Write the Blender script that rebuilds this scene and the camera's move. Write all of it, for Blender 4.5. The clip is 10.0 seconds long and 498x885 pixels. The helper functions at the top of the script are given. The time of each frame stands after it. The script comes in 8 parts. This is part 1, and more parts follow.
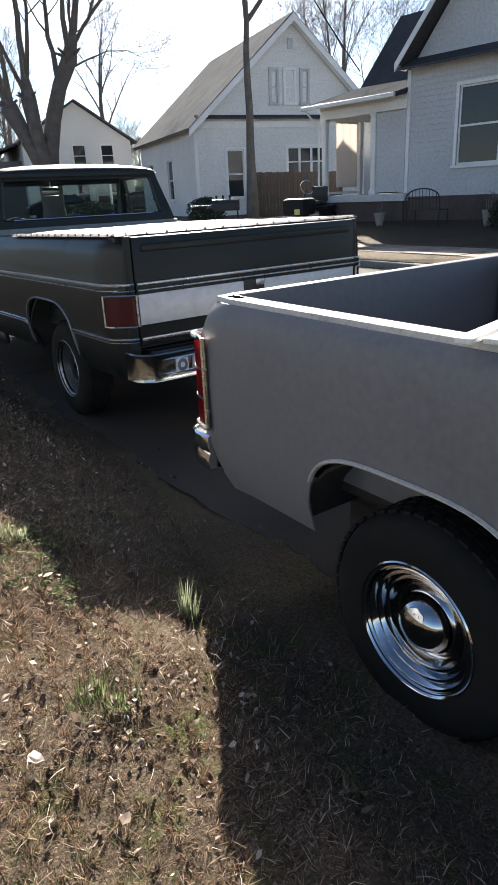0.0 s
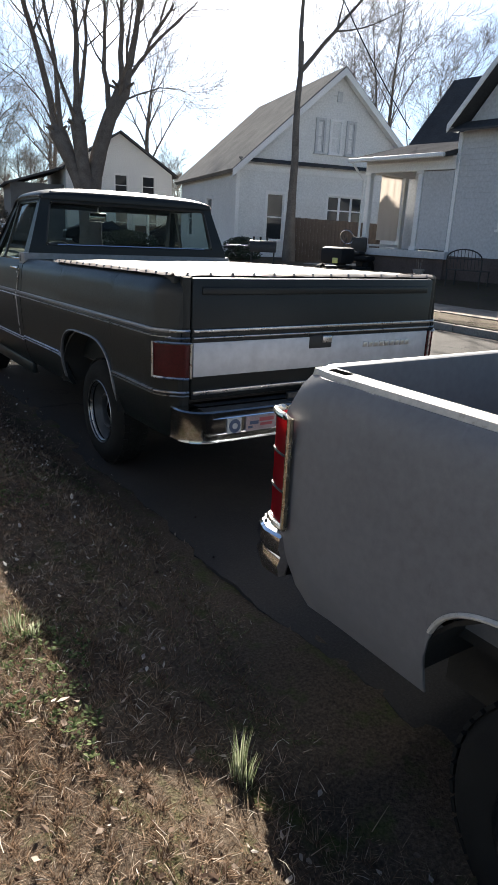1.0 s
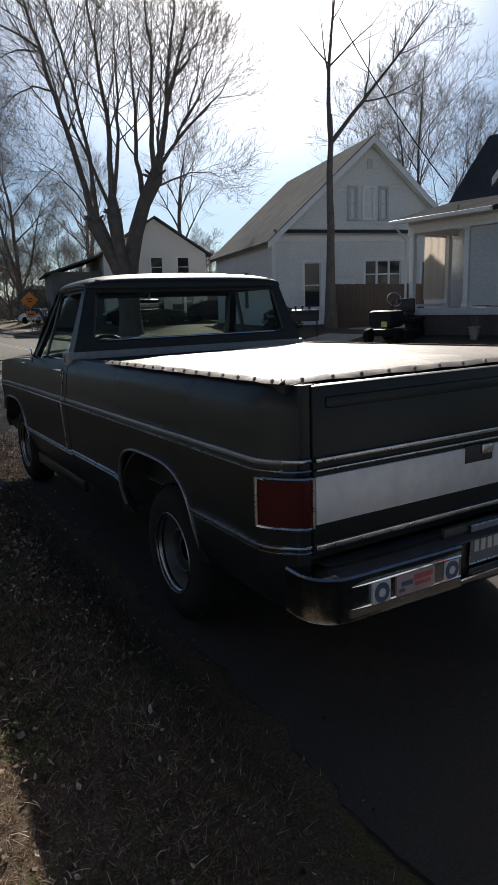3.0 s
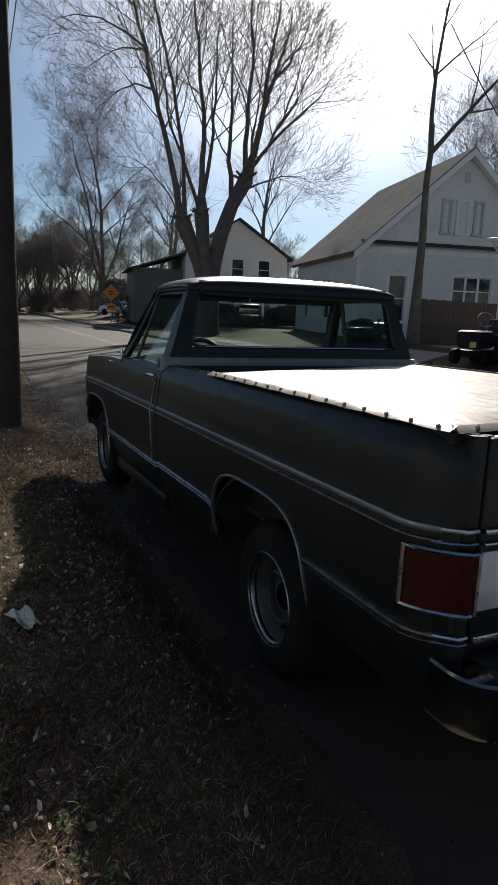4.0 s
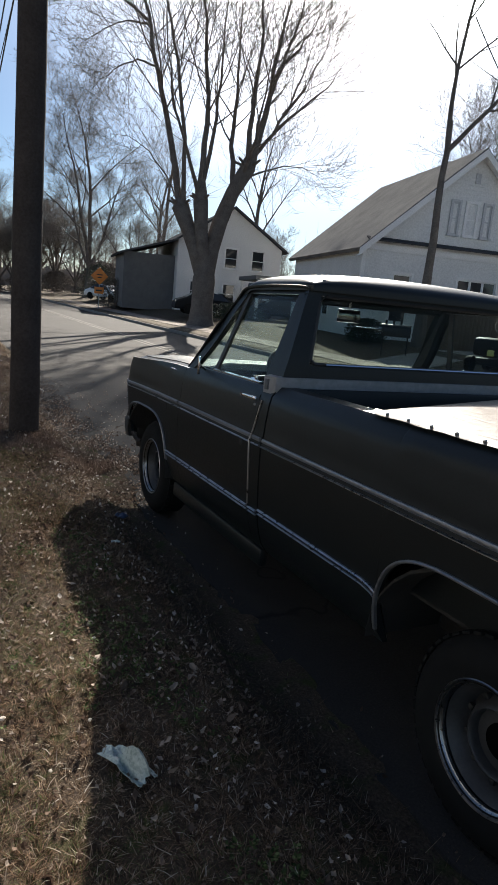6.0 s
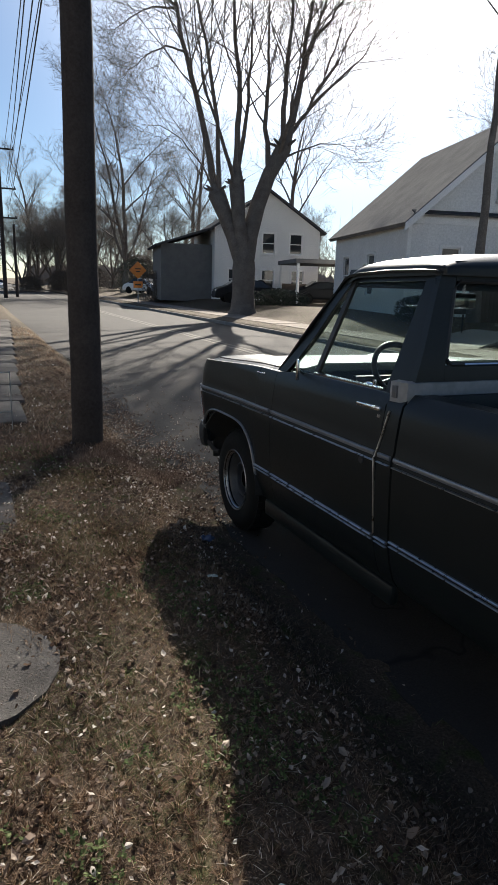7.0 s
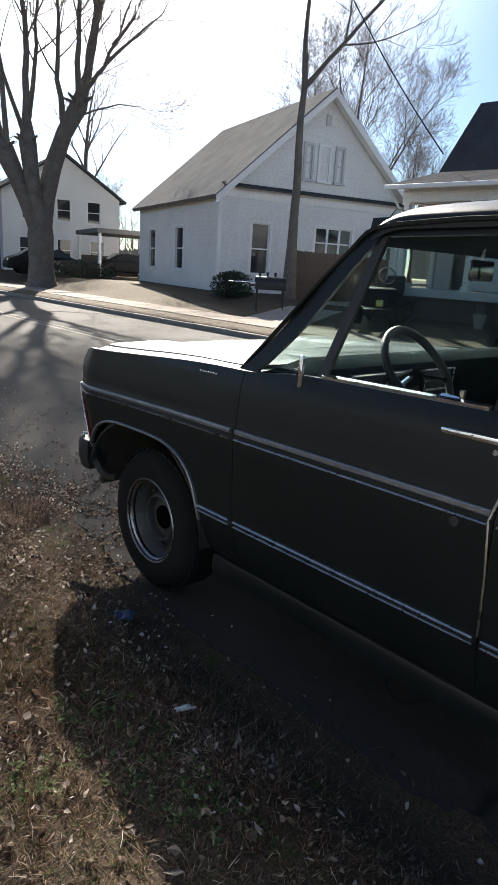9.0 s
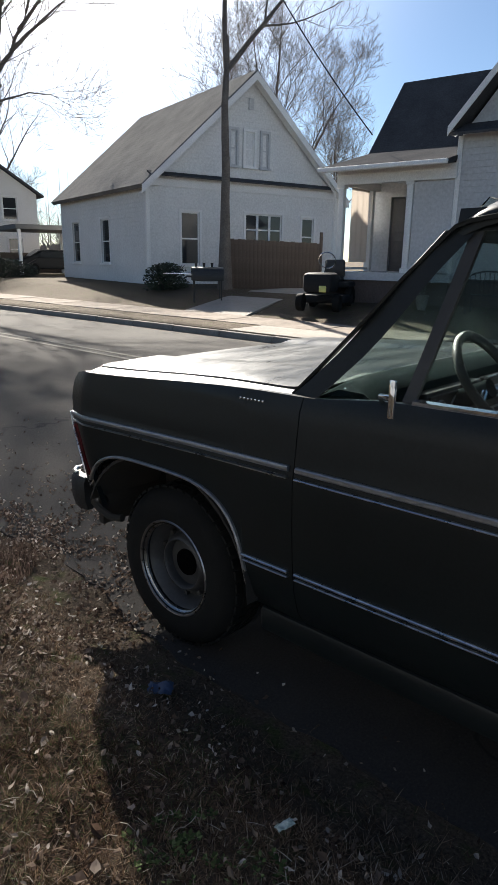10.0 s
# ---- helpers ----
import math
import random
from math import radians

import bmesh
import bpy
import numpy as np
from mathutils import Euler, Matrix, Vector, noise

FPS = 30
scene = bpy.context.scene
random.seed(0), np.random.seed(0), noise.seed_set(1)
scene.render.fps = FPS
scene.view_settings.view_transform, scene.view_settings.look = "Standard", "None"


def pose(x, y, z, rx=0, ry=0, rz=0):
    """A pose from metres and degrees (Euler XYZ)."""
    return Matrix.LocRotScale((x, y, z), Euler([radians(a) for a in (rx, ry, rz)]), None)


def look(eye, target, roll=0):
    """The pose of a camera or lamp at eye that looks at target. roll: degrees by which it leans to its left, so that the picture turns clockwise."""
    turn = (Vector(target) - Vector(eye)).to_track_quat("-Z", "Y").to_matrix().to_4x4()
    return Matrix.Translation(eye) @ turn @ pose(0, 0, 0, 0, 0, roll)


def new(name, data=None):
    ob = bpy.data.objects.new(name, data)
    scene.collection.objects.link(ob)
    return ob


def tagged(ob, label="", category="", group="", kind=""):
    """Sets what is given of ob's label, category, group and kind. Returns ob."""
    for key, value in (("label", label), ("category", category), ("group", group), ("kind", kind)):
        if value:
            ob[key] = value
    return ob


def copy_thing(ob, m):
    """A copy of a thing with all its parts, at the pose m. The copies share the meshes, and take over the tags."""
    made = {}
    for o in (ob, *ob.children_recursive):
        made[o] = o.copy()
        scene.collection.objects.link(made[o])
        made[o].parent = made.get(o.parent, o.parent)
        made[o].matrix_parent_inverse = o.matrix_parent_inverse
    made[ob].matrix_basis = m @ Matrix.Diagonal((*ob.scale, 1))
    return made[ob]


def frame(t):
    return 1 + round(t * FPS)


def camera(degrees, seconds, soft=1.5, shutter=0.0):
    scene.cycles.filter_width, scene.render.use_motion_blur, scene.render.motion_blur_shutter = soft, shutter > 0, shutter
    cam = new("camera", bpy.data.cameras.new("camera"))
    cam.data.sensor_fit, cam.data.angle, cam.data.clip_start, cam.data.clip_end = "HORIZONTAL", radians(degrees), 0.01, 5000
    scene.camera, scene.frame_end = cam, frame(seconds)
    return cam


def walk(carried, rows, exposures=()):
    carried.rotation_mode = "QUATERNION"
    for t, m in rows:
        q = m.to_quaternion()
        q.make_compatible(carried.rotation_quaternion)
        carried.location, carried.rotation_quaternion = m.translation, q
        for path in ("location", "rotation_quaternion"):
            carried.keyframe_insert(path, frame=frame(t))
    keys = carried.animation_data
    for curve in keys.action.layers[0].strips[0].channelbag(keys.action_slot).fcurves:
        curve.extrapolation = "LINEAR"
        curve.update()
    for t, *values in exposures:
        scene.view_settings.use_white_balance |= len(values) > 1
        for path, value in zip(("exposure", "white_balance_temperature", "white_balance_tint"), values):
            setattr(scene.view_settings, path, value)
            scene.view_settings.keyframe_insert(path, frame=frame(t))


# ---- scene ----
cam = camera(42.0, 10.0)
PATH = [
    (0, (-2.513, -3.425, 1.475), (-1.443, -1.893, 0.76), -2.7),
    (0.1, (-2.502, -3.389, 1.471), (-1.46, -1.837, 0.761), -1.9),
    (0.2, (-2.49, -3.352, 1.468), (-1.472, -1.78, 0.766), -1.1),
    (0.3, (-2.479, -3.31, 1.466), (-1.475, -1.728, 0.766), -0.3),
    (0.4, (-2.468, -3.261, 1.464), (-1.462, -1.681, 0.762), 0.4),
    (0.5, (-2.457, -3.204, 1.463), (-1.444, -1.629, 0.763), 1.1),
    (0.6, (-2.447, -3.137, 1.465), (-1.397, -1.576, 0.784), 1.7),
    (0.7, (-2.437, -3.063, 1.469), (-1.358, -1.513, 0.81), 2.3),
    (0.8, (-2.427, -2.986, 1.475), (-1.337, -1.438, 0.83), 2.6),
    (0.9, (-2.417, -2.91, 1.482), (-1.334, -1.354, 0.847), 2.8),
    (1, (-2.406, -2.84, 1.489), (-1.336, -1.263, 0.882), 2.8),
    (1.1, (-2.395, -2.778, 1.495), (-1.325, -1.196, 0.899), 2.4),
    (1.2, (-2.382, -2.722, 1.499), (-1.331, -1.127, 0.906), 1.7),
    (1.3, (-2.368, -2.67, 1.503), (-1.344, -1.057, 0.912), 0.9),
    (1.4, (-2.35, -2.619, 1.507), (-1.363, -0.982, 0.92), 0.1),
    (1.5, (-2.329, -2.566, 1.51), (-1.394, -0.889, 0.951), -0.5),
    (1.6, (-2.304, -2.51, 1.513), (-1.399, -0.812, 0.965), -0.7),
    (1.7, (-2.276, -2.45, 1.516), (-1.407, -0.729, 0.984), -0.7),
    (1.8, (-2.248, -2.389, 1.519), (-1.418, -0.648, 0.989), -0.6),
    (1.9, (-2.222, -2.327, 1.521), (-1.419, -0.574, 0.991), -0.4),
    (2, (-2.201, -2.266, 1.523), (-1.408, -0.511, 0.984), -0.3),
    (3.3, (-2.123, -1.619, 1.582), (-1.108, 0.058, 1.188), -2.1),
    (3.5, (-2.126, -1.53, 1.61), (-1.224, 0.208, 1.203), 0.2),
    (3.6, (-2.127, -1.478, 1.607), (-1.266, 0.285, 1.221), 1.3),
    (3.7, (-2.127, -1.421, 1.601), (-1.296, 0.36, 1.228), 2.0),
    (3.8, (-2.128, -1.362, 1.593), (-1.313, 0.425, 1.217), 2.3),
    (3.9, (-2.128, -1.304, 1.587), (-1.314, 0.481, 1.2), 2.4),
    (4, (-2.13, -1.25, 1.584), (-1.31, 0.53, 1.184), 2.4),
    (4.1, (-2.146, -1.201, 1.586), (-1.292, 0.567, 1.204), 2.5),
    (4.2, (-2.18, -1.155, 1.59), (-1.286, 0.601, 1.25), 2.7),
    (4.3, (-2.221, -1.111, 1.594), (-1.291, 0.633, 1.286), 3.0),
    (4.4, (-2.257, -1.066, 1.598), (-1.305, 0.666, 1.287), 3.3),
    (4.5, (-2.276, -1.017, 1.6), (-1.342, 0.718, 1.256), 3.4),
    (4.6, (-2.281, -0.963, 1.599), (-1.362, 0.772, 1.221), 3.6),
    (4.7, (-2.285, -0.905, 1.597), (-1.379, 0.834, 1.201), 4.1),
    (4.8, (-2.286, -0.843, 1.593), (-1.393, 0.902, 1.194), 4.6),
    (4.9, (-2.287, -0.778, 1.591), (-1.415, 0.973, 1.174), 4.8),
    (5, (-2.287, -0.711, 1.59), (-1.444, 1.049, 1.151), 4.4),
    (5.1, (-2.271, -0.643, 1.59), (-1.446, 1.131, 1.176), 2.8),
    (5.2, (-2.254, -0.577, 1.59), (-1.457, 1.204, 1.151), 1.5),
    (6.3, (-2.481, 0.106, 1.62), (-1.572, 1.838, 1.204), 6.4),
    (6.5, (-2.472, 0.244, 1.614), (-1.584, 1.983, 1.181), 5.6),
    (6.7, (-2.482, 0.345, 1.621), (-1.654, 2.114, 1.19), 3.7),
    (6.9, (-2.506, 0.448, 1.633), (-1.726, 2.232, 1.174), 2.1),
    (7, (-2.519, 0.518, 1.635), (-1.751, 2.303, 1.163), 1.8),
    (7.1, (-2.532, 0.609, 1.629), (-1.785, 2.405, 1.165), 1.9),
    (7.2, (-2.545, 0.713, 1.615), (-1.792, 2.513, 1.175), 2.3),
    (7.3, (-2.556, 0.823, 1.599), (-1.789, 2.625, 1.197), 2.9),
    (7.4, (-2.566, 0.928, 1.585), (-1.756, 2.717, 1.206), 3.5),
    (7.5, (-2.575, 1.02, 1.579), (-1.676, 2.769, 1.212), 4.0),
    (7.6, (-2.582, 1.092, 1.579), (-1.609, 2.79, 1.17), 4.3),
    (7.7, (-2.588, 1.148, 1.581), (-1.55, 2.8, 1.139), 4.3),
    (7.8, (-2.592, 1.195, 1.582), (-1.499, 2.797, 1.092), 4.2),
    (7.9, (-2.594, 1.238, 1.583), (-1.469, 2.801, 1.044), 3.8),
    (8, (-2.595, 1.285, 1.584), (-1.472, 2.832, 0.997), 3.2),
    (8.1, (-2.585, 1.34, 1.583), (-1.475, 2.87, 0.928), 2.2),
    (8.2, (-2.561, 1.402, 1.58), (-1.47, 2.926, 0.88), 0.9),
    (8.3, (-2.531, 1.47, 1.575), (-1.464, 3.002, 0.859), -0.5),
    (8.4, (-2.507, 1.541, 1.57), (-1.458, 3.095, 0.873), -1.6),
    (8.5, (-2.497, 1.613, 1.563), (-1.456, 3.184, 0.894), -2.0),
    (8.6, (-2.498, 1.684, 1.556), (-1.432, 3.252, 0.919), -1.6),
    (8.7, (-2.499, 1.754, 1.549), (-1.39, 3.302, 0.936), -0.6),
    (8.8, (-2.502, 1.823, 1.544), (-1.347, 3.346, 0.953), 0.8),
    (8.9, (-2.505, 1.89, 1.54), (-1.298, 3.383, 0.978), 2.2),
    (9, (-2.51, 1.955, 1.538), (-1.233, 3.405, 1.022), 3.5),
    (9.1, (-2.516, 2.018, 1.543), (-1.181, 3.424, 1.052), 4.4),
    (9.2, (-2.522, 2.079, 1.556), (-1.133, 3.43, 1.061), 5.0),
    (9.3, (-2.527, 2.139, 1.572), (-1.093, 3.44, 1.073), 5.2),
    (9.4, (-2.531, 2.198, 1.585), (-1.063, 3.456, 1.073), 5.2),
    (9.5, (-2.533, 2.256, 1.59), (-1.048, 3.493, 1.076), 4.9),
    (9.6, (-2.532, 2.314, 1.59), (-1.053, 3.562, 1.085), 4.4),
    (9.7, (-2.53, 2.373, 1.588), (-1.07, 3.646, 1.091), 3.7),
    (9.8, (-2.526, 2.431, 1.587), (-1.077, 3.72, 1.098), 2.8),
    (9.9, (-2.521, 2.489, 1.584), (-1.084, 3.788, 1.087), 1.8),
    (10, (-2.516, 2.547, 1.582), (-1.102, 3.853, 1.039), 0.8),
]
EXPOSURES = [(0.0, 2.52), (1.0, 2.28), (2.0, 1.9), (3.5, 1.17), (4.0, 1.18), (4.5, 0.98), (5.0, 1.32), (6.5, 1.76), (7.5, 1.8), (8.0, 2.1), (8.5, 2.55), (9.0, 2.35), (10.0, 2.02)]
walk(cam, [(t, look(eye, target, roll)) for t, eye, target, roll in PATH], EXPOSURES)

# ---- light ----
SUN_AZ, SUN_EL = radians(31.0), radians(30.5)      # azimuth from +y towards +x
SUN_DIR = Vector((math.sin(SUN_AZ) * math.cos(SUN_EL), math.cos(SUN_AZ) * math.cos(SUN_EL), math.sin(SUN_EL)))
world = bpy.data.worlds.new("sky")
scene.world = world
world.use_nodes = True
wt = world.node_tree
sky = wt.nodes.new("ShaderNodeTexSky")
sky.sky_type = "NISHITA"
sky.sun_disc = False
sky.sun_elevation, sky.sun_rotation = SUN_EL, SUN_AZ
sky.altitude, sky.air_density, sky.dust_density, sky.ozone_density = 1200.0, 1.0, 0.1, 2.4
wt.nodes["Background"].inputs["Strength"].default_value = 1.0

# bright glow put into the clear sky round the sun, imitating glare, adding fill
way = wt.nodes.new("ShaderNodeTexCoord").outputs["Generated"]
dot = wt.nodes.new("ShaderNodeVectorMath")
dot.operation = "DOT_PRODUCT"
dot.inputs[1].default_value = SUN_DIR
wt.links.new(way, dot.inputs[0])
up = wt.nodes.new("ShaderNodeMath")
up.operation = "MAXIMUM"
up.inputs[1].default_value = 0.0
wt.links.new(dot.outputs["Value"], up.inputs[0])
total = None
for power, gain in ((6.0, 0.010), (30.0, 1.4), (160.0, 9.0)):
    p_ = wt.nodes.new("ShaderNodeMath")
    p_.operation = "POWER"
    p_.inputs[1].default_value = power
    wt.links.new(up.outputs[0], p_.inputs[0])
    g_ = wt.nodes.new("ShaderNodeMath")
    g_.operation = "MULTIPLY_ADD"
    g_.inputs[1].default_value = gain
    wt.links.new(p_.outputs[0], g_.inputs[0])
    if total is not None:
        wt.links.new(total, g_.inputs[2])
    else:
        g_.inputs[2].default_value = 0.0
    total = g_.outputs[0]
sky_scaled = wt.nodes.new("ShaderNodeVectorMath")
sky_scaled.operation = "SCALE"
sky_scaled.inputs["Scale"].default_value = 0.031
wt.links.new(sky.outputs[0], sky_scaled.inputs[0])
sun_glow = wt.nodes.new("ShaderNodeVectorMath")
sun_glow.operation = "SCALE"
sun_glow.inputs[0].default_value = (1.0, 0.98, 0.94)
wt.links.new(total, sun_glow.inputs["Scale"])
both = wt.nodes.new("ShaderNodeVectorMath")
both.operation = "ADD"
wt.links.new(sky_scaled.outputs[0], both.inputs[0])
wt.links.new(sun_glow.outputs[0], both.inputs[1])
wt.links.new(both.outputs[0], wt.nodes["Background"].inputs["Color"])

sun = new("sun", bpy.data.lights.new("sun", "SUN"))
sun.data.energy, sun.data.angle, sun.data.color = 3.8, radians(0.55), (1.0, 0.93, 0.82)
sun.rotation_euler = SUN_DIR.to_track_quat("Z", "Y").to_euler()


# ---- materials ----
def nodes_of(name):
    m = bpy.data.materials.new(name)
    m.use_nodes = True
    t = m.node_tree
    return m, t, t.nodes["Principled BSDF"]


def link(t, a, b):
    t.links.new(a, b)


def noise_tex(t, vec, scale, detail=4.0, rough=0.6):
    n = t.nodes.new("ShaderNodeTexNoise")
    n.inputs["Scale"].default_value, n.inputs["Detail"].default_value, n.inputs["Roughness"].default_value = scale, detail, rough
    link(t, vec, n.inputs["Vector"])
    return n.outputs["Fac"]


def ramp(t, fac, stops):
    r = t.nodes.new("ShaderNodeValToRGB")
    while len(r.color_ramp.elements) < len(stops):
        r.color_ramp.elements.new(0.5)
    for e, (p, c) in zip(r.color_ramp.elements, stops):
        e.position, e.color = p, (*c, 1)
    link(t, fac, r.inputs["Fac"])
    return r.outputs["Color"]


def mixed(t, fac, a, b, kind="MIX"):
    n = t.nodes.new("ShaderNodeMix")
    n.data_type, n.blend_type = "RGBA", kind
    if isinstance(fac, float):
        n.inputs[0].default_value = fac
    else:
        link(t, fac, n.inputs[0])
    for v, i in ((a, 6), (b, 7)):
        if isinstance(v, tuple):
            n.inputs[i].default_value = (*v, 1)
        else:
            link(t, v, n.inputs[i])
    return n.outputs[2]


def clamp01(t, v, lo, hi, a=0.0, b=1.0):
    n = t.nodes.new("ShaderNodeMapRange")
    n.inputs[1].default_value, n.inputs[2].default_value, n.inputs[3].default_value, n.inputs[4].default_value = lo, hi, a, b
    link(t, v, n.inputs[0])
    return n.outputs[0]


def surface(name, c1, c2, scale=6.0, fine=60.0, rough=0.5, rough_var=0.15, metal=0.0, bump=0.0, bscale=120.0, coat=0.0, island=0.0, spec=0.5):
    """A plain surface with variation at two scales, in object space."""
    m, t, p = nodes_of(name)
    vec = t.nodes.new("ShaderNodeTexCoord").outputs["Object"]
    big, small = noise_tex(t, vec, scale), noise_tex(t, vec, fine, 3.0)
    col = ramp(t, big, [(0.3, c1), (0.7, c2)])
    col = mixed(t, 0.35, col, ramp(t, small, [(0.3, tuple(v * 0.7 for v in c1)), (0.7, tuple(min(1, v * 1.25) for v in c2))]))
    if island:
        g = t.nodes.new("ShaderNodeNewGeometry")
        col = mixed(t, 1.0, col, ramp(t, g.outputs["Random Per Island"], [(0.0, (1 - island,) * 3), (1.0, (1.0, 1.0, 1.0))]), "MULTIPLY")
    link(t, col, p.inputs["Base Color"])
    link(t, clamp01(t, small, 0.3, 0.7, max(0.02, rough - rough_var), min(1, rough + rough_var)), p.inputs["Roughness"])
    p.inputs["Metallic"].default_value = metal
    p.inputs["Coat Weight"].default_value = coat
    p.inputs["Specular IOR Level"].default_value = spec
    if bump:
        b = t.nodes.new("ShaderNodeBump")
        b.inputs["Strength"].default_value, b.inputs["Distance"].default_value = bump, 0.01
        link(t, noise_tex(t, vec, bscale, 4.0), b.inputs["Height"])
        link(t, b.outputs[0], p.inputs["Normal"])
    return m


M = {}
M["paint_dark"] = surface("dark_paint", (0.007, 0.009, 0.0095), (0.012, 0.0145, 0.015), 3, 90, 0.38, 0.07, 0.0, 0.02, 300, 0.0, 0.0, 0.26)
M["moulding_satin"] = surface("satin_grey_moulding", (0.20, 0.20, 0.205), (0.29, 0.29, 0.295), 4, 40, 0.45, 0.08, 0.7)
M["paint_grey"] = surface("grey_primer", (0.115, 0.116, 0.125), (0.140, 0.139, 0.147), 3, 40, 0.55, 0.10, 0.0, 0.04, 400)
M["silver"] = surface("silver_panel", (0.48, 0.48, 0.49), (0.54, 0.54, 0.55), 2, 14, 0.45, 0.06, 0.2)
# darker copy of the silver, with the belt band's shade in its colour
M["silver_shaded"] = surface("shaded_silver_band", (0.20, 0.20, 0.205), (0.26, 0.26, 0.265), 3, 30, 0.5, 0.08, 0.1)
M["chrome"] = surface("chrome", (0.70, 0.71, 0.73), (0.82, 0.83, 0.85), 8, 90, 0.07, 0.04, 1.0)
M["chrome_wheel"] = surface("old_wheel_chrome", (0.34, 0.35, 0.37), (0.46, 0.47, 0.49), 8, 60, 0.09, 0.05, 1.0)
M["chrome_dull"] = surface("dull_chrome", (0.42, 0.42, 0.43), (0.62, 0.62, 0.63), 12, 140, 0.30, 0.12, 1.0)
# the dark ground's reflection is tinted into this chrome
M["chrome_bumper"] = surface("dark_toned_chrome", (0.20, 0.205, 0.21), (0.34, 0.345, 0.35), 6, 60, 0.14, 0.06, 1.0)
M["moulding"] = surface("weathered_bright_trim", (0.36, 0.36, 0.365), (0.50, 0.50, 0.505), 4, 30, 0.30, 0.05, 1.0)
# metal darkened for the trim ring's shade; the dark snaps use it too
M["ring_dark"] = surface("dark_toned_metal", (0.22, 0.22, 0.225), (0.36, 0.36, 0.365), 8, 60, 0.32, 0.08, 1.0)
M["chrome_old"] = surface("aged_chrome", (0.48, 0.44, 0.37), (0.62, 0.58, 0.51), 6, 24, 0.26, 0.05, 1.0)
M["rubber"] = surface("rubber", (0.007, 0.007, 0.007), (0.014, 0.014, 0.013), 9, 120, 0.85, 0.10, 0.0, 0.15, 200, spec=0.15)
M["black"] = surface("black_trim", (0.010, 0.010, 0.010), (0.022, 0.022, 0.022), 9, 120, 0.55, 0.15)
# near-black for the shade inside the wheel hub and stake pockets
M["hole_shade"] = surface("shade_black", (0.002, 0.002, 0.002), (0.004, 0.004, 0.004), 9, 60, 1.0, 0.0, spec=0.0)
M["steel"] = surface("painted_steel_wheel", (0.026, 0.026, 0.028), (0.062, 0.062, 0.063), 9, 90, 0.5, 0.12, 0.2)
M["underbody"] = surface("underbody", (0.012, 0.011, 0.010), (0.03, 0.026, 0.022), 6, 60, 0.9, 0.08, 0.0, 0.2, 80)


def vinyl_mat():
    m, t, p = nodes_of("tan_vinyl_sheet")
    tc = t.nodes.new("ShaderNodeTexCoord").outputs["Object"]
    mp = t.nodes.new("ShaderNodeMapping")
    mp.inputs["Scale"].default_value = (9.0, 1.6, 1.0)
    mp.inputs["Rotation"].default_value = (0, 0, 0.5)
    link(t, tc, mp.inputs["Vector"])
    fold, grime, fine = noise_tex(t, mp.outputs[0], 1.0, 5), noise_tex(t, tc, 2.4, 6, 0.65), noise_tex(t, tc, 140, 3)
    col = ramp(t, grime, [(0.3, (0.120, 0.098, 0.086)), (0.55, (0.185, 0.155, 0.137)), (0.75, (0.225, 0.193, 0.170))])
    link(t, mixed(t, 0.25, col, ramp(t, fine, [(0.3, (0.11, 0.09, 0.078)), (0.7, (0.24, 0.205, 0.18))])), p.inputs["Base Color"])
    mottle = noise_tex(t, tc, 17, 6, 0.7)
    rough = t.nodes.new("ShaderNodeMath")
    rough.operation = "ADD"
    link(t, clamp01(t, fold, 0.3, 0.7, 0.16, 0.26), rough.inputs[0])
    link(t, clamp01(t, mottle, 0.3, 0.7, 0.12, 0.34), rough.inputs[1])
    link(t, rough.outputs[0], p.inputs["Roughness"])
    p.inputs["Specular IOR Level"].default_value = 0.13
    b = t.nodes.new("ShaderNodeBump")
    b.inputs["Strength"].default_value, b.inputs["Distance"].default_value = 0.35, 0.02
    link(t, fold, b.inputs["Height"])
    link(t, b.outputs[0], p.inputs["Normal"])
    return m


M["vinyl"] = vinyl_mat()


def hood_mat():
    """Dark mottled paint, with paler streaks coloured in for its streaky reflection; roughness varies."""
    m, t, p = nodes_of("sheen_streaked_paint")
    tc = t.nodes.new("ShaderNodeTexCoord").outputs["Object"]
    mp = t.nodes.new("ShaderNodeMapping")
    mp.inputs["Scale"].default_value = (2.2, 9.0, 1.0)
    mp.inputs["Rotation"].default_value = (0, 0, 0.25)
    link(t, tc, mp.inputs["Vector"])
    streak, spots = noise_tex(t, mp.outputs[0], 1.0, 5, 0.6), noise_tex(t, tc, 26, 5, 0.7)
    sheen_mask = mixed(t, 0.5, ramp(t, streak, [(0.38, (0.0, 0.0, 0.0)), (0.66, (1.0, 1.0, 1.0))]), ramp(t, spots, [(0.35, (0.0, 0.0, 0.0)), (0.7, (1.0, 1.0, 1.0))]))
    link(t, mixed(t, sheen_mask, (0.009, 0.011, 0.012), (0.060, 0.056, 0.050)), p.inputs["Base Color"])
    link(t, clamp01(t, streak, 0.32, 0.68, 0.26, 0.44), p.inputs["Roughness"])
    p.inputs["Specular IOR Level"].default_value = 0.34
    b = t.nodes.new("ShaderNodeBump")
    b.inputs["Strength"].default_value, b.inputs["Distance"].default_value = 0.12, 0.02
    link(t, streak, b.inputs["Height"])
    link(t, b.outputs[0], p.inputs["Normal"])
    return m


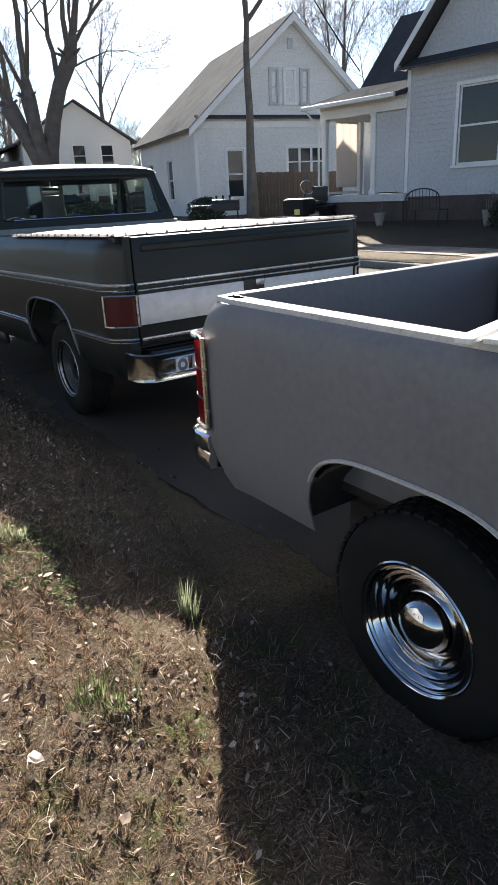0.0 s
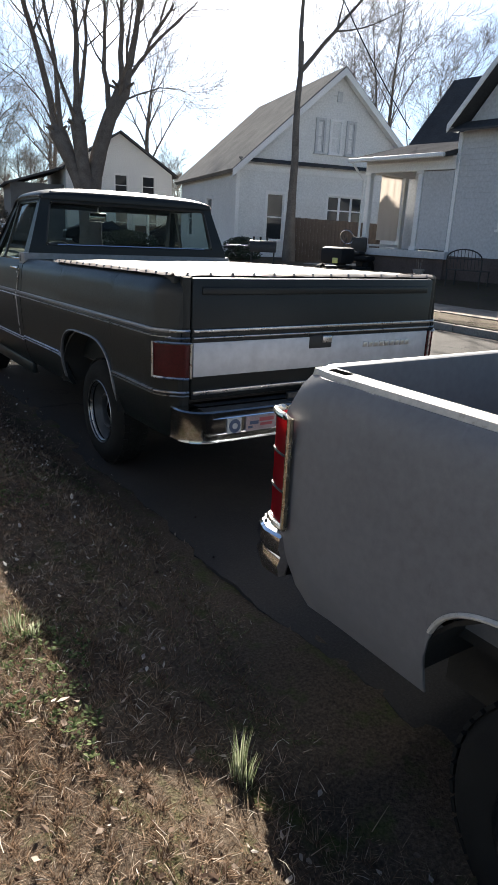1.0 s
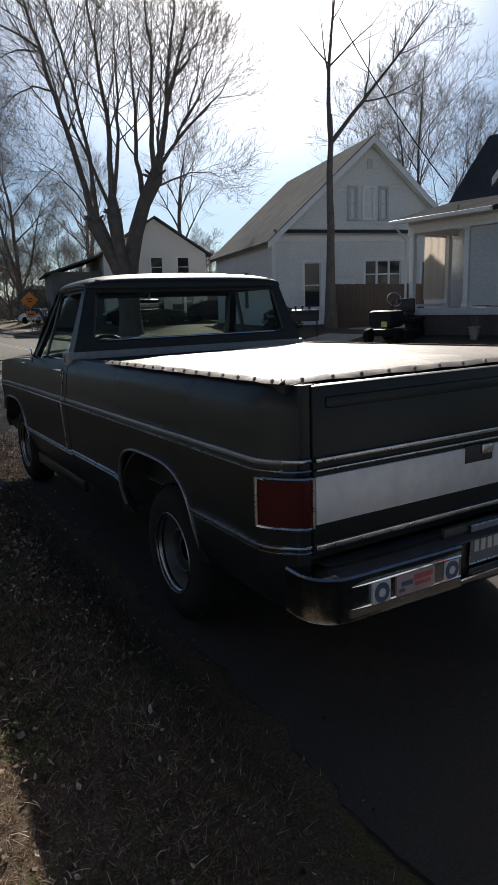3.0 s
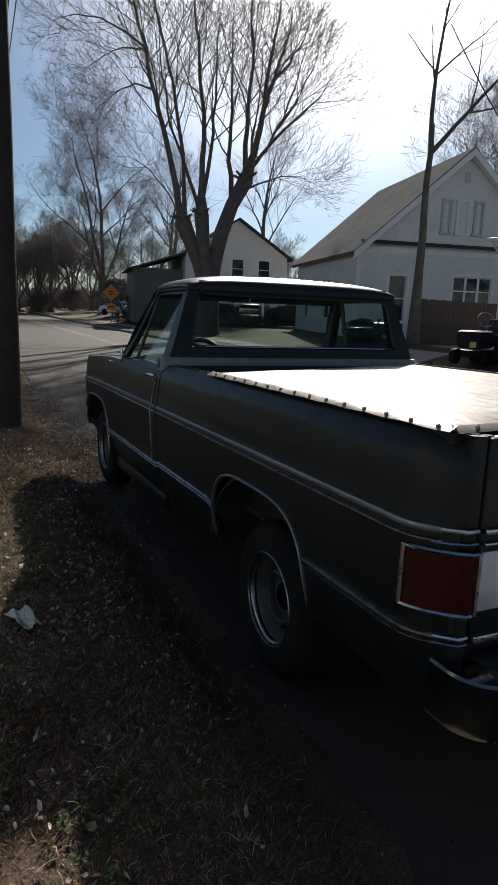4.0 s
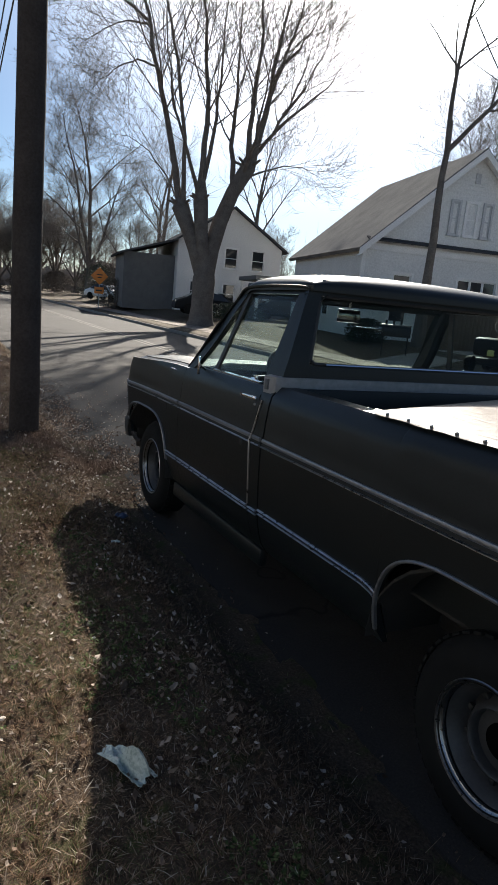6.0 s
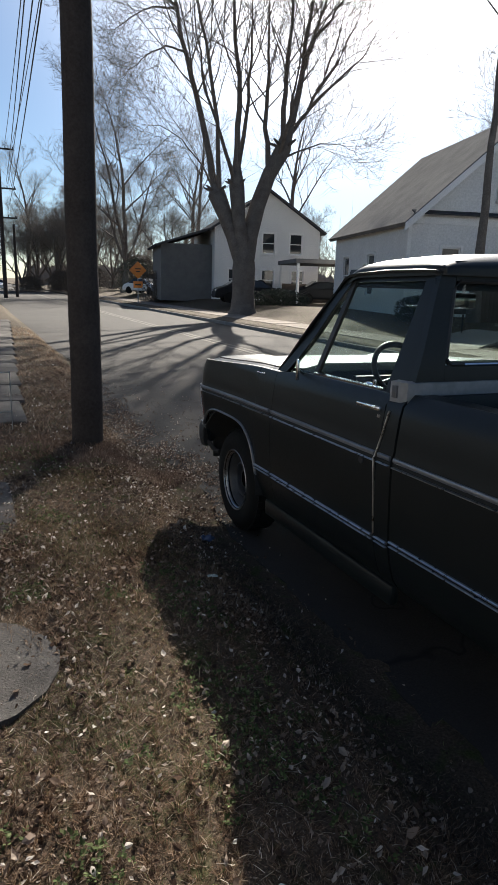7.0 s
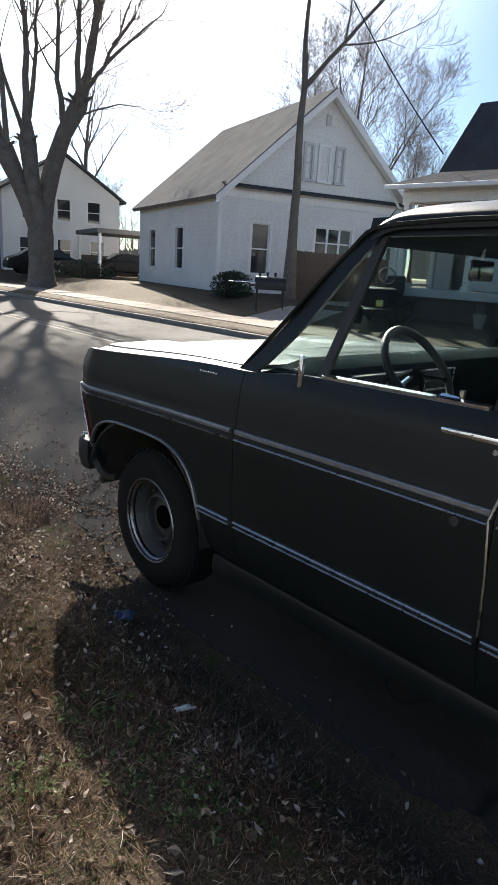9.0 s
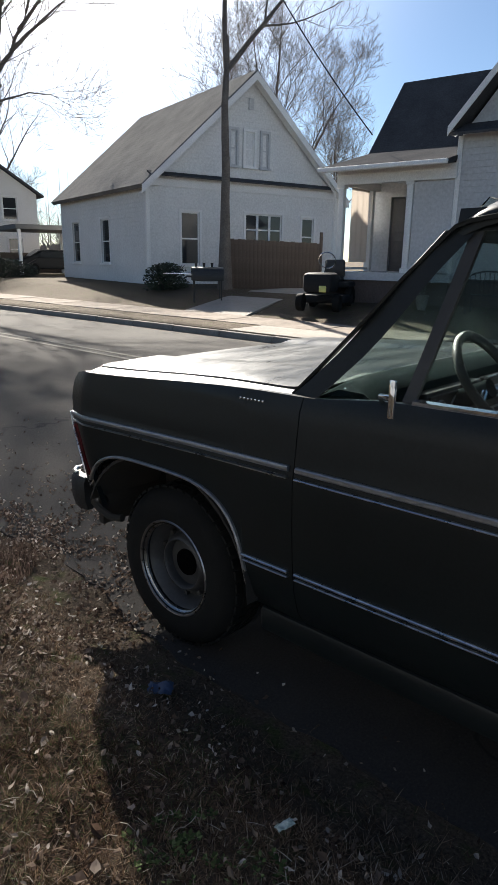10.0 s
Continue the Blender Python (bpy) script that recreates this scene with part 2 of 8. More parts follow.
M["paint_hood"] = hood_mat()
M["lens_red"] = surface("red_lens", (0.036, 0.004, 0.006), (0.062, 0.006, 0.008), 12, 90, 0.22, 0.05, 0.0, 0.05, 160, 0.0, 0.0, 0.22)
M["seat"] = surface("dark_seat_cloth", (0.03, 0.035, 0.05), (0.06, 0.065, 0.08), 8, 120, 0.9, 0.05, 0.0, 0.2, 300)
M["dash"] = surface("dash_plastic", (0.010, 0.014, 0.015), (0.018, 0.023, 0.024), 8, 120, 0.92, 0.06, spec=0.0)
M["sticker_white"] = surface("sticker_white", (0.40, 0.41, 0.42), (0.48, 0.49, 0.50), 20, 200, 0.5, 0.1)
M["sticker_blue"] = surface("sticker_blue", (0.03, 0.05, 0.10), (0.05, 0.08, 0.15), 20, 200, 0.5, 0.1)
M["sticker_red"] = surface("sticker_red", (0.26, 0.05, 0.06), (0.34, 0.07, 0.08), 20, 200, 0.5, 0.1)
M["sticker_pink"] = surface("faded_pink_sticker", (0.22, 0.17, 0.18), (0.32, 0.25, 0.26), 20, 200, 0.5, 0.1)
M["plate"] = surface("plate_enamel", (0.10, 0.11, 0.13), (0.16, 0.17, 0.19), 20, 200, 0.5, 0.1)
M["siding"] = surface("white_siding", (0.58, 0.58, 0.57), (0.70, 0.70, 0.69), 0.7, 14, 0.6, 0.1, 0.0, 0.1, 40, spec=0.25)
M["siding_grey"] = surface("grey_siding", (0.42, 0.43, 0.44), (0.52, 0.53, 0.54), 0.7, 14, 0.6, 0.1, 0.0, 0.1, 40, spec=0.25)
M["trim_white"] = surface("white_trim", (0.66, 0.66, 0.65), (0.76, 0.76, 0.75), 2, 30, 0.5, 0.1)
M["trim_dark"] = surface("dark_trim", (0.07, 0.07, 0.075), (0.12, 0.12, 0.12), 2, 30, 0.6, 0.1)
M["shingle"] = surface("asphalt_shingle", (0.045, 0.047, 0.05), (0.085, 0.085, 0.09), 1.2, 22, 0.92, 0.05, 0.0, 0.4, 26, spec=0.0)
# paler copy of shingle, the sun glare on the gable roof coloured in
M["shingle_glare"] = surface("glare_pale_shingle", (0.13, 0.13, 0.132), (0.20, 0.198, 0.196), 1.2, 22, 0.92, 0.05, 0.0, 0.4, 26, spec=0.0)
M["brick_dark"] = surface("dark_masonry", (0.07, 0.055, 0.05), (0.13, 0.105, 0.095), 1.5, 20, 0.9, 0.05, 0.0, 0.4, 30, spec=0.1)
M["wood_fence"] = surface("weathered_boards", (0.11, 0.085, 0.07), (0.19, 0.15, 0.125), 2, 30, 0.85, 0.08, 0.0, 0.3, 30, island=0.4, spec=0.1)
M["pole"] = surface("creosoted_pole", (0.035, 0.028, 0.025), (0.075, 0.062, 0.055), 3, 40, 0.9, 0.06, 0.0, 0.5, 40, spec=0.1)
M["bark"] = surface("grey_bark", (0.085, 0.075, 0.068), (0.17, 0.15, 0.135), 3, 24, 0.95, 0.03, 0.0, 0.6, 20, spec=0.1)
# colour lightened to imitate the far crowns' hazy look
M["twig"] = surface("twigs", (0.15, 0.130, 0.115), (0.27, 0.24, 0.21), 1, 10, 0.95, 0.03)
M["concrete"] = surface("concrete", (0.24, 0.215, 0.19), (0.34, 0.305, 0.27), 0.9, 18, 0.9, 0.05, 0.0, 0.3, 60, spec=0.1)
M["concrete_old"] = surface("old_grey_concrete", (0.055, 0.050, 0.046), (0.150, 0.138, 0.127), 3, 120, 0.95, 0.04, 0.0, 0.9, 110, spec=0.1)
M["kerb_worn"] = surface("worn_kerb", (0.17, 0.152, 0.135), (0.31, 0.285, 0.255), 1.6, 24, 0.95, 0.04, 0.0, 0.5, 70, spec=0.1)
M["concrete_mottled"] = surface("dirty_concrete", (0.15, 0.122, 0.10), (0.31, 0.27, 0.232), 0.8, 9, 0.95, 0.04, 0.0, 0.5, 40, spec=0.1)
M["glass_dark"] = surface("window_glass", (0.020, 0.024, 0.028), (0.03, 0.034, 0.038), 2, 20, 0.06, 0.03, 0.0, 0.0, 100, 0.0)
M["sign_orange"] = surface("sign_orange", (0.58, 0.17, 0.02), (0.66, 0.22, 0.035), 5, 40, 0.5, 0.1)
M["metal_post"] = surface("galvanised_post", (0.25, 0.25, 0.25), (0.36, 0.36, 0.35), 6, 60, 0.5, 0.1, 0.7)
# pale copy of the grey paint, with the sun's brightness coloured in
M["paint_sunlit"] = surface("sunlit_pale_paint", (0.36, 0.34, 0.31), (0.48, 0.45, 0.41), 6, 70, 0.35, 0.1)
M["plastic_bag"] = surface("thin_white_plastic", (0.30, 0.36, 0.33), (0.48, 0.54, 0.50), 20, 80, 0.30, 0.15)
M["white_wood"] = surface("white_painted_wood", (0.66, 0.65, 0.62), (0.76, 0.75, 0.72), 5, 60, 0.6, 0.1)
M["car_white"] = surface("white_car_paint", (0.62, 0.62, 0.62), (0.70, 0.70, 0.70), 2, 40, 0.25, 0.05, 0, 0, 100, 0.6)
M["lamp_yellow"] = surface("yellow_green_lamp", (0.42, 0.45, 0.12), (0.55, 0.56, 0.20), 12, 60, 0.25, 0.05)
M["car_dark"] = surface("dark_car_paint", (0.012, 0.013, 0.015), (0.020, 0.021, 0.023), 2, 40, 0.6, 0.1, 0, 0, 100, 0.0, 0.0, 0.12)
M["shrub"] = surface("evergreen_leaf", (0.022, 0.035, 0.016), (0.05, 0.065, 0.03), 3, 30, 0.8, 0.1, island=0.5)
M["shrub_brown"] = surface("dormant_shrub", (0.11, 0.085, 0.065), (0.20, 0.155, 0.115), 3, 30, 0.9, 0.1, island=0.5)
M["line_yellow"] = surface("road_line_yellow", (0.052, 0.047, 0.040), (0.100, 0.088, 0.066), 1.3, 14, 0.9, 0.06)
M["wire"] = surface("black_wire", (0.012, 0.012, 0.012), (0.02, 0.02, 0.02), 3, 30, 0.7, 0.1)


def glass(name, tint, rough=0.02):
    m, t, p = nodes_of(name)
    p.inputs["Base Color"].default_value = (*tint, 1)
    p.inputs["Roughness"].default_value = rough
    p.inputs["Transmission Weight"].default_value = 1.0
    p.inputs["IOR"].default_value = 1.12
    return m


M["glass"] = glass("clear_glass", (0.64, 0.72, 0.70))


def red_glass():
    m, t, p = nodes_of("lit_red_lens")
    p.inputs["Base Color"].default_value = (0.26, 0.010, 0.018, 1)
    p.inputs["Roughness"].default_value = 0.18
    tr = t.nodes.new("ShaderNodeBsdfTranslucent")
    tr.inputs["Color"].default_value = (0.50, 0.022, 0.035, 1)
    mx = t.nodes.new("ShaderNodeMixShader")
    mx.inputs[0].default_value = 0.55
    link(t, p.outputs[0], mx.inputs[1])
    link(t, tr.outputs[0], mx.inputs[2])
    link(t, mx.outputs[0], t.nodes["Material Output"].inputs["Surface"])
    return m


M["lens_red_lit"] = red_glass()


def fabric():
    m, t, p = nodes_of("thin_tan_fabric")
    p.inputs["Base Color"].default_value = (0.62, 0.56, 0.48, 1)
    p.inputs["Roughness"].default_value = 0.9
    tr = t.nodes.new("ShaderNodeBsdfTranslucent")
    tr.inputs["Color"].default_value = (0.66, 0.62, 0.58, 1)
    mx = t.nodes.new("ShaderNodeMixShader")
    mx.inputs[0].default_value = 0.7
    link(t, p.outputs[0], mx.inputs[1])
    link(t, tr.outputs[0], mx.inputs[2])
    link(t, mx.outputs[0], t.nodes["Material Output"].inputs["Surface"])
    return m


M["fabric"] = fabric()


def ground_mat():
    """Dormant lawn: straw and bare soil with green patches."""
    m, t, p = nodes_of("dormant_lawn")
    vec = t.nodes.new("ShaderNodeTexCoord").outputs["Object"]
    big, mid, fine = noise_tex(t, vec, 0.9, 5), noise_tex(t, vec, 7, 5), noise_tex(t, vec, 90, 4, 0.7)
    straw = ramp(t, fine, [(0.25, (0.030, 0.023, 0.018)), (0.5, (0.090, 0.067, 0.048)), (0.75, (0.17, 0.134, 0.100))])
    green = ramp(t, fine, [(0.25, (0.03, 0.035, 0.012)), (0.7, (0.10, 0.11, 0.04))])
    soil = ramp(t, fine, [(0.3, (0.03, 0.022, 0.016)), (0.7, (0.10, 0.075, 0.055))])
    col = mixed(t, clamp01(t, mid, 0.53, 0.68), straw, green)
    col = mixed(t, clamp01(t, big, 0.55, 0.72), col, soil)
    link(t, col, p.inputs["Base Color"])
    p.inputs["Roughness"].default_value = 0.95
    p.inputs["Specular IOR Level"].default_value = 0.1
    b = t.nodes.new("ShaderNodeBump")
    b.inputs["Strength"].default_value, b.inputs["Distance"].default_value = 0.8, 0.02
    link(t, fine, b.inputs["Height"])
    link(t, b.outputs[0], p.inputs["Normal"])
    return m


M["lawn"] = ground_mat()


def asphalt_mat():
    m, t, p = nodes_of("worn_asphalt")
    vec = t.nodes.new("ShaderNodeTexCoord").outputs["Object"]
    big, fine = noise_tex(t, vec, 0.35, 6), noise_tex(t, vec, 95, 4, 0.85)
    v = t.nodes.new("ShaderNodeTexVoronoi")
    v.feature, v.inputs["Scale"].default_value = "DISTANCE_TO_EDGE", 0.21
    wob = t.nodes.new("ShaderNodeMix")
    wob.data_type, wob.blend_type = "RGBA", "LINEAR_LIGHT"
    wob.inputs[0].default_value = 0.55
    link(t, vec, wob.inputs[6])
    n = t.nodes.new("ShaderNodeTexNoise")
    n.inputs["Scale"].default_value = 2.6
    link(t, vec, n.inputs["Vector"])
    link(t, n.outputs["Color"], wob.inputs[7])
    link(t, wob.outputs[2], v.inputs["Vector"])
    base = ramp(t, big, [(0.3, (0.026, 0.0235, 0.022)), (0.7, (0.058, 0.052, 0.047))])
    base = mixed(t, clamp01(t, noise_tex(t, vec, 2.3, 6, 0.7), 0.5, 0.75), base, (0.065, 0.056, 0.046))
    base = mixed(t, 0.5, base, ramp(t, fine, [(0.3, (0.018, 0.0165, 0.0155)), (0.62, (0.070, 0.063, 0.058)), (0.72, (0.17, 0.155, 0.14))]))
    col = mixed(t, clamp01(t, v.outputs["Distance"], 0.001, 0.007), (0.022, 0.021, 0.020), base)
    link(t, col, p.inputs["Base Color"])
    p.inputs["Roughness"].default_value = 0.9
    p.inputs["Specular IOR Level"].default_value = 0.12
    b = t.nodes.new("ShaderNodeBump")
    b.inputs["Strength"].default_value, b.inputs["Distance"].default_value = 0.5, 0.006
    link(t, fine, b.inputs["Height"])
    link(t, b.outputs[0], p.inputs["Normal"])
    return m


M["asphalt"] = asphalt_mat()


def island_mat(name, stops, rough=0.9):
    """Colour by loose piece, for grass blades and fallen leaves."""
    m, t, p = nodes_of(name)
    g = t.nodes.new("ShaderNodeNewGeometry")
    place = noise_tex(t, t.nodes.new("ShaderNodeTexCoord").outputs["Object"], 2.6, 4)
    tint = ramp(t, place, [(0.32, (0.70, 0.65, 0.61)), (0.5, (0.95, 0.94, 0.93)), (0.68, (0.96, 1.0, 1.02))])
    col = mixed(t, 1.0, ramp(t, g.outputs["Random Per Island"], stops), tint, "MULTIPLY")
    link(t, col, p.inputs["Base Color"])
    p.inputs["Roughness"].default_value = rough
    p.inputs["Specular IOR Level"].default_value = 0.25
    tr = t.nodes.new("ShaderNodeBsdfTranslucent")
    link(t, col, tr.inputs["Color"])
    mx = t.nodes.new("ShaderNodeMixShader")
    mx.inputs[0].default_value = 0.5
    link(t, p.outputs[0], mx.inputs[1])
    link(t, tr.outputs[0], mx.inputs[2])
    link(t, mx.outputs[0], t.nodes["Material Output"].inputs["Surface"])
    return m


M["blade_dry"] = island_mat("dry_grass", [(0.0, (0.040, 0.026, 0.019)), (0.35, (0.142, 0.092, 0.060)), (0.7, (0.30, 0.205, 0.137)), (0.93, (0.48, 0.362, 0.268)), (1.0, (0.76, 0.68, 0.58))])
M["blade_green"] = island_mat("green_grass", [(0.0, (0.035, 0.055, 0.02)), (0.7, (0.12, 0.16, 0.06)), (1.0, (0.25, 0.30, 0.14))])
M["blade_pale"] = island_mat("pale_green_grass", [(0.0, (0.10, 0.13, 0.06)), (0.6, (0.26, 0.30, 0.18)), (1.0, (0.46, 0.46, 0.34))])
M["blade_red"] = island_mat("reddish_weed", [(0.0, (0.065, 0.042, 0.034)), (0.6, (0.16, 0.112, 0.09)), (1.0, (0.32, 0.25, 0.205))])
M["stem"] = island_mat("dead_stem", [(0.0, (0.24, 0.18, 0.13)), (0.5, (0.46, 0.38, 0.30)), (1.0, (0.78, 0.71, 0.62))])
M["leaf"] = island_mat("fallen_leaf", [(0.0, (0.05, 0.033, 0.026)), (0.40, (0.15, 0.104, 0.078)), (0.75, (0.30, 0.232, 0.186)), (0.93, (0.52, 0.45, 0.39)), (1.0, (0.84, 0.79, 0.73))])


# ---- mesh tools ----
def part(name, bm, material, parent=None, label="", smooth=40.0):
    """Link a bmesh as one mesh object, under a thing or a part."""
    bmesh.ops.recalc_face_normals(bm, faces=bm.faces)
    me = bpy.data.meshes.new(name)
    bm.to_mesh(me)
    bm.free()
    me.materials.append(M[material])
    if smooth:
        me.polygons.foreach_set("use_smooth", [True] * len(me.polygons))
        me.set_sharp_from_angle(angle=radians(smooth))
    ob = new(name, me)
    if parent is not None:
        ob.parent = parent
    if label:
        ob["label"] = label
    return ob


def raw_mesh(name, verts, faces, material, parent=None, label=""):
    me = bpy.data.meshes.new(name)
    me.from_pydata(verts, [], faces)
    me.materials.append(M[material])
    ob = new(name, me)
    if parent is not None:
        ob.parent = parent
    if label:
        ob["label"] = label
    return ob


def thing(name, label, category, m=None, group="", kind=""):
    e = new(name)
    e.empty_display_size = 0.1
    if m is not None:
        e.matrix_basis = m
    return tagged(e, label, category, group, kind)


def box(bm, x0, x1, y0, y1, z0, z1, bevel=0.0, m=None):
    vs = [bm.verts.new((x, y, z)) for x in (x0, x1) for y in (y0, y1) for z in (z0, z1)]
    fs = [bm.faces.new([vs[i] for i in q]) for q in ((0, 1, 3, 2), (4, 6, 7, 5), (0, 4, 5, 1), (2, 3, 7, 6), (0, 2, 6, 4), (1, 5, 7, 3))]
    if bevel:
        es = list({e for f in fs for e in f.edges})
        r = bmesh.ops.bevel(bm, geom=es, offset=bevel, segments=2, affect="EDGES", profile=0.5)
        vs = list({v for f in r["faces"] for v in f.verts} | {v for v in vs if v.is_valid})
    if m is not None:
        for v in vs:
            v.co = m @ v.co
    return vs


def boxes(*rows, bevel=0.0):
    bm = bmesh.new()
    for r in rows:
        box(bm, *r, bevel=bevel)
    return bm


def shell(P, off):
    """A thick sheet: P is a grid of points, off the way to its back side (a vector, or a function of the point)."""
    bm = bmesh.new()
    off_of = off if callable(off) else (lambda p: off)
    A = [[bm.verts.new(p) for p in row] for row in P]
    B = [[bm.verts.new(Vector(p) + Vector(off_of(p))) for p in row] for row in P]
    n, k = len(P), len(P[0])
    for i in range(n - 1):
        for j in range(k - 1):
            bm.faces.new((A[i][j], A[i + 1][j], A[i + 1][j + 1], A[i][j + 1]))
            bm.faces.new((B[i][j], B[i][j + 1], B[i + 1][j + 1], B[i + 1][j]))
    for i in range(n - 1):
        bm.faces.new((A[i][0], B[i][0], B[i + 1][0], A[i + 1][0]))
        bm.faces.new((A[i][-1], A[i + 1][-1], B[i + 1][-1], B[i][-1]))
    for j in range(k - 1):
        bm.faces.new((A[0][j], A[0][j + 1], B[0][j + 1], B[0][j]))
        bm.faces.new((A[-1][j], B[-1][j], B[-1][j + 1], A[-1][j + 1]))
    return bm


def lathe(profile, n=48, bm=None):
    """Turn a profile of (radius, x) round the x axis; closed where the radius is 0."""
    bm = bm or bmesh.new()
    rings = [[bm.verts.new((x, r * math.cos(2 * math.pi * i / n), r * math.sin(2 * math.pi * i / n))) for i in range(n)] for r, x in profile]
    for a, b in zip(rings, rings[1:]):
        for i in range(n):
            bm.faces.new((a[i], a[(i + 1) % n], b[(i + 1) % n], b[i]))
    bmesh.ops.remove_doubles(bm, verts=bm.verts, dist=1e-5)
    return bm


def tube(bm, pts, radii, n=6):
    """A tapered tube along points."""
    rings = []
    for k, p in enumerate(pts):
        d = (Vector(pts[min(k + 1, len(pts) - 1)]) - Vector(pts[max(k - 1, 0)])).normalized()
        a = d.cross(Vector((0, 0, 1)) if abs(d.z) < 0.9 else Vector((1, 0, 0))).normalized()
        b = d.cross(a)
        r = radii[k] if isinstance(radii, (list, tuple)) else radii
        rings.append([bm.verts.new(Vector(p) + r * (math.cos(2 * math.pi * i / n) * a + math.sin(2 * math.pi * i / n) * b)) for i in range(n)])
    for a, b in zip(rings, rings[1:]):
        for i in range(n):
            bm.faces.new((a[i], a[(i + 1) % n], b[(i + 1) % n], b[i]))
    bm.faces.new(rings[0][::-1])
    bm.faces.new(rings[-1])
    return bm


def sweep(pts, section, up=None):
    """Sweep a closed section of (out, up) offsets along points with given out and up vectors: pts rows are (point, out, up)."""
    bm = bmesh.new()
    rings = [[bm.verts.new(Vector(p) + a * Vector(o) + b * Vector(u)) for a, b in section] for p, o, u in pts]
    n = len(section)
    for a, b in zip(rings, rings[1:]):
        for i in range(n):
            bm.faces.new((a[i], a[(i + 1) % n], b[(i + 1) % n], b[i]))
    bm.faces.new(rings[0][::-1])
    bm.faces.new(rings[-1])
    return bm


def lerp_table(table, v):
    for (a, x), (b, y) in zip(table, table[1:]):
        if v <= b:
            return x + (y - x) * max(0.0, (v - a)) / (b - a)
    return table[-1][1]


def step01(a, b, v):
    u = min(1.0, max(0.0, (v - a) / (b - a)))
    return u * u * (3 - 2 * u)


def moved(bm, m):
    bmesh.ops.transform(bm, matrix=m, verts=bm.verts)
    return bm


# ---- ground ----
def road_edge(y):
    return -0.97 + 0.12 * step01(4.3, 5.2, y) * (1 - step01(5.6, 6.6, y)) - 0.20 * step01(6.5, 7.4, y) * (1 - step01(9.0, 14.0, y)) + 0.30 * step01(9.0, 14.0, y) + 0.07 * noise.noise((0.9 * y, 0.3, 0)) + 0.04 * noise.noise((4.1 * y, 0.7, 0)) + 0.03 * noise.noise((13.0 * y, 2.7, 0))


def ground_z(x, y):
    """Lawn a hand above the parking strip, road level, far verge rising to the houses."""
    lo = -1.5 - 0.42 * (1 - step01(-1.6, -0.2, y))
    hi = -1.1 - 0.22 * (1 - step01(-1.6, -0.2, y))
    f = step01(9.0, 14.0, y)
    lo, hi = lo + f * 0.35, hi + f * 0.45
    left = 0.165 * (1 - step01(lo, hi, x))
    right = 0.14 * step01(7.25, 7.35, x) + 0.45 * step01(9.8, 13.5, x)
    e = road_edge(y)
    return left + right - (0.022 * step01(e - 0.32, e + 0.14, x) + 0.09 * step01(e + 0.06, e + 0.22, x)) * (1 - step01(7.25, 7.35, x))


def lawn_z(x, y):
    """The ground with the small bumps that the near lawn has."""
    near = -6 < x < -0.6 and -7 < y < 12
    return ground_z(x, y) + (0.020 * noise.noise((x * 2.2, y * 2.2, 0.3)) + 0.016 * noise.noise((x * 6, y * 6, 1.7)) + 0.010 * noise.noise((x * 15, y * 15, 4.7)) if near else 0)


def ground():
    xs = [-400, -120, -50, -25, -14, -9, -7, -6, -5.2] + [-4.6 + 0.05 * i for i in range(80)] + [-0.45, 0.4, 1.5, 3, 5, 6.4, 7.15, 7.25, 7.30, 7.35, 7.9, 8.6, 9.2, 9.8] + [10.2 + 0.6 * i for i in range(8)] + [16, 20, 26, 40, 80, 180, 500]
    ys = [-300, -80, -30, -14, -9, -7, -6] + [-5.2 + 0.06 * i for i in range(224)] + [8.6, 9.4, 11, 14, 18, 24, 32, 45, 60, 90, 140, 250, 600, 1200]
    V, F = [], []
    for y in ys:
        for x in xs:
            V.append((x, y, lawn_z(x, y)))
    n = len(xs)
    for j in range(len(ys) - 1):
        for i in range(n - 1):
            F.append((j * n + i, j * n + i + 1, (j + 1) * n + i + 1, (j + 1) * n + i))
    ob = raw_mesh("ground", V, F, "lawn")
    ob.data.polygons.foreach_set("use_smooth", [True] * len(F))
    return tagged(ob, "dormant brown lawn with green patches and bare soil", "ground", kind="structure")


ground()


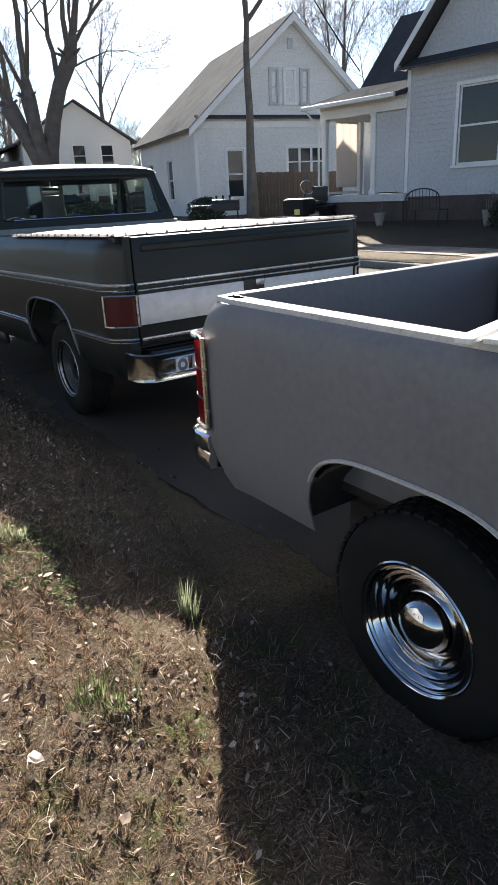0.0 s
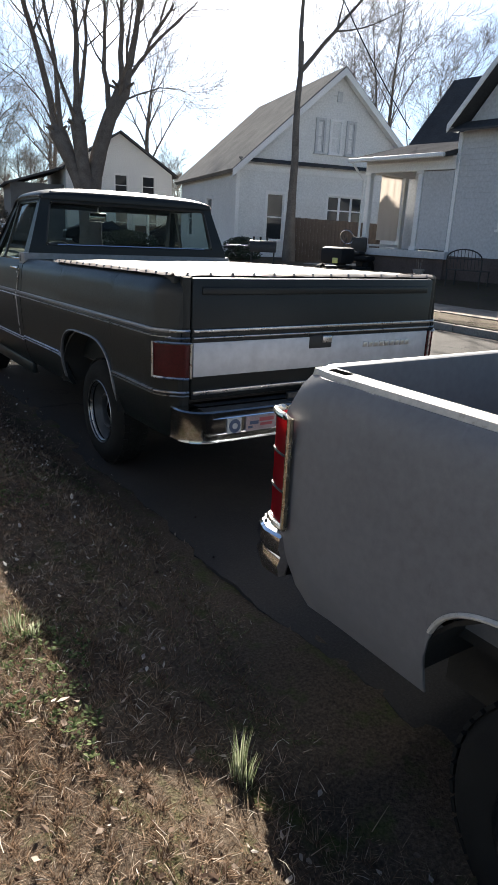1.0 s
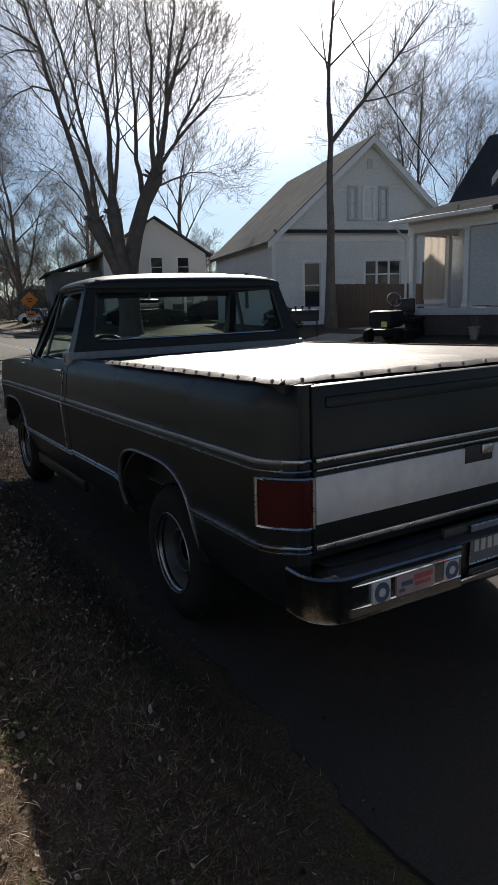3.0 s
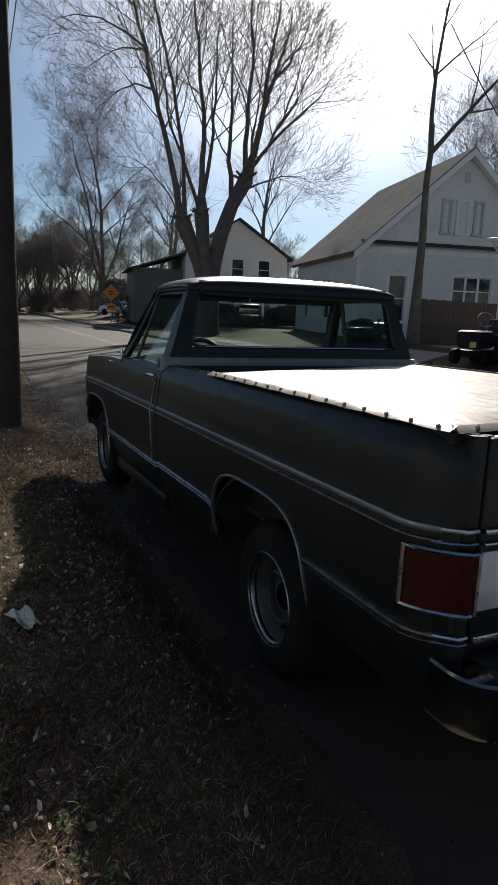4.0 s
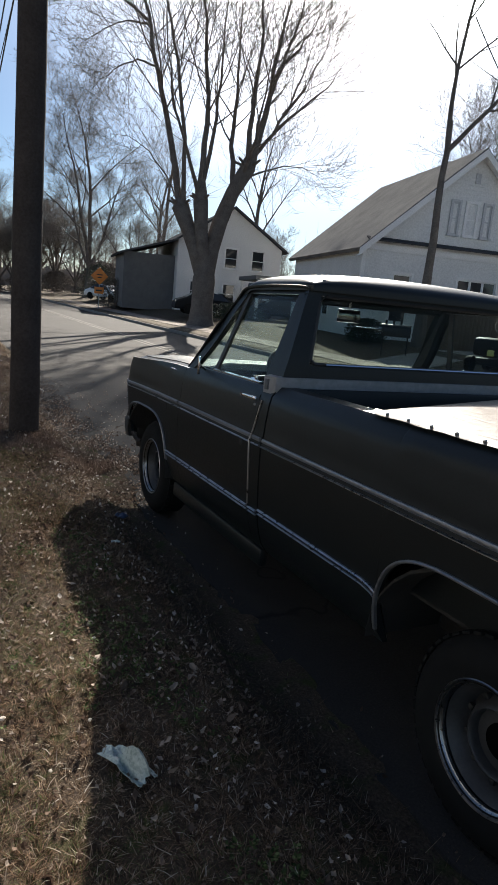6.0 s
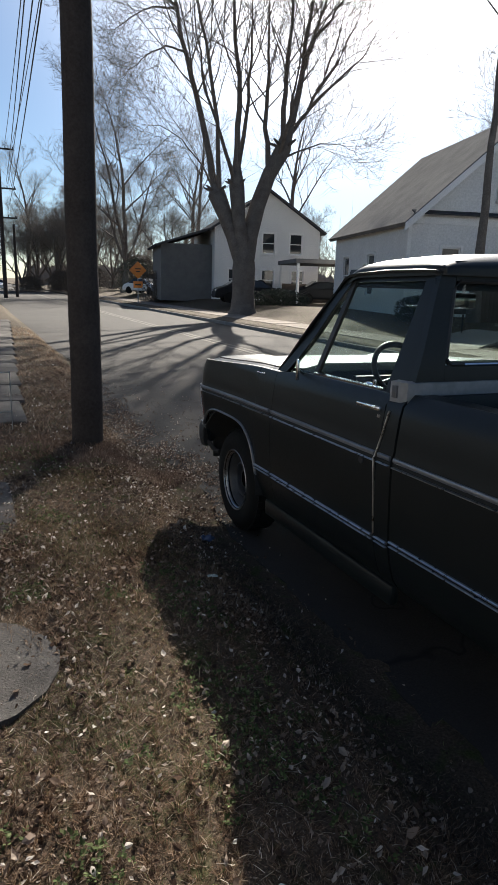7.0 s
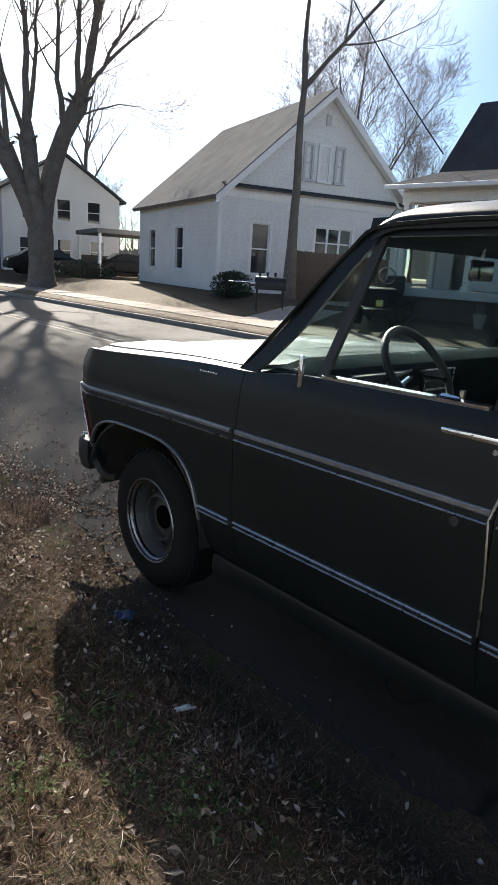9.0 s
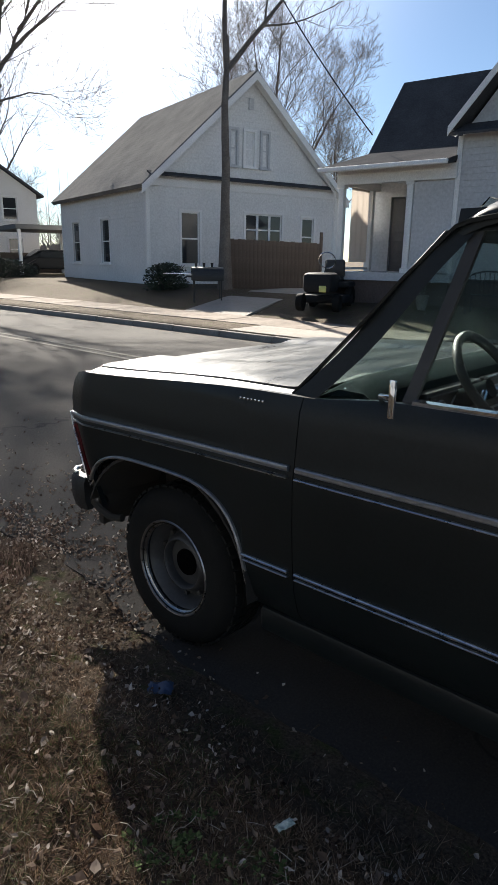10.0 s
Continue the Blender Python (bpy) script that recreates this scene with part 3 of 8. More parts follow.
def road():
    ys = [-60 + 2.0 * i for i in range(27)] + [-7 + 0.06 * i for i in range(367)] + [16 + 2.0 * i for i in range(94)]
    P = [[(road_edge(y), y, -0.012), (1.5, y, 0.004), (4.0, y, 0.012), (6.0, y, 0.006), (7.25, y, -0.004)] for y in ys]
    ob = part("road", shell(P, (0, 0, -0.15)), "asphalt")
    tagged(ob, "worn grey asphalt street with faded yellow lines", "road", kind="structure")
    for x in (3.75, 4.00):
        P = [[(x, y, 0.017), (x + 0.10, y, 0.017)] for y in ys]
        tagged(part("road_line", shell(P, (0, 0, -0.003)), "line_yellow"), "faded yellow centre line painted on the asphalt", "road line", kind="structure")
    # kerb stones, one after the other
    kerb = new("kerb")
    tagged(kerb, "pale concrete kerb along the street", "kerb", kind="structure")
    base = None
    for i in range(58):
        y = -22 + 1.5 * i
        if base is None:
            bm = boxes((7.25, 7.40, 0, 1.49, -0.12, 0.125), bevel=0.03)
            base = part("kerb_stone", bm, "kerb_worn", kerb)
            ob = base
        else:
            ob = new("kerb_stone", base.data)
            ob.parent = kerb
        ob.location = (0.006 * math.sin(i * 2.1), y, 0.004 * math.sin(i * 3.7))
    walk_ = new("pavement")
    tagged(walk_, "pale concrete pavement slabs beyond the verge", "pavement", kind="structure")
    base = None
    for i in range(58):
        y = -22 + 1.5 * i
        if base is None:
            P = [[(8.60, 0, 0.155), (8.60, 1.48, 0.155)], [(9.25, 0, 0.162), (9.25, 1.48, 0.162)], [(9.95, 0, 0.172), (9.95, 1.48, 0.172)]]
            base = part("slab", shell(P, (0, 0, -0.12)), "concrete_mottled", walk_)
            ob = base
        else:
            ob = new("slab", base.data)
            ob.parent = walk_
        ob.location = (0, y, 0.005 * math.sin(i * 2.9))
    P = [[(7.41, y, 0.145), (8.58, y, 0.158)] for y in (9.3, 12.4)]
    tagged(part("driveway_apron", shell(P, (0, 0, -0.1)), "concrete"), "stained concrete driveway apron across the verge", "driveway", kind="structure")
    P = [[(x, y0, ground_z(x, 14) + 0.02), (x, y1, ground_z(x, 14) + 0.02)] for x, y0, y1 in ((9.98, 14.3, 16.7), (12.0, 14.9, 17.1), (13.6, 15.3, 17.4), (18.0, 16.2, 18.4))]
    tagged(part("driveway", shell(P, (0, 0, -0.1)), "concrete"), "pale concrete driveway between the two houses", "driveway", kind="structure")


road()


# ---- pickup trucks ----
SIDE = [(0.38, 0.90), (0.44, 0.945), (0.52, 0.972), (0.60, 0.985), (0.66, 0.990), (0.78, 0.998), (0.92, 1.003), (0.955, 1.004), (0.985, 0.994), (1.05, 0.990), (1.12, 0.982), (1.18, 0.975), (1.215, 0.950), (1.235, 0.925)]


def side_x(z):
    return lerp_table(SIDE, z)


def arch_z(y, yc, hw, top, low):
    u = min(1.0, abs(y - yc) / hw)
    return low + (top - low) * (1 - u ** 3.6) ** (1 / 3.6)


def rake(bm, k=0.02):
    for v in bm.verts:
        if v.co.z > 1.235 and 2.58 < v.co.y < 3.95:
            v.co.z = 1.235 + (v.co.z - 1.235) * 1.15
        v.co.z += k * (2.5 - v.co.y)
    return bm


def columns(y0, y1, arch=None, step=0.08):
    ys = {round(y0 + (y1 - y0) * i / max(1, round((y1 - y0) / step)), 4) for i in range(max(1, round((y1 - y0) / step)) + 1)}
    if arch:
        yc, hw = arch
        ys |= {round(yc + hw * math.sin(math.pi / 2 * i / 14), 4) for i in range(-14, 15)}
        ys |= {round(yc - hw - 0.004, 4), round(yc + hw + 0.004, 4)}
    return sorted(y for y in ys if y0 <= y <= y1)


def body_side(s, y0, y1, top, low=0.38, arch=None, inward=None, rows=18, k=0.02, width=side_x):
    """One outer body panel on side s (-1 left, +1 right), from y0 to y1, with a wheel opening cut out."""
    top_of = top if callable(top) else (lambda y: top)
    low_of = low if callable(low) else (lambda y: low)
    P = []
    for y in columns(y0, y1, arch and arch[:2]):
        lo = low_of(y)
        if arch and abs(y - arch[0]) < arch[1]:
            lo = max(lo, arch_z(y, arch[0], arch[1], arch[2], low_of(y)))
        t = top_of(y)
        pull = inward(y) if inward else 0.0
        P.append([(s * (width(lo + (t - lo) * j / rows) - pull), y, lo + (t - lo) * j / rows) for j in range(rows + 1)])
    return rake(shell(P, (-s * 0.022, 0, 0)), k)


def strip(s, pts, w=0.014, h=0.012, k=0.02, rnd=0.004):
    """A raised moulding along side s, through (y, z) points."""
    rows = []
    for i, (y, z) in enumerate(pts):
        ya, za = pts[max(0, i - 1)]
        yb, zb = pts[min(len(pts) - 1, i + 1)]
        d = Vector((0, yb - ya, zb - za)).normalized()
        rows.append(((s * side_x(z), y, z), (s, 0, 0), (0, -d.z, d.y)))
    sec = [(-0.004, -w / 2), (h * 0.7, -w / 2), (h, -w / 2 + rnd), (h, w / 2 - rnd), (h * 0.7, w / 2), (-0.004, w / 2)]
    return rake(sweep(rows, sec), k)


def wheel(parent, m, style, s):
    """A wheel with its outer face towards +x in its own frame."""
    R, w = 0.345, 0.205
    drum = part("wheel", lathe([(0.0, -0.08), (0.15, -0.08), (0.15, 0.0), (0.09, 0.02), (0.0, 0.02)], 32), "steel", parent)
    drum.matrix_basis = m
    tyre = [(0.192, -w / 2), (0.24, -w / 2 - 0.010), (0.30, -w / 2 - 0.006), (R - 0.022, -w / 2 + 0.014), (R - 0.002, -w / 2 + 0.045)]
    tyre += [(R, 0.0)] + [(r, -x) for r, x in tyre[::-1]] + [(0.20, w / 2 - 0.012), (0.19, w / 2 - 0.06), (0.19, -w / 2)]
    part("tyre", lathe(tyre, 64), "rubber", drum, "black rubber tyre")
    bm = bmesh.new()
    # tread grooves as raised blocks
    for ring in (-0.062, -0.021, 0.021, 0.062):
        for i in range(44):
            a = 2 * math.pi * (i + (0.5 if ring in (-0.021, 0.062) else 0)) / 44
            mm = Matrix.Rotation(a, 4, "X") @ Matrix.Translation((ring, 0, R - 0.003))
            box(bm, -0.015, 0.015, -0.017, 0.017, -0.004, 0.006, m=mm)
    tagged(part("tread", bm, "rubber", drum), kind="stuff")
    if style == "smooth":
        # stepped chrome wheel with a small moon cap
        prof = [(0.205, 0.085), (0.207, 0.105), (0.202, 0.109), (0.196, 0.104), (0.190, 0.092), (0.185, 0.092), (0.180, 0.095), (0.175, 0.089), (0.169, 0.076), (0.164, 0.076), (0.159, 0.078), (0.154, 0.071), (0.148, 0.057), (0.142, 0.057), (0.137, 0.059), (0.131, 0.050), (0.122, 0.030), (0.114, 0.026), (0.107, 0.032), (0.101, 0.046), (0.094, 0.050), (0.091, 0.046), (0.090, 0.02), (0.0, 0.02)]
        part("rim", lathe(prof, 72), "chrome_wheel", drum, "polished chrome stepped wheel rim")
        cap = [(0.086, 0.046), (0.088, 0.058), (0.082, 0.072), (0.068, 0.090), (0.048, 0.103), (0.024, 0.110), (0.0, 0.112)]
        part("centre_cap", lathe(cap, 48), "chrome_wheel", drum, "domed chrome centre cap")
    else:
        # painted steel disc: bright trim ring, deep well, coned face round an open hub
        prof = [(0.190, 0.07), (0.172, 0.050), (0.162, 0.020), (0.152, 0.004), (0.140, 0.010), (0.122, 0.040), (0.114, 0.052), (0.108, 0.055), (0.103, 0.050), (0.101, 0.030), (0.100, -0.02)]
        part("rim", lathe(prof, 64), "steel", drum, "worn grey steel wheel disc")
        ring = [(0.208, 0.088), (0.210, 0.104), (0.205, 0.110), (0.199, 0.108), (0.194, 0.094), (0.188, 0.090), (0.186, 0.082), (0.200, 0.080)]
        part("trim_ring", lathe(ring, 64), "ring_dark", drum, "bright trim ring toned down for its shade")
        part("hub", lathe([(0.100, -0.01), (0.066, -0.012), (0.056, 0.030), (0.034, 0.040), (0.0, 0.041)], 40), "hole_shade", drum, "open wheel hub coloured black for its shade")
        slot = part("slot", boxes((0.012, 0.034, -0.010, 0.010, 0.130, 0.150), bevel=0.004), "black", drum)
        for i in range(1, 10):
            ob = new("slot", slot.data)
            ob.parent = drum
            ob.matrix_basis = Matrix.Rotation(2 * math.pi * i / 10, 4, "X")
    return drum


def wheel_pose(x, y, z, s):
    return Matrix.Translation((x, y, z)) @ (Matrix.Rotation(math.pi, 4, "Z") if s < 0 else Matrix.Identity(4))


FRONT_ARCH, REAR_ARCH = (4.455, 0.475, 0.835, 0.36), (1.165, 0.470, 0.822, 0.36)


def hood_z(x, y):
    z = 1.180 - 0.034 * step01(4.1, 5.05, y) + 0.018 * (1 - (x / 0.9) ** 2)
    return z + 0.018 * step01(0.42, 0.5, abs(x)) * (1 - step01(0.80, 0.93, abs(x))) - 0.012 * step01(0.88, 0.97, abs(x))


NOSE = [(0.45, -0.19), (0.52, -0.15), (0.60, -0.085), (0.70, -0.035), (0.80, 0.0), (0.88, 0.025), (0.96, 0.045), (1.02, 0.042), (1.07, 0.022), (1.12, -0.03)]


def nosed(bm):
    """Bow the front end of a body part forwards at mid height and back underneath."""
    for v in bm.verts:
        v.co.y += lerp_table(NOSE, v.co.z) * step01(4.78, 5.05, v.co.y)
    return bm


def cab_and_front(T, paint, trim, wheels, hubz, k=0.02):
    """Front fenders, hood, doors, cab, glass, cabin and front bumper; y runs forwards."""
    ftop = lambda y: 1.200 - 0.042 * step01(3.9, 5.05, y) - 0.016 * step01(4.96, 5.05, y) ** 2
    for s in (-1, 1):
        tuck = lambda y: 0.05 * step01(4.85, 5.06, y) ** 2
        part("fender", nosed(body_side(s, 3.7585, 5.05, ftop, lambda y: 0.40 + 0.17 * step01(4.5, 4.9, y), FRONT_ARCH, tuck, k=k)), paint, T)
        # wheel house behind the opening
        rows = []
        for i in range(15):
            a = 0.38 + (math.pi - 0.38) * i / 14
            y, z = 4.455 + 0.50 * math.cos(a), 0.42 + 0.44 * math.sin(a)
            rows.append([(s * 0.99, y, z), (s * 0.60, y, z)])
        part("wheel_house", rake(shell(rows, (0, 0, 0.015)), k), "underbody", T)
        # dark panel added so that the wheel well stays black
        part("well_dark_panel", rake(boxes((min(s * 0.58, s * 0.60), max(s * 0.58, s * 0.60), 3.94, 4.86, 0.50, 0.88)), k), "underbody", T)
        dn = part("door", body_side(s, 2.705, 3.755, lambda y: 1.222 - 0.022 * step01(3.45, 3.755, y), 0.40, k=k), paint, T)
        part("cab_corner", body_side(s, 2.60, 2.7015, 1.235, 0.40, k=k), paint, T)
        part("rocker", rake(boxes((min(s * 0.88, s * 0.93), max(s * 0.88, s * 0.93), 2.62, 3.95, 0.30, 0.40), bevel=0.02), k), paint, T)
        # door furniture
        part("door_handle", rake(boxes((s * 0.978 - 0.016, s * 0.978 + 0.016, 2.725, 2.90, 1.149, 1.168), bevel=0.006), k), "chrome", dn, "chrome pull handle")
        part("handle_button", rake(lathe_x(s * 0.978, 2.738, 1.128, 0.009, 0.03, s), k), "chrome_dull", dn)
        part("lock", rake(lathe_x(s * 1.001, 2.812, 0.924, 0.016, 0.022, s), k), "steel", dn)
        part("window_sill_trim", rake(sweep([((s * 0.928, y, 1.226), (s, 0, 0), (0, 0, 1)) for y in (2.80, 3.0, 3.2, 3.40)], [(-0.008, -0.004), (0.008, -0.004), (0.009, 0.006), (-0.008, 0.010)]), k), "chrome", dn, "bright trim along the window opening")
        part("lock_knob", rake(tube(bmesh.new(), [(s * 0.905, 2.90, 1.19), (s * 0.905, 2.90, 1.255)], [0.006, 0.009], 8), k), "chrome", dn)
        part("inside_handle", rake(tube(bmesh.new(), [(s * 0.90, 3.00, 1.20), (s * 0.89, 2.97, 1.232), (s * 0.89, 2.91, 1.228)], 0.008, 6), k), "chrome", dn)
        # mirror
        part("mirror_arm", rake(tube(bmesh.new(), [(s * 0.940, 3.49, 1.215), (s * 1.00, 3.462, 1.245), (s * 1.02, 3.415, 1.25)], 0.008, 8), k), "chrome", dn)
        part("mirror_post", rake(boxes((s * 1.02 - 0.007, s * 1.02 + 0.007, 3.404, 3.424, 1.195, 1.292), bevel=0.005), k), "chrome", dn, "thin chrome mirror post without its glass")
        # drip rail
        part("drip_rail", rake(sweep([((s * x, y, z), (s, 0, 0), (0, 0, 1)) for x, y, z in ((0.766, 2.675, 1.648), (0.776, 2.70, 1.656), (0.780, 2.80, 1.660), (0.781, 3.05, 1.662), (0.780, 3.28, 1.655), (0.778, 3.35, 1.648), (0.776, 3.395, 1.636), (0.783, 3.455, 1.585), (0.812, 3.525, 1.515), (0.85, 3.595, 1.43), (0.885, 3.74, 1.29), (0.91, 3.83, 1.20))], [(-0.004, -0.006), (0.016, -0.008), (0.018, 0.002), (-0.004, 0.006)]), k), paint, T)
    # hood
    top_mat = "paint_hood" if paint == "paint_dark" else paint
    edge = lambda y: 0.842 - 0.10 * (1 - min(1.0, max(0.0, (y - 3.80) / 0.13))) ** 2
    P = [[(edge(y) * (i / 18 - 1), y, hood_z(edge(y) * (i / 18 - 1), y) + 0.004) for i in range(37)] for y in [3.80 + 0.025 * i for i in range(6)] + [3.95 + 0.05 * i for i in range(22)]]
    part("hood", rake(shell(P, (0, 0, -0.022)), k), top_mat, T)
    for s in (-1, 1):
        P = [[(s * x, y, hood_z(x, y) - (0.010 if x < 0.85 else 0.0)) for x in (0.700, 0.842, 0.850, 0.875, 0.90)] for y in [3.80 + 0.05 * i for i in range(25)]]
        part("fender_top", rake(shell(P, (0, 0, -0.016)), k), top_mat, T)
        # small chrome emblem of separate letters, illegible
        for i in range(7):
            part("emblem_bar", rake(boxes((s * 0.975 - 0.006, s * 0.975 + 0.006, 4.004 - 0.0165 * i, 4.012 - 0.0165 * i, 1.165, 1.173), bevel=0.002), k), "chrome", T)
    part("front_lip", rake(shell([[(x, 5.0 + 0.06 * math.sin(a), hood_z(x, 5.0) - 0.08 + 0.08 * math.cos(a)) for x in [i * 0.1 - 0.9 for i in range(19)]] for a in [math.pi / 2 * i / 6 for i in range(7)]], (0, -0.02, -0.01)), k), paint, T)
    part("grille", rake(boxes(*[(-0.66, 0.66, 5.03, 5.05, 0.66 + 0.045 * i, 0.685 + 0.045 * i) for i in range(8)], (-0.70, 0.70, 4.98, 5.02, 0.62, 1.05)), k), trim, T)
    for s in (-1, 1):
        part("headlight", rake(lathe_y(s * 0.80, 5.02, 0.90, 0.095, 0.03), k), "chrome", T)
    for s in (-1, 1):
        lamp = part("marker_lamp", nosed(rake(boxes((min(s * 0.945, s * 0.975), max(s * 0.945, s * 0.975), 4.965, 5.030, 0.69, 0.92), bevel=0.006), k)), "lens_red", T, "dull red side marker lamp")
        part("lamp_bezel", nosed(rake(tube(bmesh.new(), [(s * 0.966, y, z) for y, z in ((4.955, 0.685), (5.045, 0.64), (5.045, 0.72), (5.045, 0.80), (5.045, 0.88), (5.045, 0.96), (4.955, 0.925))], 0.004, 6), k)), "chrome_dull", lamp)
        part("headlight_panel", rake(boxes((min(s * 0.68, s * 0.945), max(s * 0.68, s * 0.945), 4.97, 5.02, 0.66, 1.06), bevel=0.01), k), trim, T)
    # front bumper: flat face with turned-back ends
    pts = [((x, y, 0.53), (o, p, 0), (0, 0, 1)) for x, y, o, p in ((-0.90, 5.165, -0.5, 0.85), (-0.70, 5.195, 0, 1), (0, 5.215, 0, 1), (0.70, 5.195, 0, 1), (0.90, 5.165, 0.5, 0.85))]
    part("front_bumper", sweep(pts, [(-0.02, -0.10), (0.004, -0.09), (0.018, -0.03), (0.018, 0.05), (0.006, 0.085), (-0.02, 0.09)]), "chrome_dull", T, "chrome front bumper")
    for s in (-1, 1):
        # black end; the chrome strip along it imitates the glint on top
        ends = [((s * x, y, 0.53), (s * o, p, 0), (0, 0, 1)) for x, y, o, p in ((0.945, 5.015, 1, 0), (0.952, 5.07, 1, 0.1), (0.94, 5.125, 0.9, 0.4), (0.902, 5.162, 0.5, 0.85))]
        cap = part("bumper_end", sweep(ends, [(-0.03, -0.085), (0.0, -0.085), (0.014, -0.03), (0.014, 0.05), (0.004, 0.075), (-0.03, 0.08)]), "black", T, "dark turned-back bumper end")
        part("bumper_glint_strip", tube(bmesh.new(), [(s * x, y, 0.612) for x, y in ((0.945, 5.085), (0.935, 5.125), (0.90, 5.16))], 0.010, 6), "chrome", cap)
        part("bumper_bracket", tube(bmesh.new(), [(s * 0.91, 5.04, 0.49), (s * 0.915, 4.955, 0.455), (s * 0.905, 4.89, 0.435), (s * 0.90, 4.81, 0.450)], 0.017, 6), "underbody", T)
    # cowl and firewall
    part("cowl", rake(boxes((-0.88, 0.88, 3.62, 3.88, 1.02, 1.165), bevel=0.02), k), paint, T)
    part("wiper", rake(tube(bmesh.new(), [(-0.62, 3.74, 1.18), (-0.40, 3.70, 1.215), (-0.05, 3.66, 1.235)], 0.008, 5), k), "black", T)
    part("firewall", rake(boxes((-0.88, 0.88, 3.60, 3.64, 0.45, 1.10)), k), "underbody", T)
    part("cab_floor", rake(boxes((-0.90, 0.90, 2.62, 3.62, 0.40, 0.44)), k), "underbody", T)
    # roof: a shallow crown rolling down to a rounded edge
    bend = lambda q: math.sin(math.pi / 2 * q)
    P = []
    for i in range(29):
        v = bend(2 * i / 28 - 1)
        row = []
        for j in range(33):
            u = bend(2 * j / 32 - 1)
            roll = max(0.0, 1 - u ** 6) ** 0.5 * max(0.0, 1 - v ** 6) ** 0.5
            row.append((0.786 * u * (1 - 0.025 * v ** 12), 3.042 + 0.388 * v * (1 - 0.02 * u ** 12), 1.664 - 0.036 * step01(0.45, 1.0, v) ** 2 + 0.050 * roll + 0.030 * (1 - u * u) * (1 - v * v)))
        P.append(row)
    part("roof", rake(shell(P, (0, 0, -0.025)), k), paint, T)
    # cab back: solid below the window, corner posts beside it, header above
    back = lambda z: 2.60 + 0.085 * step01(1.23, 1.72, z)
    half = lambda z: lerp_table([(1.20, 0.935), (1.28, 0.915), (1.50, 0.83), (1.70, 0.755)], z)

    def back_panel(name, x0, x1, z0, z1, mat=paint):
        P = [[((half(z) if abs(x1) >= 1 and x == x1 else (-half(z) if abs(x0) >= 1 and x == x0 else x)), back(z), z) for x in (x0, x0 + (x1 - x0) / 3, x0 + 2 * (x1 - x0) / 3, x1)] for z in [z0 + (z1 - z0) * i / 8 for i in range(9)]]
        for row in P:
            a, b = row[0][0], row[-1][0]
            for q in (1, 2):
                row[q] = (a + (b - a) * q / 3, row[q][1], row[q][2])
        if name == "back_corner":
            for row, z in zip(P, [z0 + (z1 - z0) * i / 8 for i in range(9)]):
                q, far = (3, 0) if row[3][0] < 0 else (0, 3)
                inner = math.copysign(lerp_table([(1.235, 0.775), (1.34, 0.772), (1.622, 0.705), (1.70, 0.70)], z), row[q][0])
                for c in range(4):
                    u = abs(c - far) / 3
                    row[c] = (row[far][0] + (inner - row[far][0]) * u, row[c][1], row[c][2]) if c != far else row[c]
        part(name, rake(shell(P, (0, 0.035, 0)), k), mat, T)

    part("cab_back", rake(boxes((-0.93, 0.93, 2.60, 2.63, 0.42, 1.235), bevel=0.012), k), paint, T)
    back_panel("back_corner", -1, -0.70, 1.235, 1.675)
    back_panel("back_corner", 0.70, 1, 1.235, 1.675)
    back_panel("back_header", -0.702, 0.702, 1.622, 1.690)
    back_panel("back_sill", -0.773, 0.773, 1.235, 1.332)
    P = [[(x, back(z) + 0.018, z) for x in (-0.79, 0, 0.79)] for z in (1.325, 1.48, 1.63)]
    part("rear_window", rake(shell(P, (0, 0.004, 0)), k), "glass", T, "clear rear window glass")
    edge = [(-0.765, 1.352), (-0.71, 1.595), (-0.68, 1.622), (0.68, 1.622), (0.71, 1.595), (0.765, 1.352), (0.74, 1.334), (-0.74, 1.334), (-0.765, 1.352)]
    bm = tube(bmesh.new(), [(x, back(z) + 0.004, z) for x, z in edge], 0.009, 6)
    part("rear_window_seal", rake(bm, k), "black", T)
    part("rear_window_trim", rake(tube(bmesh.new(), [(x, back(1.334) - 0.004, 1.334) for x in (-0.68, 0, 0.68)], 0.006, 6), k), "chrome", T)
    # light band round the back of the cab at belt height
    for s in (-1, 1):
        pts = [((s * x, y, 1.238), o, (0, 0, 1)) for x, y, o in ((0.962, 2.690, (s, 0, 0)), (0.955, 2.630, (s, 0, 0)), (0.945, 2.605, (s * 0.8, -0.6, 0)), (0.92, 2.596, (0, -1, 0)), (0.46, 2.594, (0, -1, 0)), (0.0, 2.594, (0, -1, 0)))]
        part("belt_band", rake(sweep(pts, [(-0.01, -0.040), (0.006, -0.040), (0.008, 0.0), (0.006, 0.036), (-0.03, 0.040)]), k), "silver_shaded", T, "silver painted belt band")
        part("vent_badge", rake(boxes((min(s * 0.958, s * 0.973), max(s * 0.958, s * 0.973), 2.645, 2.675, 1.215, 1.262), bevel=0.003), k), "trim_dark", T)
    # side glass, pillars, quarter vent
    for s in (-1, 1):
        hx = lambda z: s * (lerp_table([(1.19, 0.930), (1.50, 0.82), (1.70, 0.752)], z))
        ay = lambda z: lerp_table([(1.19, 3.82), (1.335, 3.662), (1.43, 3.582), (1.515, 3.520), (1.583, 3.456), (1.646, 3.398), (1.70, 3.35)], z)
        by = lambda z: lerp_table([(1.19, 2.80), (1.70, 2.765)], z)
        zs = [1.19 + 0.436 * i / 10 for i in range(11)]
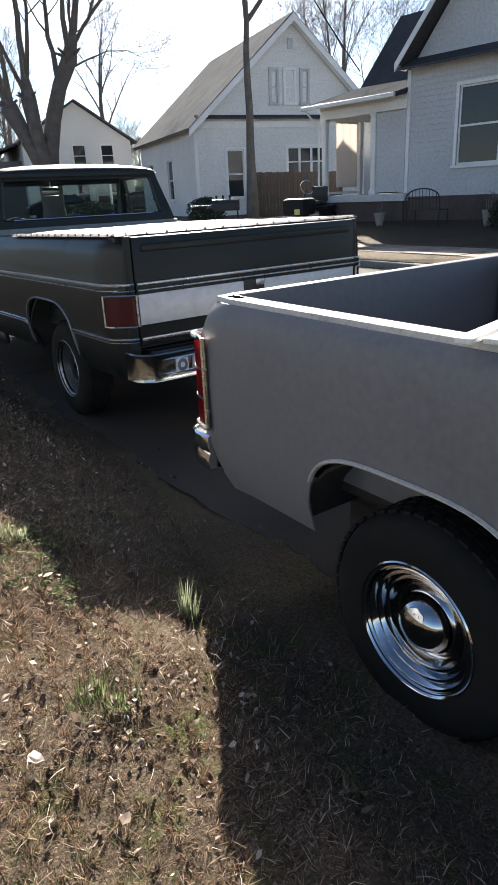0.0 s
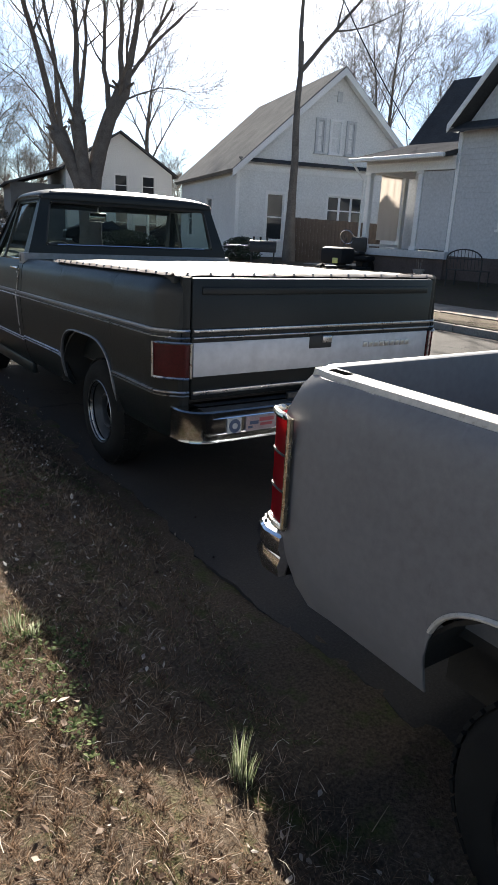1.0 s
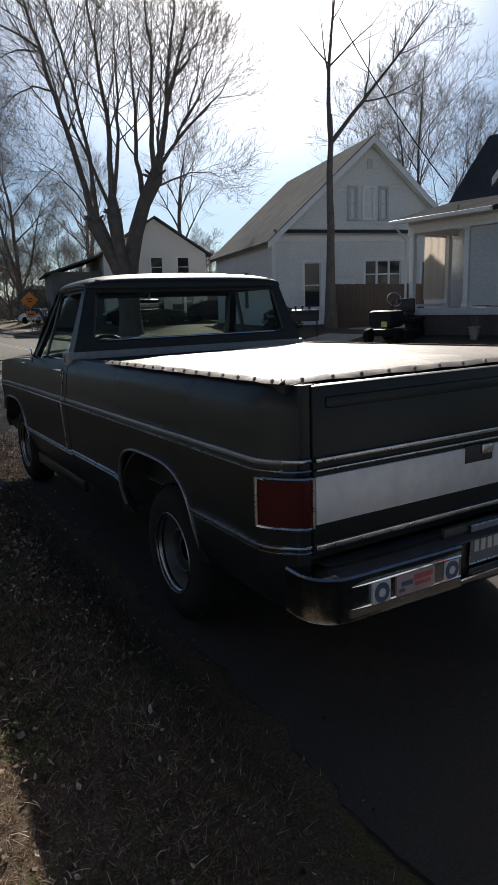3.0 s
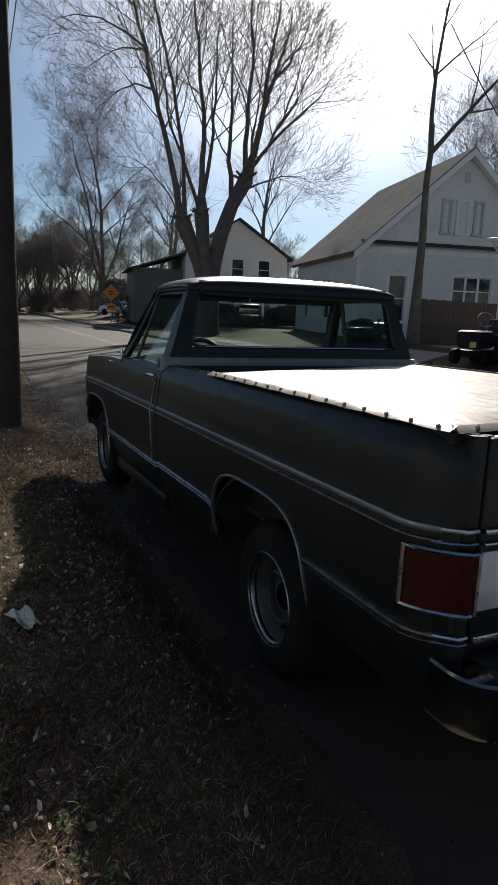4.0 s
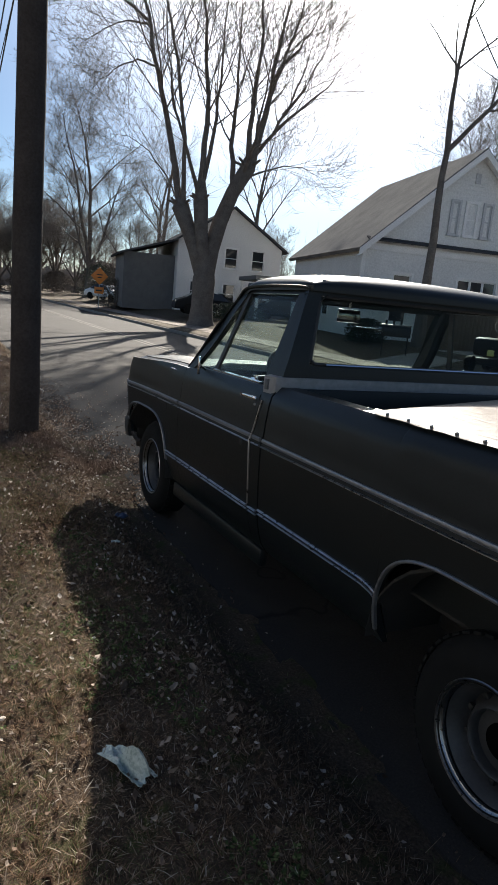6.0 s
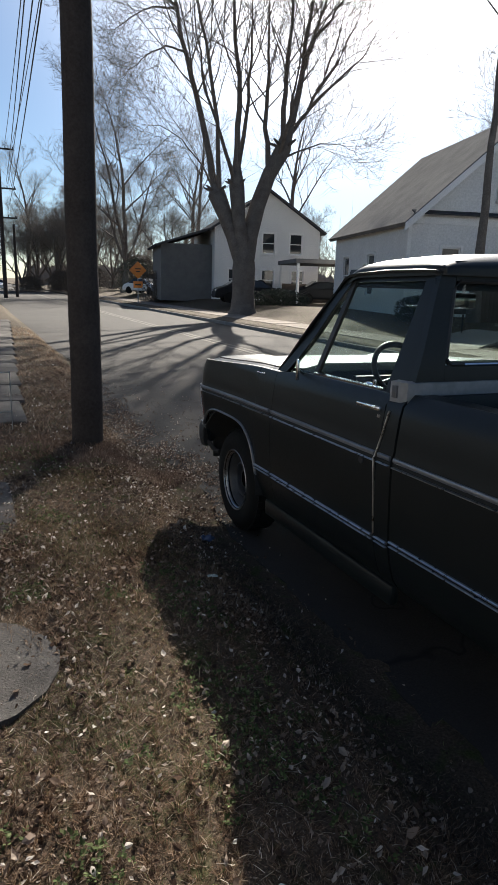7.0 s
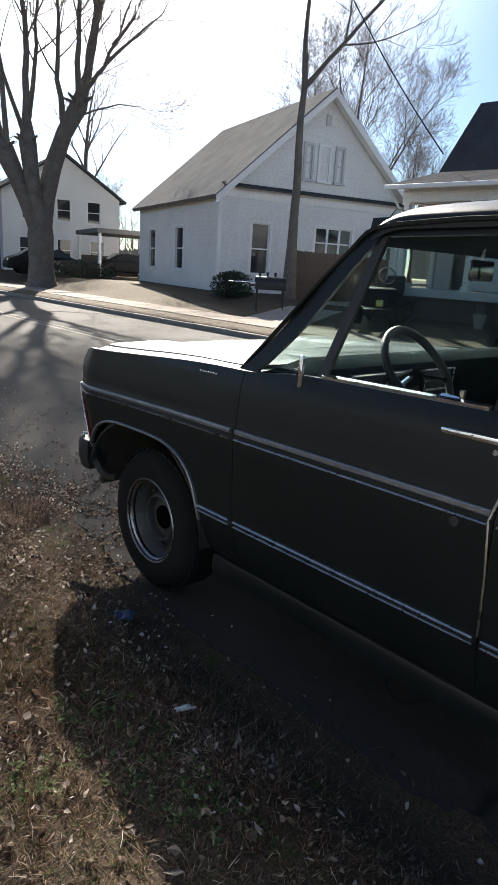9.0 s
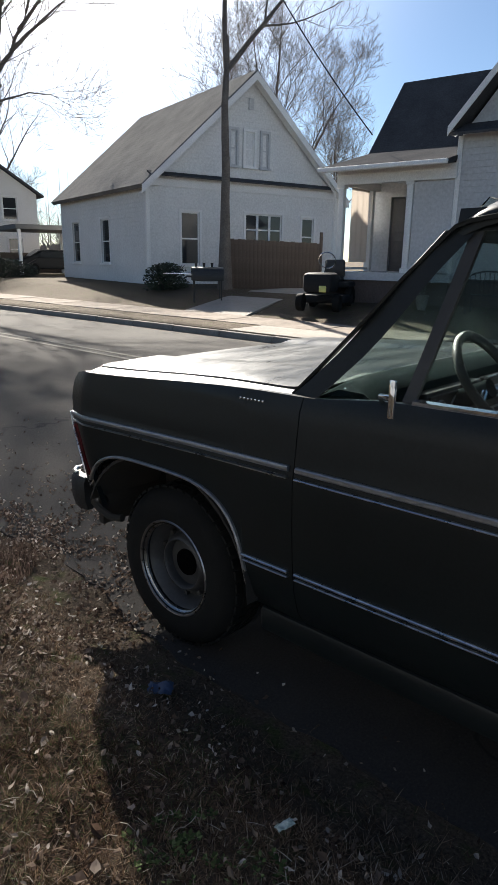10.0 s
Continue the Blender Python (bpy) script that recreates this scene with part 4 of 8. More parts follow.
        part("a_pillar", rake(shell([[(hx(z), ay(z) + 0.012, z), (hx(z), ay(z) - 0.080, z)] for z in zs], (-s * 0.05, 0.03, 0)), k), paint, T)
        part("b_pillar", rake(shell([[(hx(z), by(z), z), (hx(z), (by(z) + back(z)) / 2, z), (hx(z) * 0.998, back(z) + 0.012, z), (hx(z) * 0.985, back(z) + 0.002, z)] for z in zs], (-s * 0.04, 0, 0)), k), paint, T)
        part("roof_rail", rake(shell([[(s * 0.757, y, 1.675), (s * 0.772, y, 1.622)] for y in (2.70, 2.85, 3.1, 3.40)], (-s * 0.045, 0, 0)), k), paint, T)
        P = [[(hx(z) - s * 0.02, by(z) + (ay(z) - 0.05 - by(z)) * u, z) for u in (0, 0.5, 1)] for z in zs]
        glazing = part("door_glass", rake(shell(P, (-s * 0.004, 0, 0)), k), "glass", T, "clear door window glass")
        glazing.visible_shadow = s < 0
        part("vent_post", rake(shell([[(hx(z) - s * 0.008, 3.452 - (z - 1.19) * 0.22, z), (hx(z) - s * 0.008, 3.415 - (z - 1.19) * 0.22, z)] for z in [1.19 + 0.47 * i / 6 for i in range(7)]], (-s * 0.018, 0, 0)), k), "black", T)
    P = [[(lerp_table([(1.17, 0.86), (1.70, 0.72)], z) * u, lerp_table([(1.17, 3.85), (1.335, 3.685), (1.50, 3.525), (1.70, 3.34)], z) + 0.06 * (1 - u * u), z) for u in (-1, -0.6, 0, 0.6, 1)] for z in [1.17 + 0.53 * i / 8 for i in range(9)]]
    glazing = part("windscreen", rake(shell(P, (0, -0.005, 0)), k), "glass", T, "clear windscreen glass")
    glazing.visible_shadow = False
    # cabin
    part("dashboard", rake(shell([[(x, y, z - 0.03 * step01(0.7, 0.86, abs(x))) for x in (-0.84, -0.78, -0.7, -0.4, 0.0, 0.4, 0.7, 0.78, 0.84)] for y, z in ((3.83, 1.17), (3.78, 1.215), (3.71, 1.243), (3.62, 1.240), (3.575, 1.215), (3.555, 1.15), (3.56, 1.07), (3.60, 0.88))], (0, 0.02, -0.02)), k), "dash", T)
    bm = rake(boxes((-0.60, -0.18, 3.530, 3.575, 1.02, 1.19), bevel=0.008), k)
    cluster = part("instrument_cluster", bm, "black", T)
    part("cluster_face", rake(boxes((-0.585, -0.195, 3.522, 3.532, 1.034, 1.176), bevel=0.004), k), "black", cluster)
    for gx, gr in ((-0.525, 0.052), (-0.385, 0.060)):
        loop = [(gx + gr * math.cos(a), 3.520, 1.105 + gr * math.sin(a)) for a in [2 * math.pi * i / 24 for i in range(25)]]
        part("gauge_ring", rake(tube(bmesh.new(), loop, 0.004, 6), k), "chrome_dull", cluster)
    bezel = [(-0.145, 3.535, 1.02), (0.065, 3.535, 1.02), (0.065, 3.530, 1.19), (-0.145, 3.530, 1.19), (-0.145, 3.535, 1.02)]
    radio = part("radio_panel", rake(boxes((-0.14, 0.06, 3.540, 3.575, 1.025, 1.185), bevel=0.006), k), "black", T)
    part("radio_bezel", rake(tube(bmesh.new(), bezel, 0.0045, 6), k), "chrome_dull", radio)
    for i in range(3):
        part("radio_bar", rake(boxes((-0.125, 0.045, 3.533, 3.541, 1.055 + 0.042 * i, 1.064 + 0.042 * i), bevel=0.002), k), "chrome_dull", radio)
    ring = bmesh.new()
    cx, cy, cz, tilt = -0.385, 3.41, 1.215, radians(40)
    ringpts = [(cx + 0.170 * math.cos(a), cy + 0.170 * math.sin(a) * math.sin(tilt), cz + 0.170 * math.sin(a) * math.cos(tilt)) for a in [2 * math.pi * i / 40 for i in range(41)]]
    sw = part("steering_wheel", rake(tube(ring, ringpts, 0.0155, 10), k), "black", T, "dark thin-rimmed steering wheel")
    bm = bmesh.new()
    for a in (radians(200), radians(340)):
        tube(bm, [(cx, cy + 0.02, cz - 0.02), (cx + 0.165 * math.cos(a), cy + 0.165 * math.sin(a) * math.sin(tilt), cz + 0.165 * math.sin(a) * math.cos(tilt))], 0.011, 6)
    part("spokes", rake(bm, k), "chrome", sw)
    part("steering_column", rake(tube(bmesh.new(), [(cx, cy, cz - 0.02), (cx, 3.60, 1.10)], 0.035, 10), k), "dash", T)
    part("seat_cushion", rake(boxes((-0.78, 0.78, 2.80, 3.22, 0.72, 0.86), bevel=0.05), k), "seat", T)
    part("seat_back", rake(boxes((-0.78, 0.78, 2.68, 2.82, 0.80, 1.225), bevel=0.05), k), "seat", T)
    part("inside_mirror", rake(boxes((-0.11, 0.06, 3.405, 3.427, 1.520, 1.592), bevel=0.010), k), "chrome_bumper", T)
    part("inside_mirror_arm", rake(tube(bmesh.new(), [(-0.02, 3.42, 1.58), (-0.02, 3.42, 1.66)], 0.008, 6), k), "chrome_dull", T)
    for s in (-1, 1):
        part("door_card", rake(boxes((min(s * 0.90, s * 0.925), max(s * 0.90, s * 0.925), 2.74, 3.60, 0.46, 1.17), bevel=0.008), k), "dash", T)
    for s in (-1, 1):
        wheel(T, wheel_pose(s * 0.825, 4.437, hubz, s), wheels, s)
    part("front_axle", tube(bmesh.new(), [(-0.8, 4.437, hubz), (0.8, 4.437, hubz)], 0.04, 8), "underbody", T)
    # added panel, unseen, that blocks sun from passing under the nose
    part("nose_sun_block", boxes((-0.88, 0.88, 4.99, 5.03, 0.36, 0.69), bevel=0.008), "underbody", T)
    part("engine_pan", boxes((-0.35, 0.35, 3.7, 4.8, 0.35, 0.75), bevel=0.04), "underbody", T)
    for s in (-1, 1):
        part("frame_rail", boxes((s * 0.42 - 0.04, s * 0.42 + 0.04, 0.05, 4.9, 0.42, 0.54), bevel=0.01), "underbody", T)


def lathe_x(x, y, z, r, depth, s):
    bm = lathe([(0, 0), (r * 0.85, 0), (r, -0.004), (r, -depth)], 20)
    for v in bm.verts:
        v.co = Vector((x + s * (v.co.x + 0.008), y + v.co.y, z + v.co.z))
    return bm


def lathe_y(x, y, z, r, depth):
    bm = lathe([(0, 0.012), (r * 0.6, 0.010), (r * 0.9, 0.0), (r, 0.002), (r, -depth)], 28)
    for v in bm.verts:
        v.co = Vector((x + v.co.y, y + v.co.x, z + v.co.z))
    return bm


def arch_line(s, arch, y_from, y_to, n=30, grow=0.0):
    yc, hw, top, low = arch
    pts = []
    for i in range(n + 1):
        a = math.pi * (0.5 - 1) + math.pi * i / n
        y = yc + (hw + grow) * math.sin(a)
        u = abs(math.sin(a))
        z = low + (top + grow - low) * (1 - u ** 3.6) ** (1 / 3.6) if u < 1 else low + 0.10
        pts.append((y, max(z, low + 0.10)))
    return pts


def dark_truck():
    T = thing("pickup_truck", "dark long-bed pickup truck with chrome mouldings and covered bed", "pickup truck")
    k = 0.02
    cab_and_front(T, "paint_dark", "chrome_dull", "steel", 0.345)
    # bed sides, with rounded tail corners
    tail = lambda y: 0.10 * (1 - min(1, max(0, (y - 0.0) / 0.17))) ** 2
    for s in (-1, 1):
        side = part("bed_side", body_side(s, 0.02, 2.586, 1.235, 0.40, REAR_ARCH, tail), "paint_dark", T)
        P = [[(s * 0.925, y, 1.235), (s * 0.85, y, 1.238)] for y in (0.06, 1.3, 2.56)]
        part("bed_rail", rake(shell(P, (0, 0, -0.03))), "paint_dark", T)
        part("bed_inner_wall", rake(boxes((min(s * 0.83, s * 0.85), max(s * 0.83, s * 0.85), 0.05, 2.55, 0.62, 1.23))), "paint_dark", T)
        rows = []
        for i in range(15):
            a = math.pi * i / 14
            y, z = 1.165 + 0.50 * math.cos(a), 0.42 + 0.42 * math.sin(a)
            rows.append([(s * 0.98, y, z), (s * 0.62, y, z)])
        part("wheel_house", rake(shell(rows, (0, 0, 0.015))), "underbody", T)
        # added dark panel, closes the wheel well against light
        part("well_dark_panel", rake(boxes((min(s * 0.58, s * 0.60), max(s * 0.58, s * 0.60), 0.66, 1.67, 0.40, 0.86))), "underbody", T)
        # mouldings: double upper line, lower line, wheel opening lips
        for dz, w, metal in ((0.0, 0.019, "moulding_satin"), (-0.029, 0.006, "moulding")):
            up = [(y, 0.975 + dz) for y in (0.045, 0.07, 0.095, 0.12, 0.145, 0.17)] + [(0.2 * i + 0.2, 0.975 + dz) for i in range(12)] + [(2.580, 0.975 + dz)]
            part("upper_moulding", side_strip(s, up, w, tail), metal, T, "bright metal side moulding")
            part("upper_moulding", strip(s, [(2.605, 0.975 + dz), (2.69, 0.975 + dz)], w), metal, T)
            part("upper_moulding", strip(s, [(2.715, 0.975 + dz), (3.2, 0.975 + dz), (3.745, 0.975 + dz)], w), metal, T)
            part("upper_moulding", nosed(side_strip(s, [(3.775, 0.975 + dz), (4.2, 0.974 + dz), (4.6, 0.969 + dz), (4.9, 0.962 + dz), (5.0, 0.959 + dz), (5.04, 0.957 + dz)], w, lambda y: 0.05 * step01(4.85, 5.06, y) ** 2)), metal, T)
        for dz, w in ((0.0, 0.010), (-0.019, 0.005)):
            lo = 0.664 + dz
            part("lower_moulding", side_strip(s, [(y, lo) for y in (0.045, 0.07, 0.095, 0.12, 0.145, 0.17, 0.3, 0.5, 0.712)], w, tail), "moulding", T)
            part("lower_moulding", strip(s, [(1.628, lo - 0.052), (1.66, lo - 0.040), (1.72, lo - 0.032), (2.0, lo - 0.033), (2.580, lo - 0.037)], w), "moulding", T)
            lo = 0.612 + dz
            part("lower_moulding", strip(s, [(2.605, lo), (2.69, lo)], w), "moulding", T)
            part("lower_moulding", strip(s, [(2.715, lo), (3.2, lo), (3.745, lo)], w), "moulding", T)
            part("lower_moulding", strip(s, [(3.775, lo), (3.985, lo)], w), "moulding", T)
        part("arch_lip", strip(s, arch_line(s, REAR_ARCH, 0, 0, 40, 0.006), 0.012, 0.014), "moulding_satin", T, "dull metal wheel opening lip")
        part("arch_lip", strip(s, [p for p in arch_line(s, FRONT_ARCH, 0, 0, 40, 0.006) if p[0] < 4.5 or p[1] > 0.66], 0.012, 0.014), "moulding_satin", T, "dull metal wheel opening lip")
        # door shut line, bright at its edge
        part("door_edge_guard", strip(s, [(2.702, 0.62), (2.704, 0.80), (2.716, 0.955), (2.712, 0.98), (2.690, 1.06), (2.668, 1.16)], 0.007, 0.008), "moulding", T)
        # tail lamp wrapping the corner
        lens = [(s * (side_x(0.86) - tail(y) + 0.006), y) for y in (0.135, 0.10, 0.065, 0.035, 0.010)] + [(s * x, -0.012) for x in (0.888, 0.872, 0.860)]
        P = [[(x, y, z) for x, y in lens] for z in (0.742, 0.80, 0.86, 0.912)]
        L = part("tail_lamp", rake(shell(P, (-s * 0.012, 0.012, 0))), "lens_red", T, "dull red tail lamp lens wrapping the corner")
        edge = [(x + s * 0.002, y - 0.003, 0.738) for x, y in lens] + [(x + s * 0.002, y - 0.003, 0.916) for x, y in lens[::-1]] + [(lens[0][0] + s * 0.002, lens[0][1] - 0.003, 0.738)]
        part("bezel", rake(tube(bmesh.new(), edge, 0.007, 6)), "moulding", L, "bright lamp surround")
        # mouldings across the tail corner
        for z, w in ((0.975, 0.014), (0.940, 0.008), (0.664, 0.011), (0.645, 0.006)):
            pts = [((s * (side_x(z) - tail(y)), y, z), (s, 0, 0), (0, 0, 1)) for y in (0.06, 0.045, 0.03)] + [((s * x, 0.006, z), (0, -1, 0), (0, 0, 1)) for x in (0.895, 0.88, 0.862)]
            part("corner_moulding", rake(sweep(pts, [(-0.01, -w / 2), (0.008, -w / 2), (0.011, 0), (0.008, w / 2), (-0.01, w / 2)])), "moulding", T)
        P = [[(s * x, y, z) for x, y in ((0.897, 0.022), (0.88, 0.012), (0.858, 0.010))] for z in (0.42, 0.62, 0.80, 1.0, 1.235)]
        part("tail_corner", rake(shell(P, (0, 0.03, 0))), "paint_dark", T)
    # tailgate
    G = part("tailgate", rake(boxes((-0.852, 0.852, 0.0, 0.05, 0.62, 1.232), bevel=0.012)), "paint_dark", T)
    part("tailgate_panel", rake(boxes((-0.845, 0.845, -0.006, 0.004, 0.742, 0.916), bevel=0.003)), "silver", G, "flat silver tailgate panel")
    part("tailgate_ridge", rake(boxes((-0.80, 0.80, -0.010, 0.004, 1.150, 1.190), bevel=0.006)), "paint_dark", G)
    for z, w in ((0.975, 0.017), (0.940, 0.010), (0.660, 0.022)):
        part("tailgate_moulding", rake(boxes((-0.848, 0.848, -0.016, 0.004, z - w / 2, z + w / 2), bevel=0.004)), "moulding", G, "bright tailgate moulding")
    part("latch_recess", rake(boxes((-0.11, 0.055, -0.009, 0.004, 0.850, 0.925), bevel=0.006)), "black", G)
    part("latch_handle", rake(boxes((-0.02, 0.05, -0.018, -0.006, 0.88, 0.922), bevel=0.008)), "moulding", G)
    bar = part("badge_bar", rake(boxes((0.30, 0.333, -0.010, -0.002, 0.838, 0.872), bevel=0.003)), "moulding", G)
    for i in range(1, 9):
        ob = new("badge_bar", bar.data)
        ob.parent = G
        ob.location = (0.044 * i, 0, 0)
    # step bumper
    def bump_sec(z0, z1):
        return [(-0.10, z0), (0.002, z0 + 0.002), (0.008, z0 + 0.010), (0.004, z0 + 0.026), (0.004, z1 - 0.026), (0.008, z1 - 0.010), (0.002, z1 - 0.002), (-0.10, z1)]
    arc = [radians(9 * i) for i in range(11)]
    pts = [((-0.935, 0.05, 0), (-1, 0, 0), (0, 0, 1))]
    pts += [((-0.805 - 0.13 * math.cos(a), -0.015 - 0.13 * math.sin(a), 0), (-math.cos(a), -math.sin(a), 0), (0, 0, 1)) for a in arc]
    pts += [((x, y, 0), (0, -1, 0), (0, 0, 1)) for x, y in ((-0.55, -0.15), (-0.285, -0.155))]
    B = part("rear_bumper", sweep(pts, bump_sec(0.470, 0.646)), "chrome_bumper", T, "chrome step bumper with a dropped centre")
    pts = [((-x, y, z), (-o[0], o[1], 0), u) for (x, y, z), o, u in pts]
    part("bumper_half", sweep(pts, bump_sec(0.470, 0.646)), "chrome_bumper", B)
    for z in (0.522, 0.604):
        for s in (-1, 1):
            xs = (0.805, 0.775, 0.74, 0.66, 0.45, 0.29)
            part("bumper_ridge", tube(bmesh.new(), [(s * x, -0.150 - 0.004 * min(1.0, (0.805 - x) / 0.1) - 0.004 * step01(0.55, 0.29, x), z) for x in xs], [0.001, 0.004, 0.0065, 0.0075, 0.0075, 0.0075], 8), "chrome", B)
    part("bumper_step", boxes((-0.285, 0.285, -0.15, -0.04, 0.46, 0.50), bevel=0.01), "chrome_bumper", B)
    part("bumper_centre", boxes((-0.285, 0.285, -0.075, -0.05, 0.46, 0.68), bevel=0.008), "black", B)
    part("bumper_top_pad", boxes((-0.845, 0.845, -0.142, 0.02, 0.636, 0.6455), bevel=0.004), "steel", B, "dark metal step plate")
    P = boxes((-0.152, 0.152, -0.088, -0.080, 0.515, 0.668), bevel=0.004)
    plate = part("registration_plate", P, "plate", B, "dark plate with pale raised marks")
    bm = bmesh.new()
    for i in range(7):
        box(bm, -0.130 + 0.038 * i, -0.106 + 0.038 * i, -0.091, -0.086, 0.56, 0.632)
    part("bars", bm, "sticker_white", plate)
    part("plate_frame", tube(bmesh.new(), [(-0.155, -0.088, 0.512), (0.155, -0.088, 0.512), (0.155, -0.088, 0.671), (-0.155, -0.088, 0.671), (-0.155, -0.088, 0.512)], 0.005, 6), "chrome_dull", plate)
    # stickers on the bumper face
    for x0, x1, base, ink in ((-0.722, -0.642, "sticker_white", "sticker_blue"), (-0.375, -0.30, "sticker_white", "sticker_blue"), (-0.612, -0.425, "sticker_pink", "sticker_red")):
        st = part("bumper_sticker", boxes((x0, x1, -0.1625, -0.152, 0.522, 0.600)), base, B)
        if ink == "sticker_blue":
            cx = (x0 + x1) / 2
            lath = lathe([(0.0, 0.0), (0.034, 0.0), (0.034, -0.002)], 14)
            for v in lath.verts:
                v.co = Vector((cx + v.co.y, -0.1632 + v.co.x, 0.560 + v.co.z * 1.1))
            part("seal", lath, ink, st)
            lath = lathe([(0.0, 0.0), (0.016, 0.0), (0.016, -0.002)], 12)
            for v in lath.verts:
                v.co = Vector((cx + v.co.y, -0.1645 + v.co.x, 0.560 + v.co.z))
            part("seal_centre", lath, base, st)
        else:
            bm = bmesh.new()
            box(bm, x0 + 0.082, x1 - 0.014, -0.1637, -0.160, 0.568, 0.588)
            box(bm, x0 + 0.088, x1 - 0.022, -0.1637, -0.160, 0.545, 0.560)
            part("marks", bm, ink, st)
            part("marks", boxes((x0 + 0.022, x0 + 0.076, -0.1637, -0.160, 0.556, 0.574), (x0 + 0.012, x0 + 0.040, -0.1637, -0.160, 0.536, 0.549)), "sticker_blue", st)
    # bed floor and front wall
    part("bed_floor", rake(boxes((-0.84, 0.84, 0.04, 2.55, 0.60, 0.64))), "underbody", T)
    part("bed_front", rake(boxes((-0.92, 0.92, 2.53, 2.56, 0.60, 1.235), bevel=0.01)), "paint_dark", T)
    for s in (-1, 1):
        wheel(T, wheel_pose(s * 0.815, 1.115, 0.345, s), "steel", s)
    part("rear_axle", tube(bmesh.new(), [(-0.8, 1.115, 0.345), (0.8, 1.115, 0.345)], 0.06, 8), "underbody", T)
    part("fuel_tank", boxes((-0.3, 0.3, 0.15, 0.75, 0.38, 0.58), bevel=0.04), "underbody", T)
    part("exhaust", tube(bmesh.new(), [(0.45, 2.4, 0.34), (0.5, 1.5, 0.36), (0.6, 0.6, 0.36), (0.75, 0.2, 0.33)], 0.028, 8), "underbody", T)
    # tonneau cover, a separate soft sheet clipped to the rails
    C = thing("tonneau_cover", "tan vinyl bed cover snapped along dark pickup rails", "bed cover")
    P = []
    front = lambda x: 1.86 + 0.70 * (x + 0.925) / 1.85      # folded back askew towards the cab
    for i in range(29):
        row = []
        for j in range(25):
            x = -0.925 + 1.85 * j / 24
            y = 0.075 + (front(x) - 0.075) * i / 28
            e = min(1, (0.925 - abs(x)) / 0.16, (y - 0.075) / 0.16 + 0.02, (front(x) - y) / 0.16 + 0.02)
            sag = 0.012 * noise.noise((x * 2.5, y * 1.6, 0.0)) + 0.004 * noise.noise((x * 9, y * 6, 2.0))
            row.append((x, y, 1.246 + 0.02 * (2.5 - y) + e * sag + 0.010 * step01(0, 1, e)))
        P.append(row)
    part("cover_sheet", shell(P, (0, 0, -0.006)), "vinyl", C)
    for s in (-1, 1):
        bm = shell([[(s * 0.920, y, 1.256 + 0.02 * (2.5 - y) + 0.001 * math.sin(y * 23)), (s * 0.946, y, 1.240 + 0.02 * (2.5 - y) + 0.0015 * math.sin(y * 31))] for y in [0.06 + ((1.80 if s < 0 else 2.49)) * i / 60 for i in range(61)]], (-s * 0.006, 0, 0))
        part("hem", bm, "vinyl", C)
    part("rear_hem", shell([[(x, 0.076, 1.256 + 0.05 + 0.0015 * math.sin(x * 31)), (x, 0.046, 1.240 + 0.05 + 0.002 * math.sin(x * 23))] for x in [-0.925 + 1.85 * i / 60 for i in range(61)]], (0, 0.006, 0)), "vinyl", C)
    snap = lathe([(0.0, 0.005), (0.005, 0.004), (0.007, 0.0), (0.007, -0.003)], 10)
    snap0 = part("snap", snap, "ring_dark", C)
    spots = [(-0.934, 0.12 + 0.118 * i, math.pi) for i in range(16)] + [(0.934, 0.12 + 0.118 * i, 0.0) for i in range(21)]
    first = True
    for x, y, a in spots:
        ob = snap0 if first else new("snap", snap0.data)
        first = False
        ob.parent = C
        ob.matrix_basis = Matrix.Translation((x, y, 1.250 + 0.02 * (2.5 - y))) @ Matrix.Rotation(a, 4, "Z") @ Matrix.Rotation(radians(-58), 4, "Y")
    for i in range(14):
        ob = new("snap", snap0.data)
        ob.parent = C
        ob.matrix_basis = Matrix.Translation((-0.85 + 0.1308 * i, 0.060, 1.3005)) @ Matrix.Rotation(-math.pi / 2, 4, "Z") @ Matrix.Rotation(radians(-58), 4, "Y")
    return T


def side_strip(s, pts, w, pull, h=0.012, k=0.02):
    rows = [((s * (side_x(z) - pull(y)), y, z), (s, 0, 0), (0, 0, 1)) for y, z in pts]
    return rake(sweep(rows, [(-0.004, -w / 2), (h * 0.7, -w / 2), (h, -w / 4), (h, w / 4), (h * 0.7, w / 2), (-0.004, w / 2)]), k)


dark_truck()

GREY_SIDE = [(0.36, 0.93), (0.42, 0.965), (0.52, 0.985), (0.70, 0.995), (0.90, 0.995), (1.02, 0.985), (1.08, 0.970), (1.11, 0.945), (1.122, 0.90)]


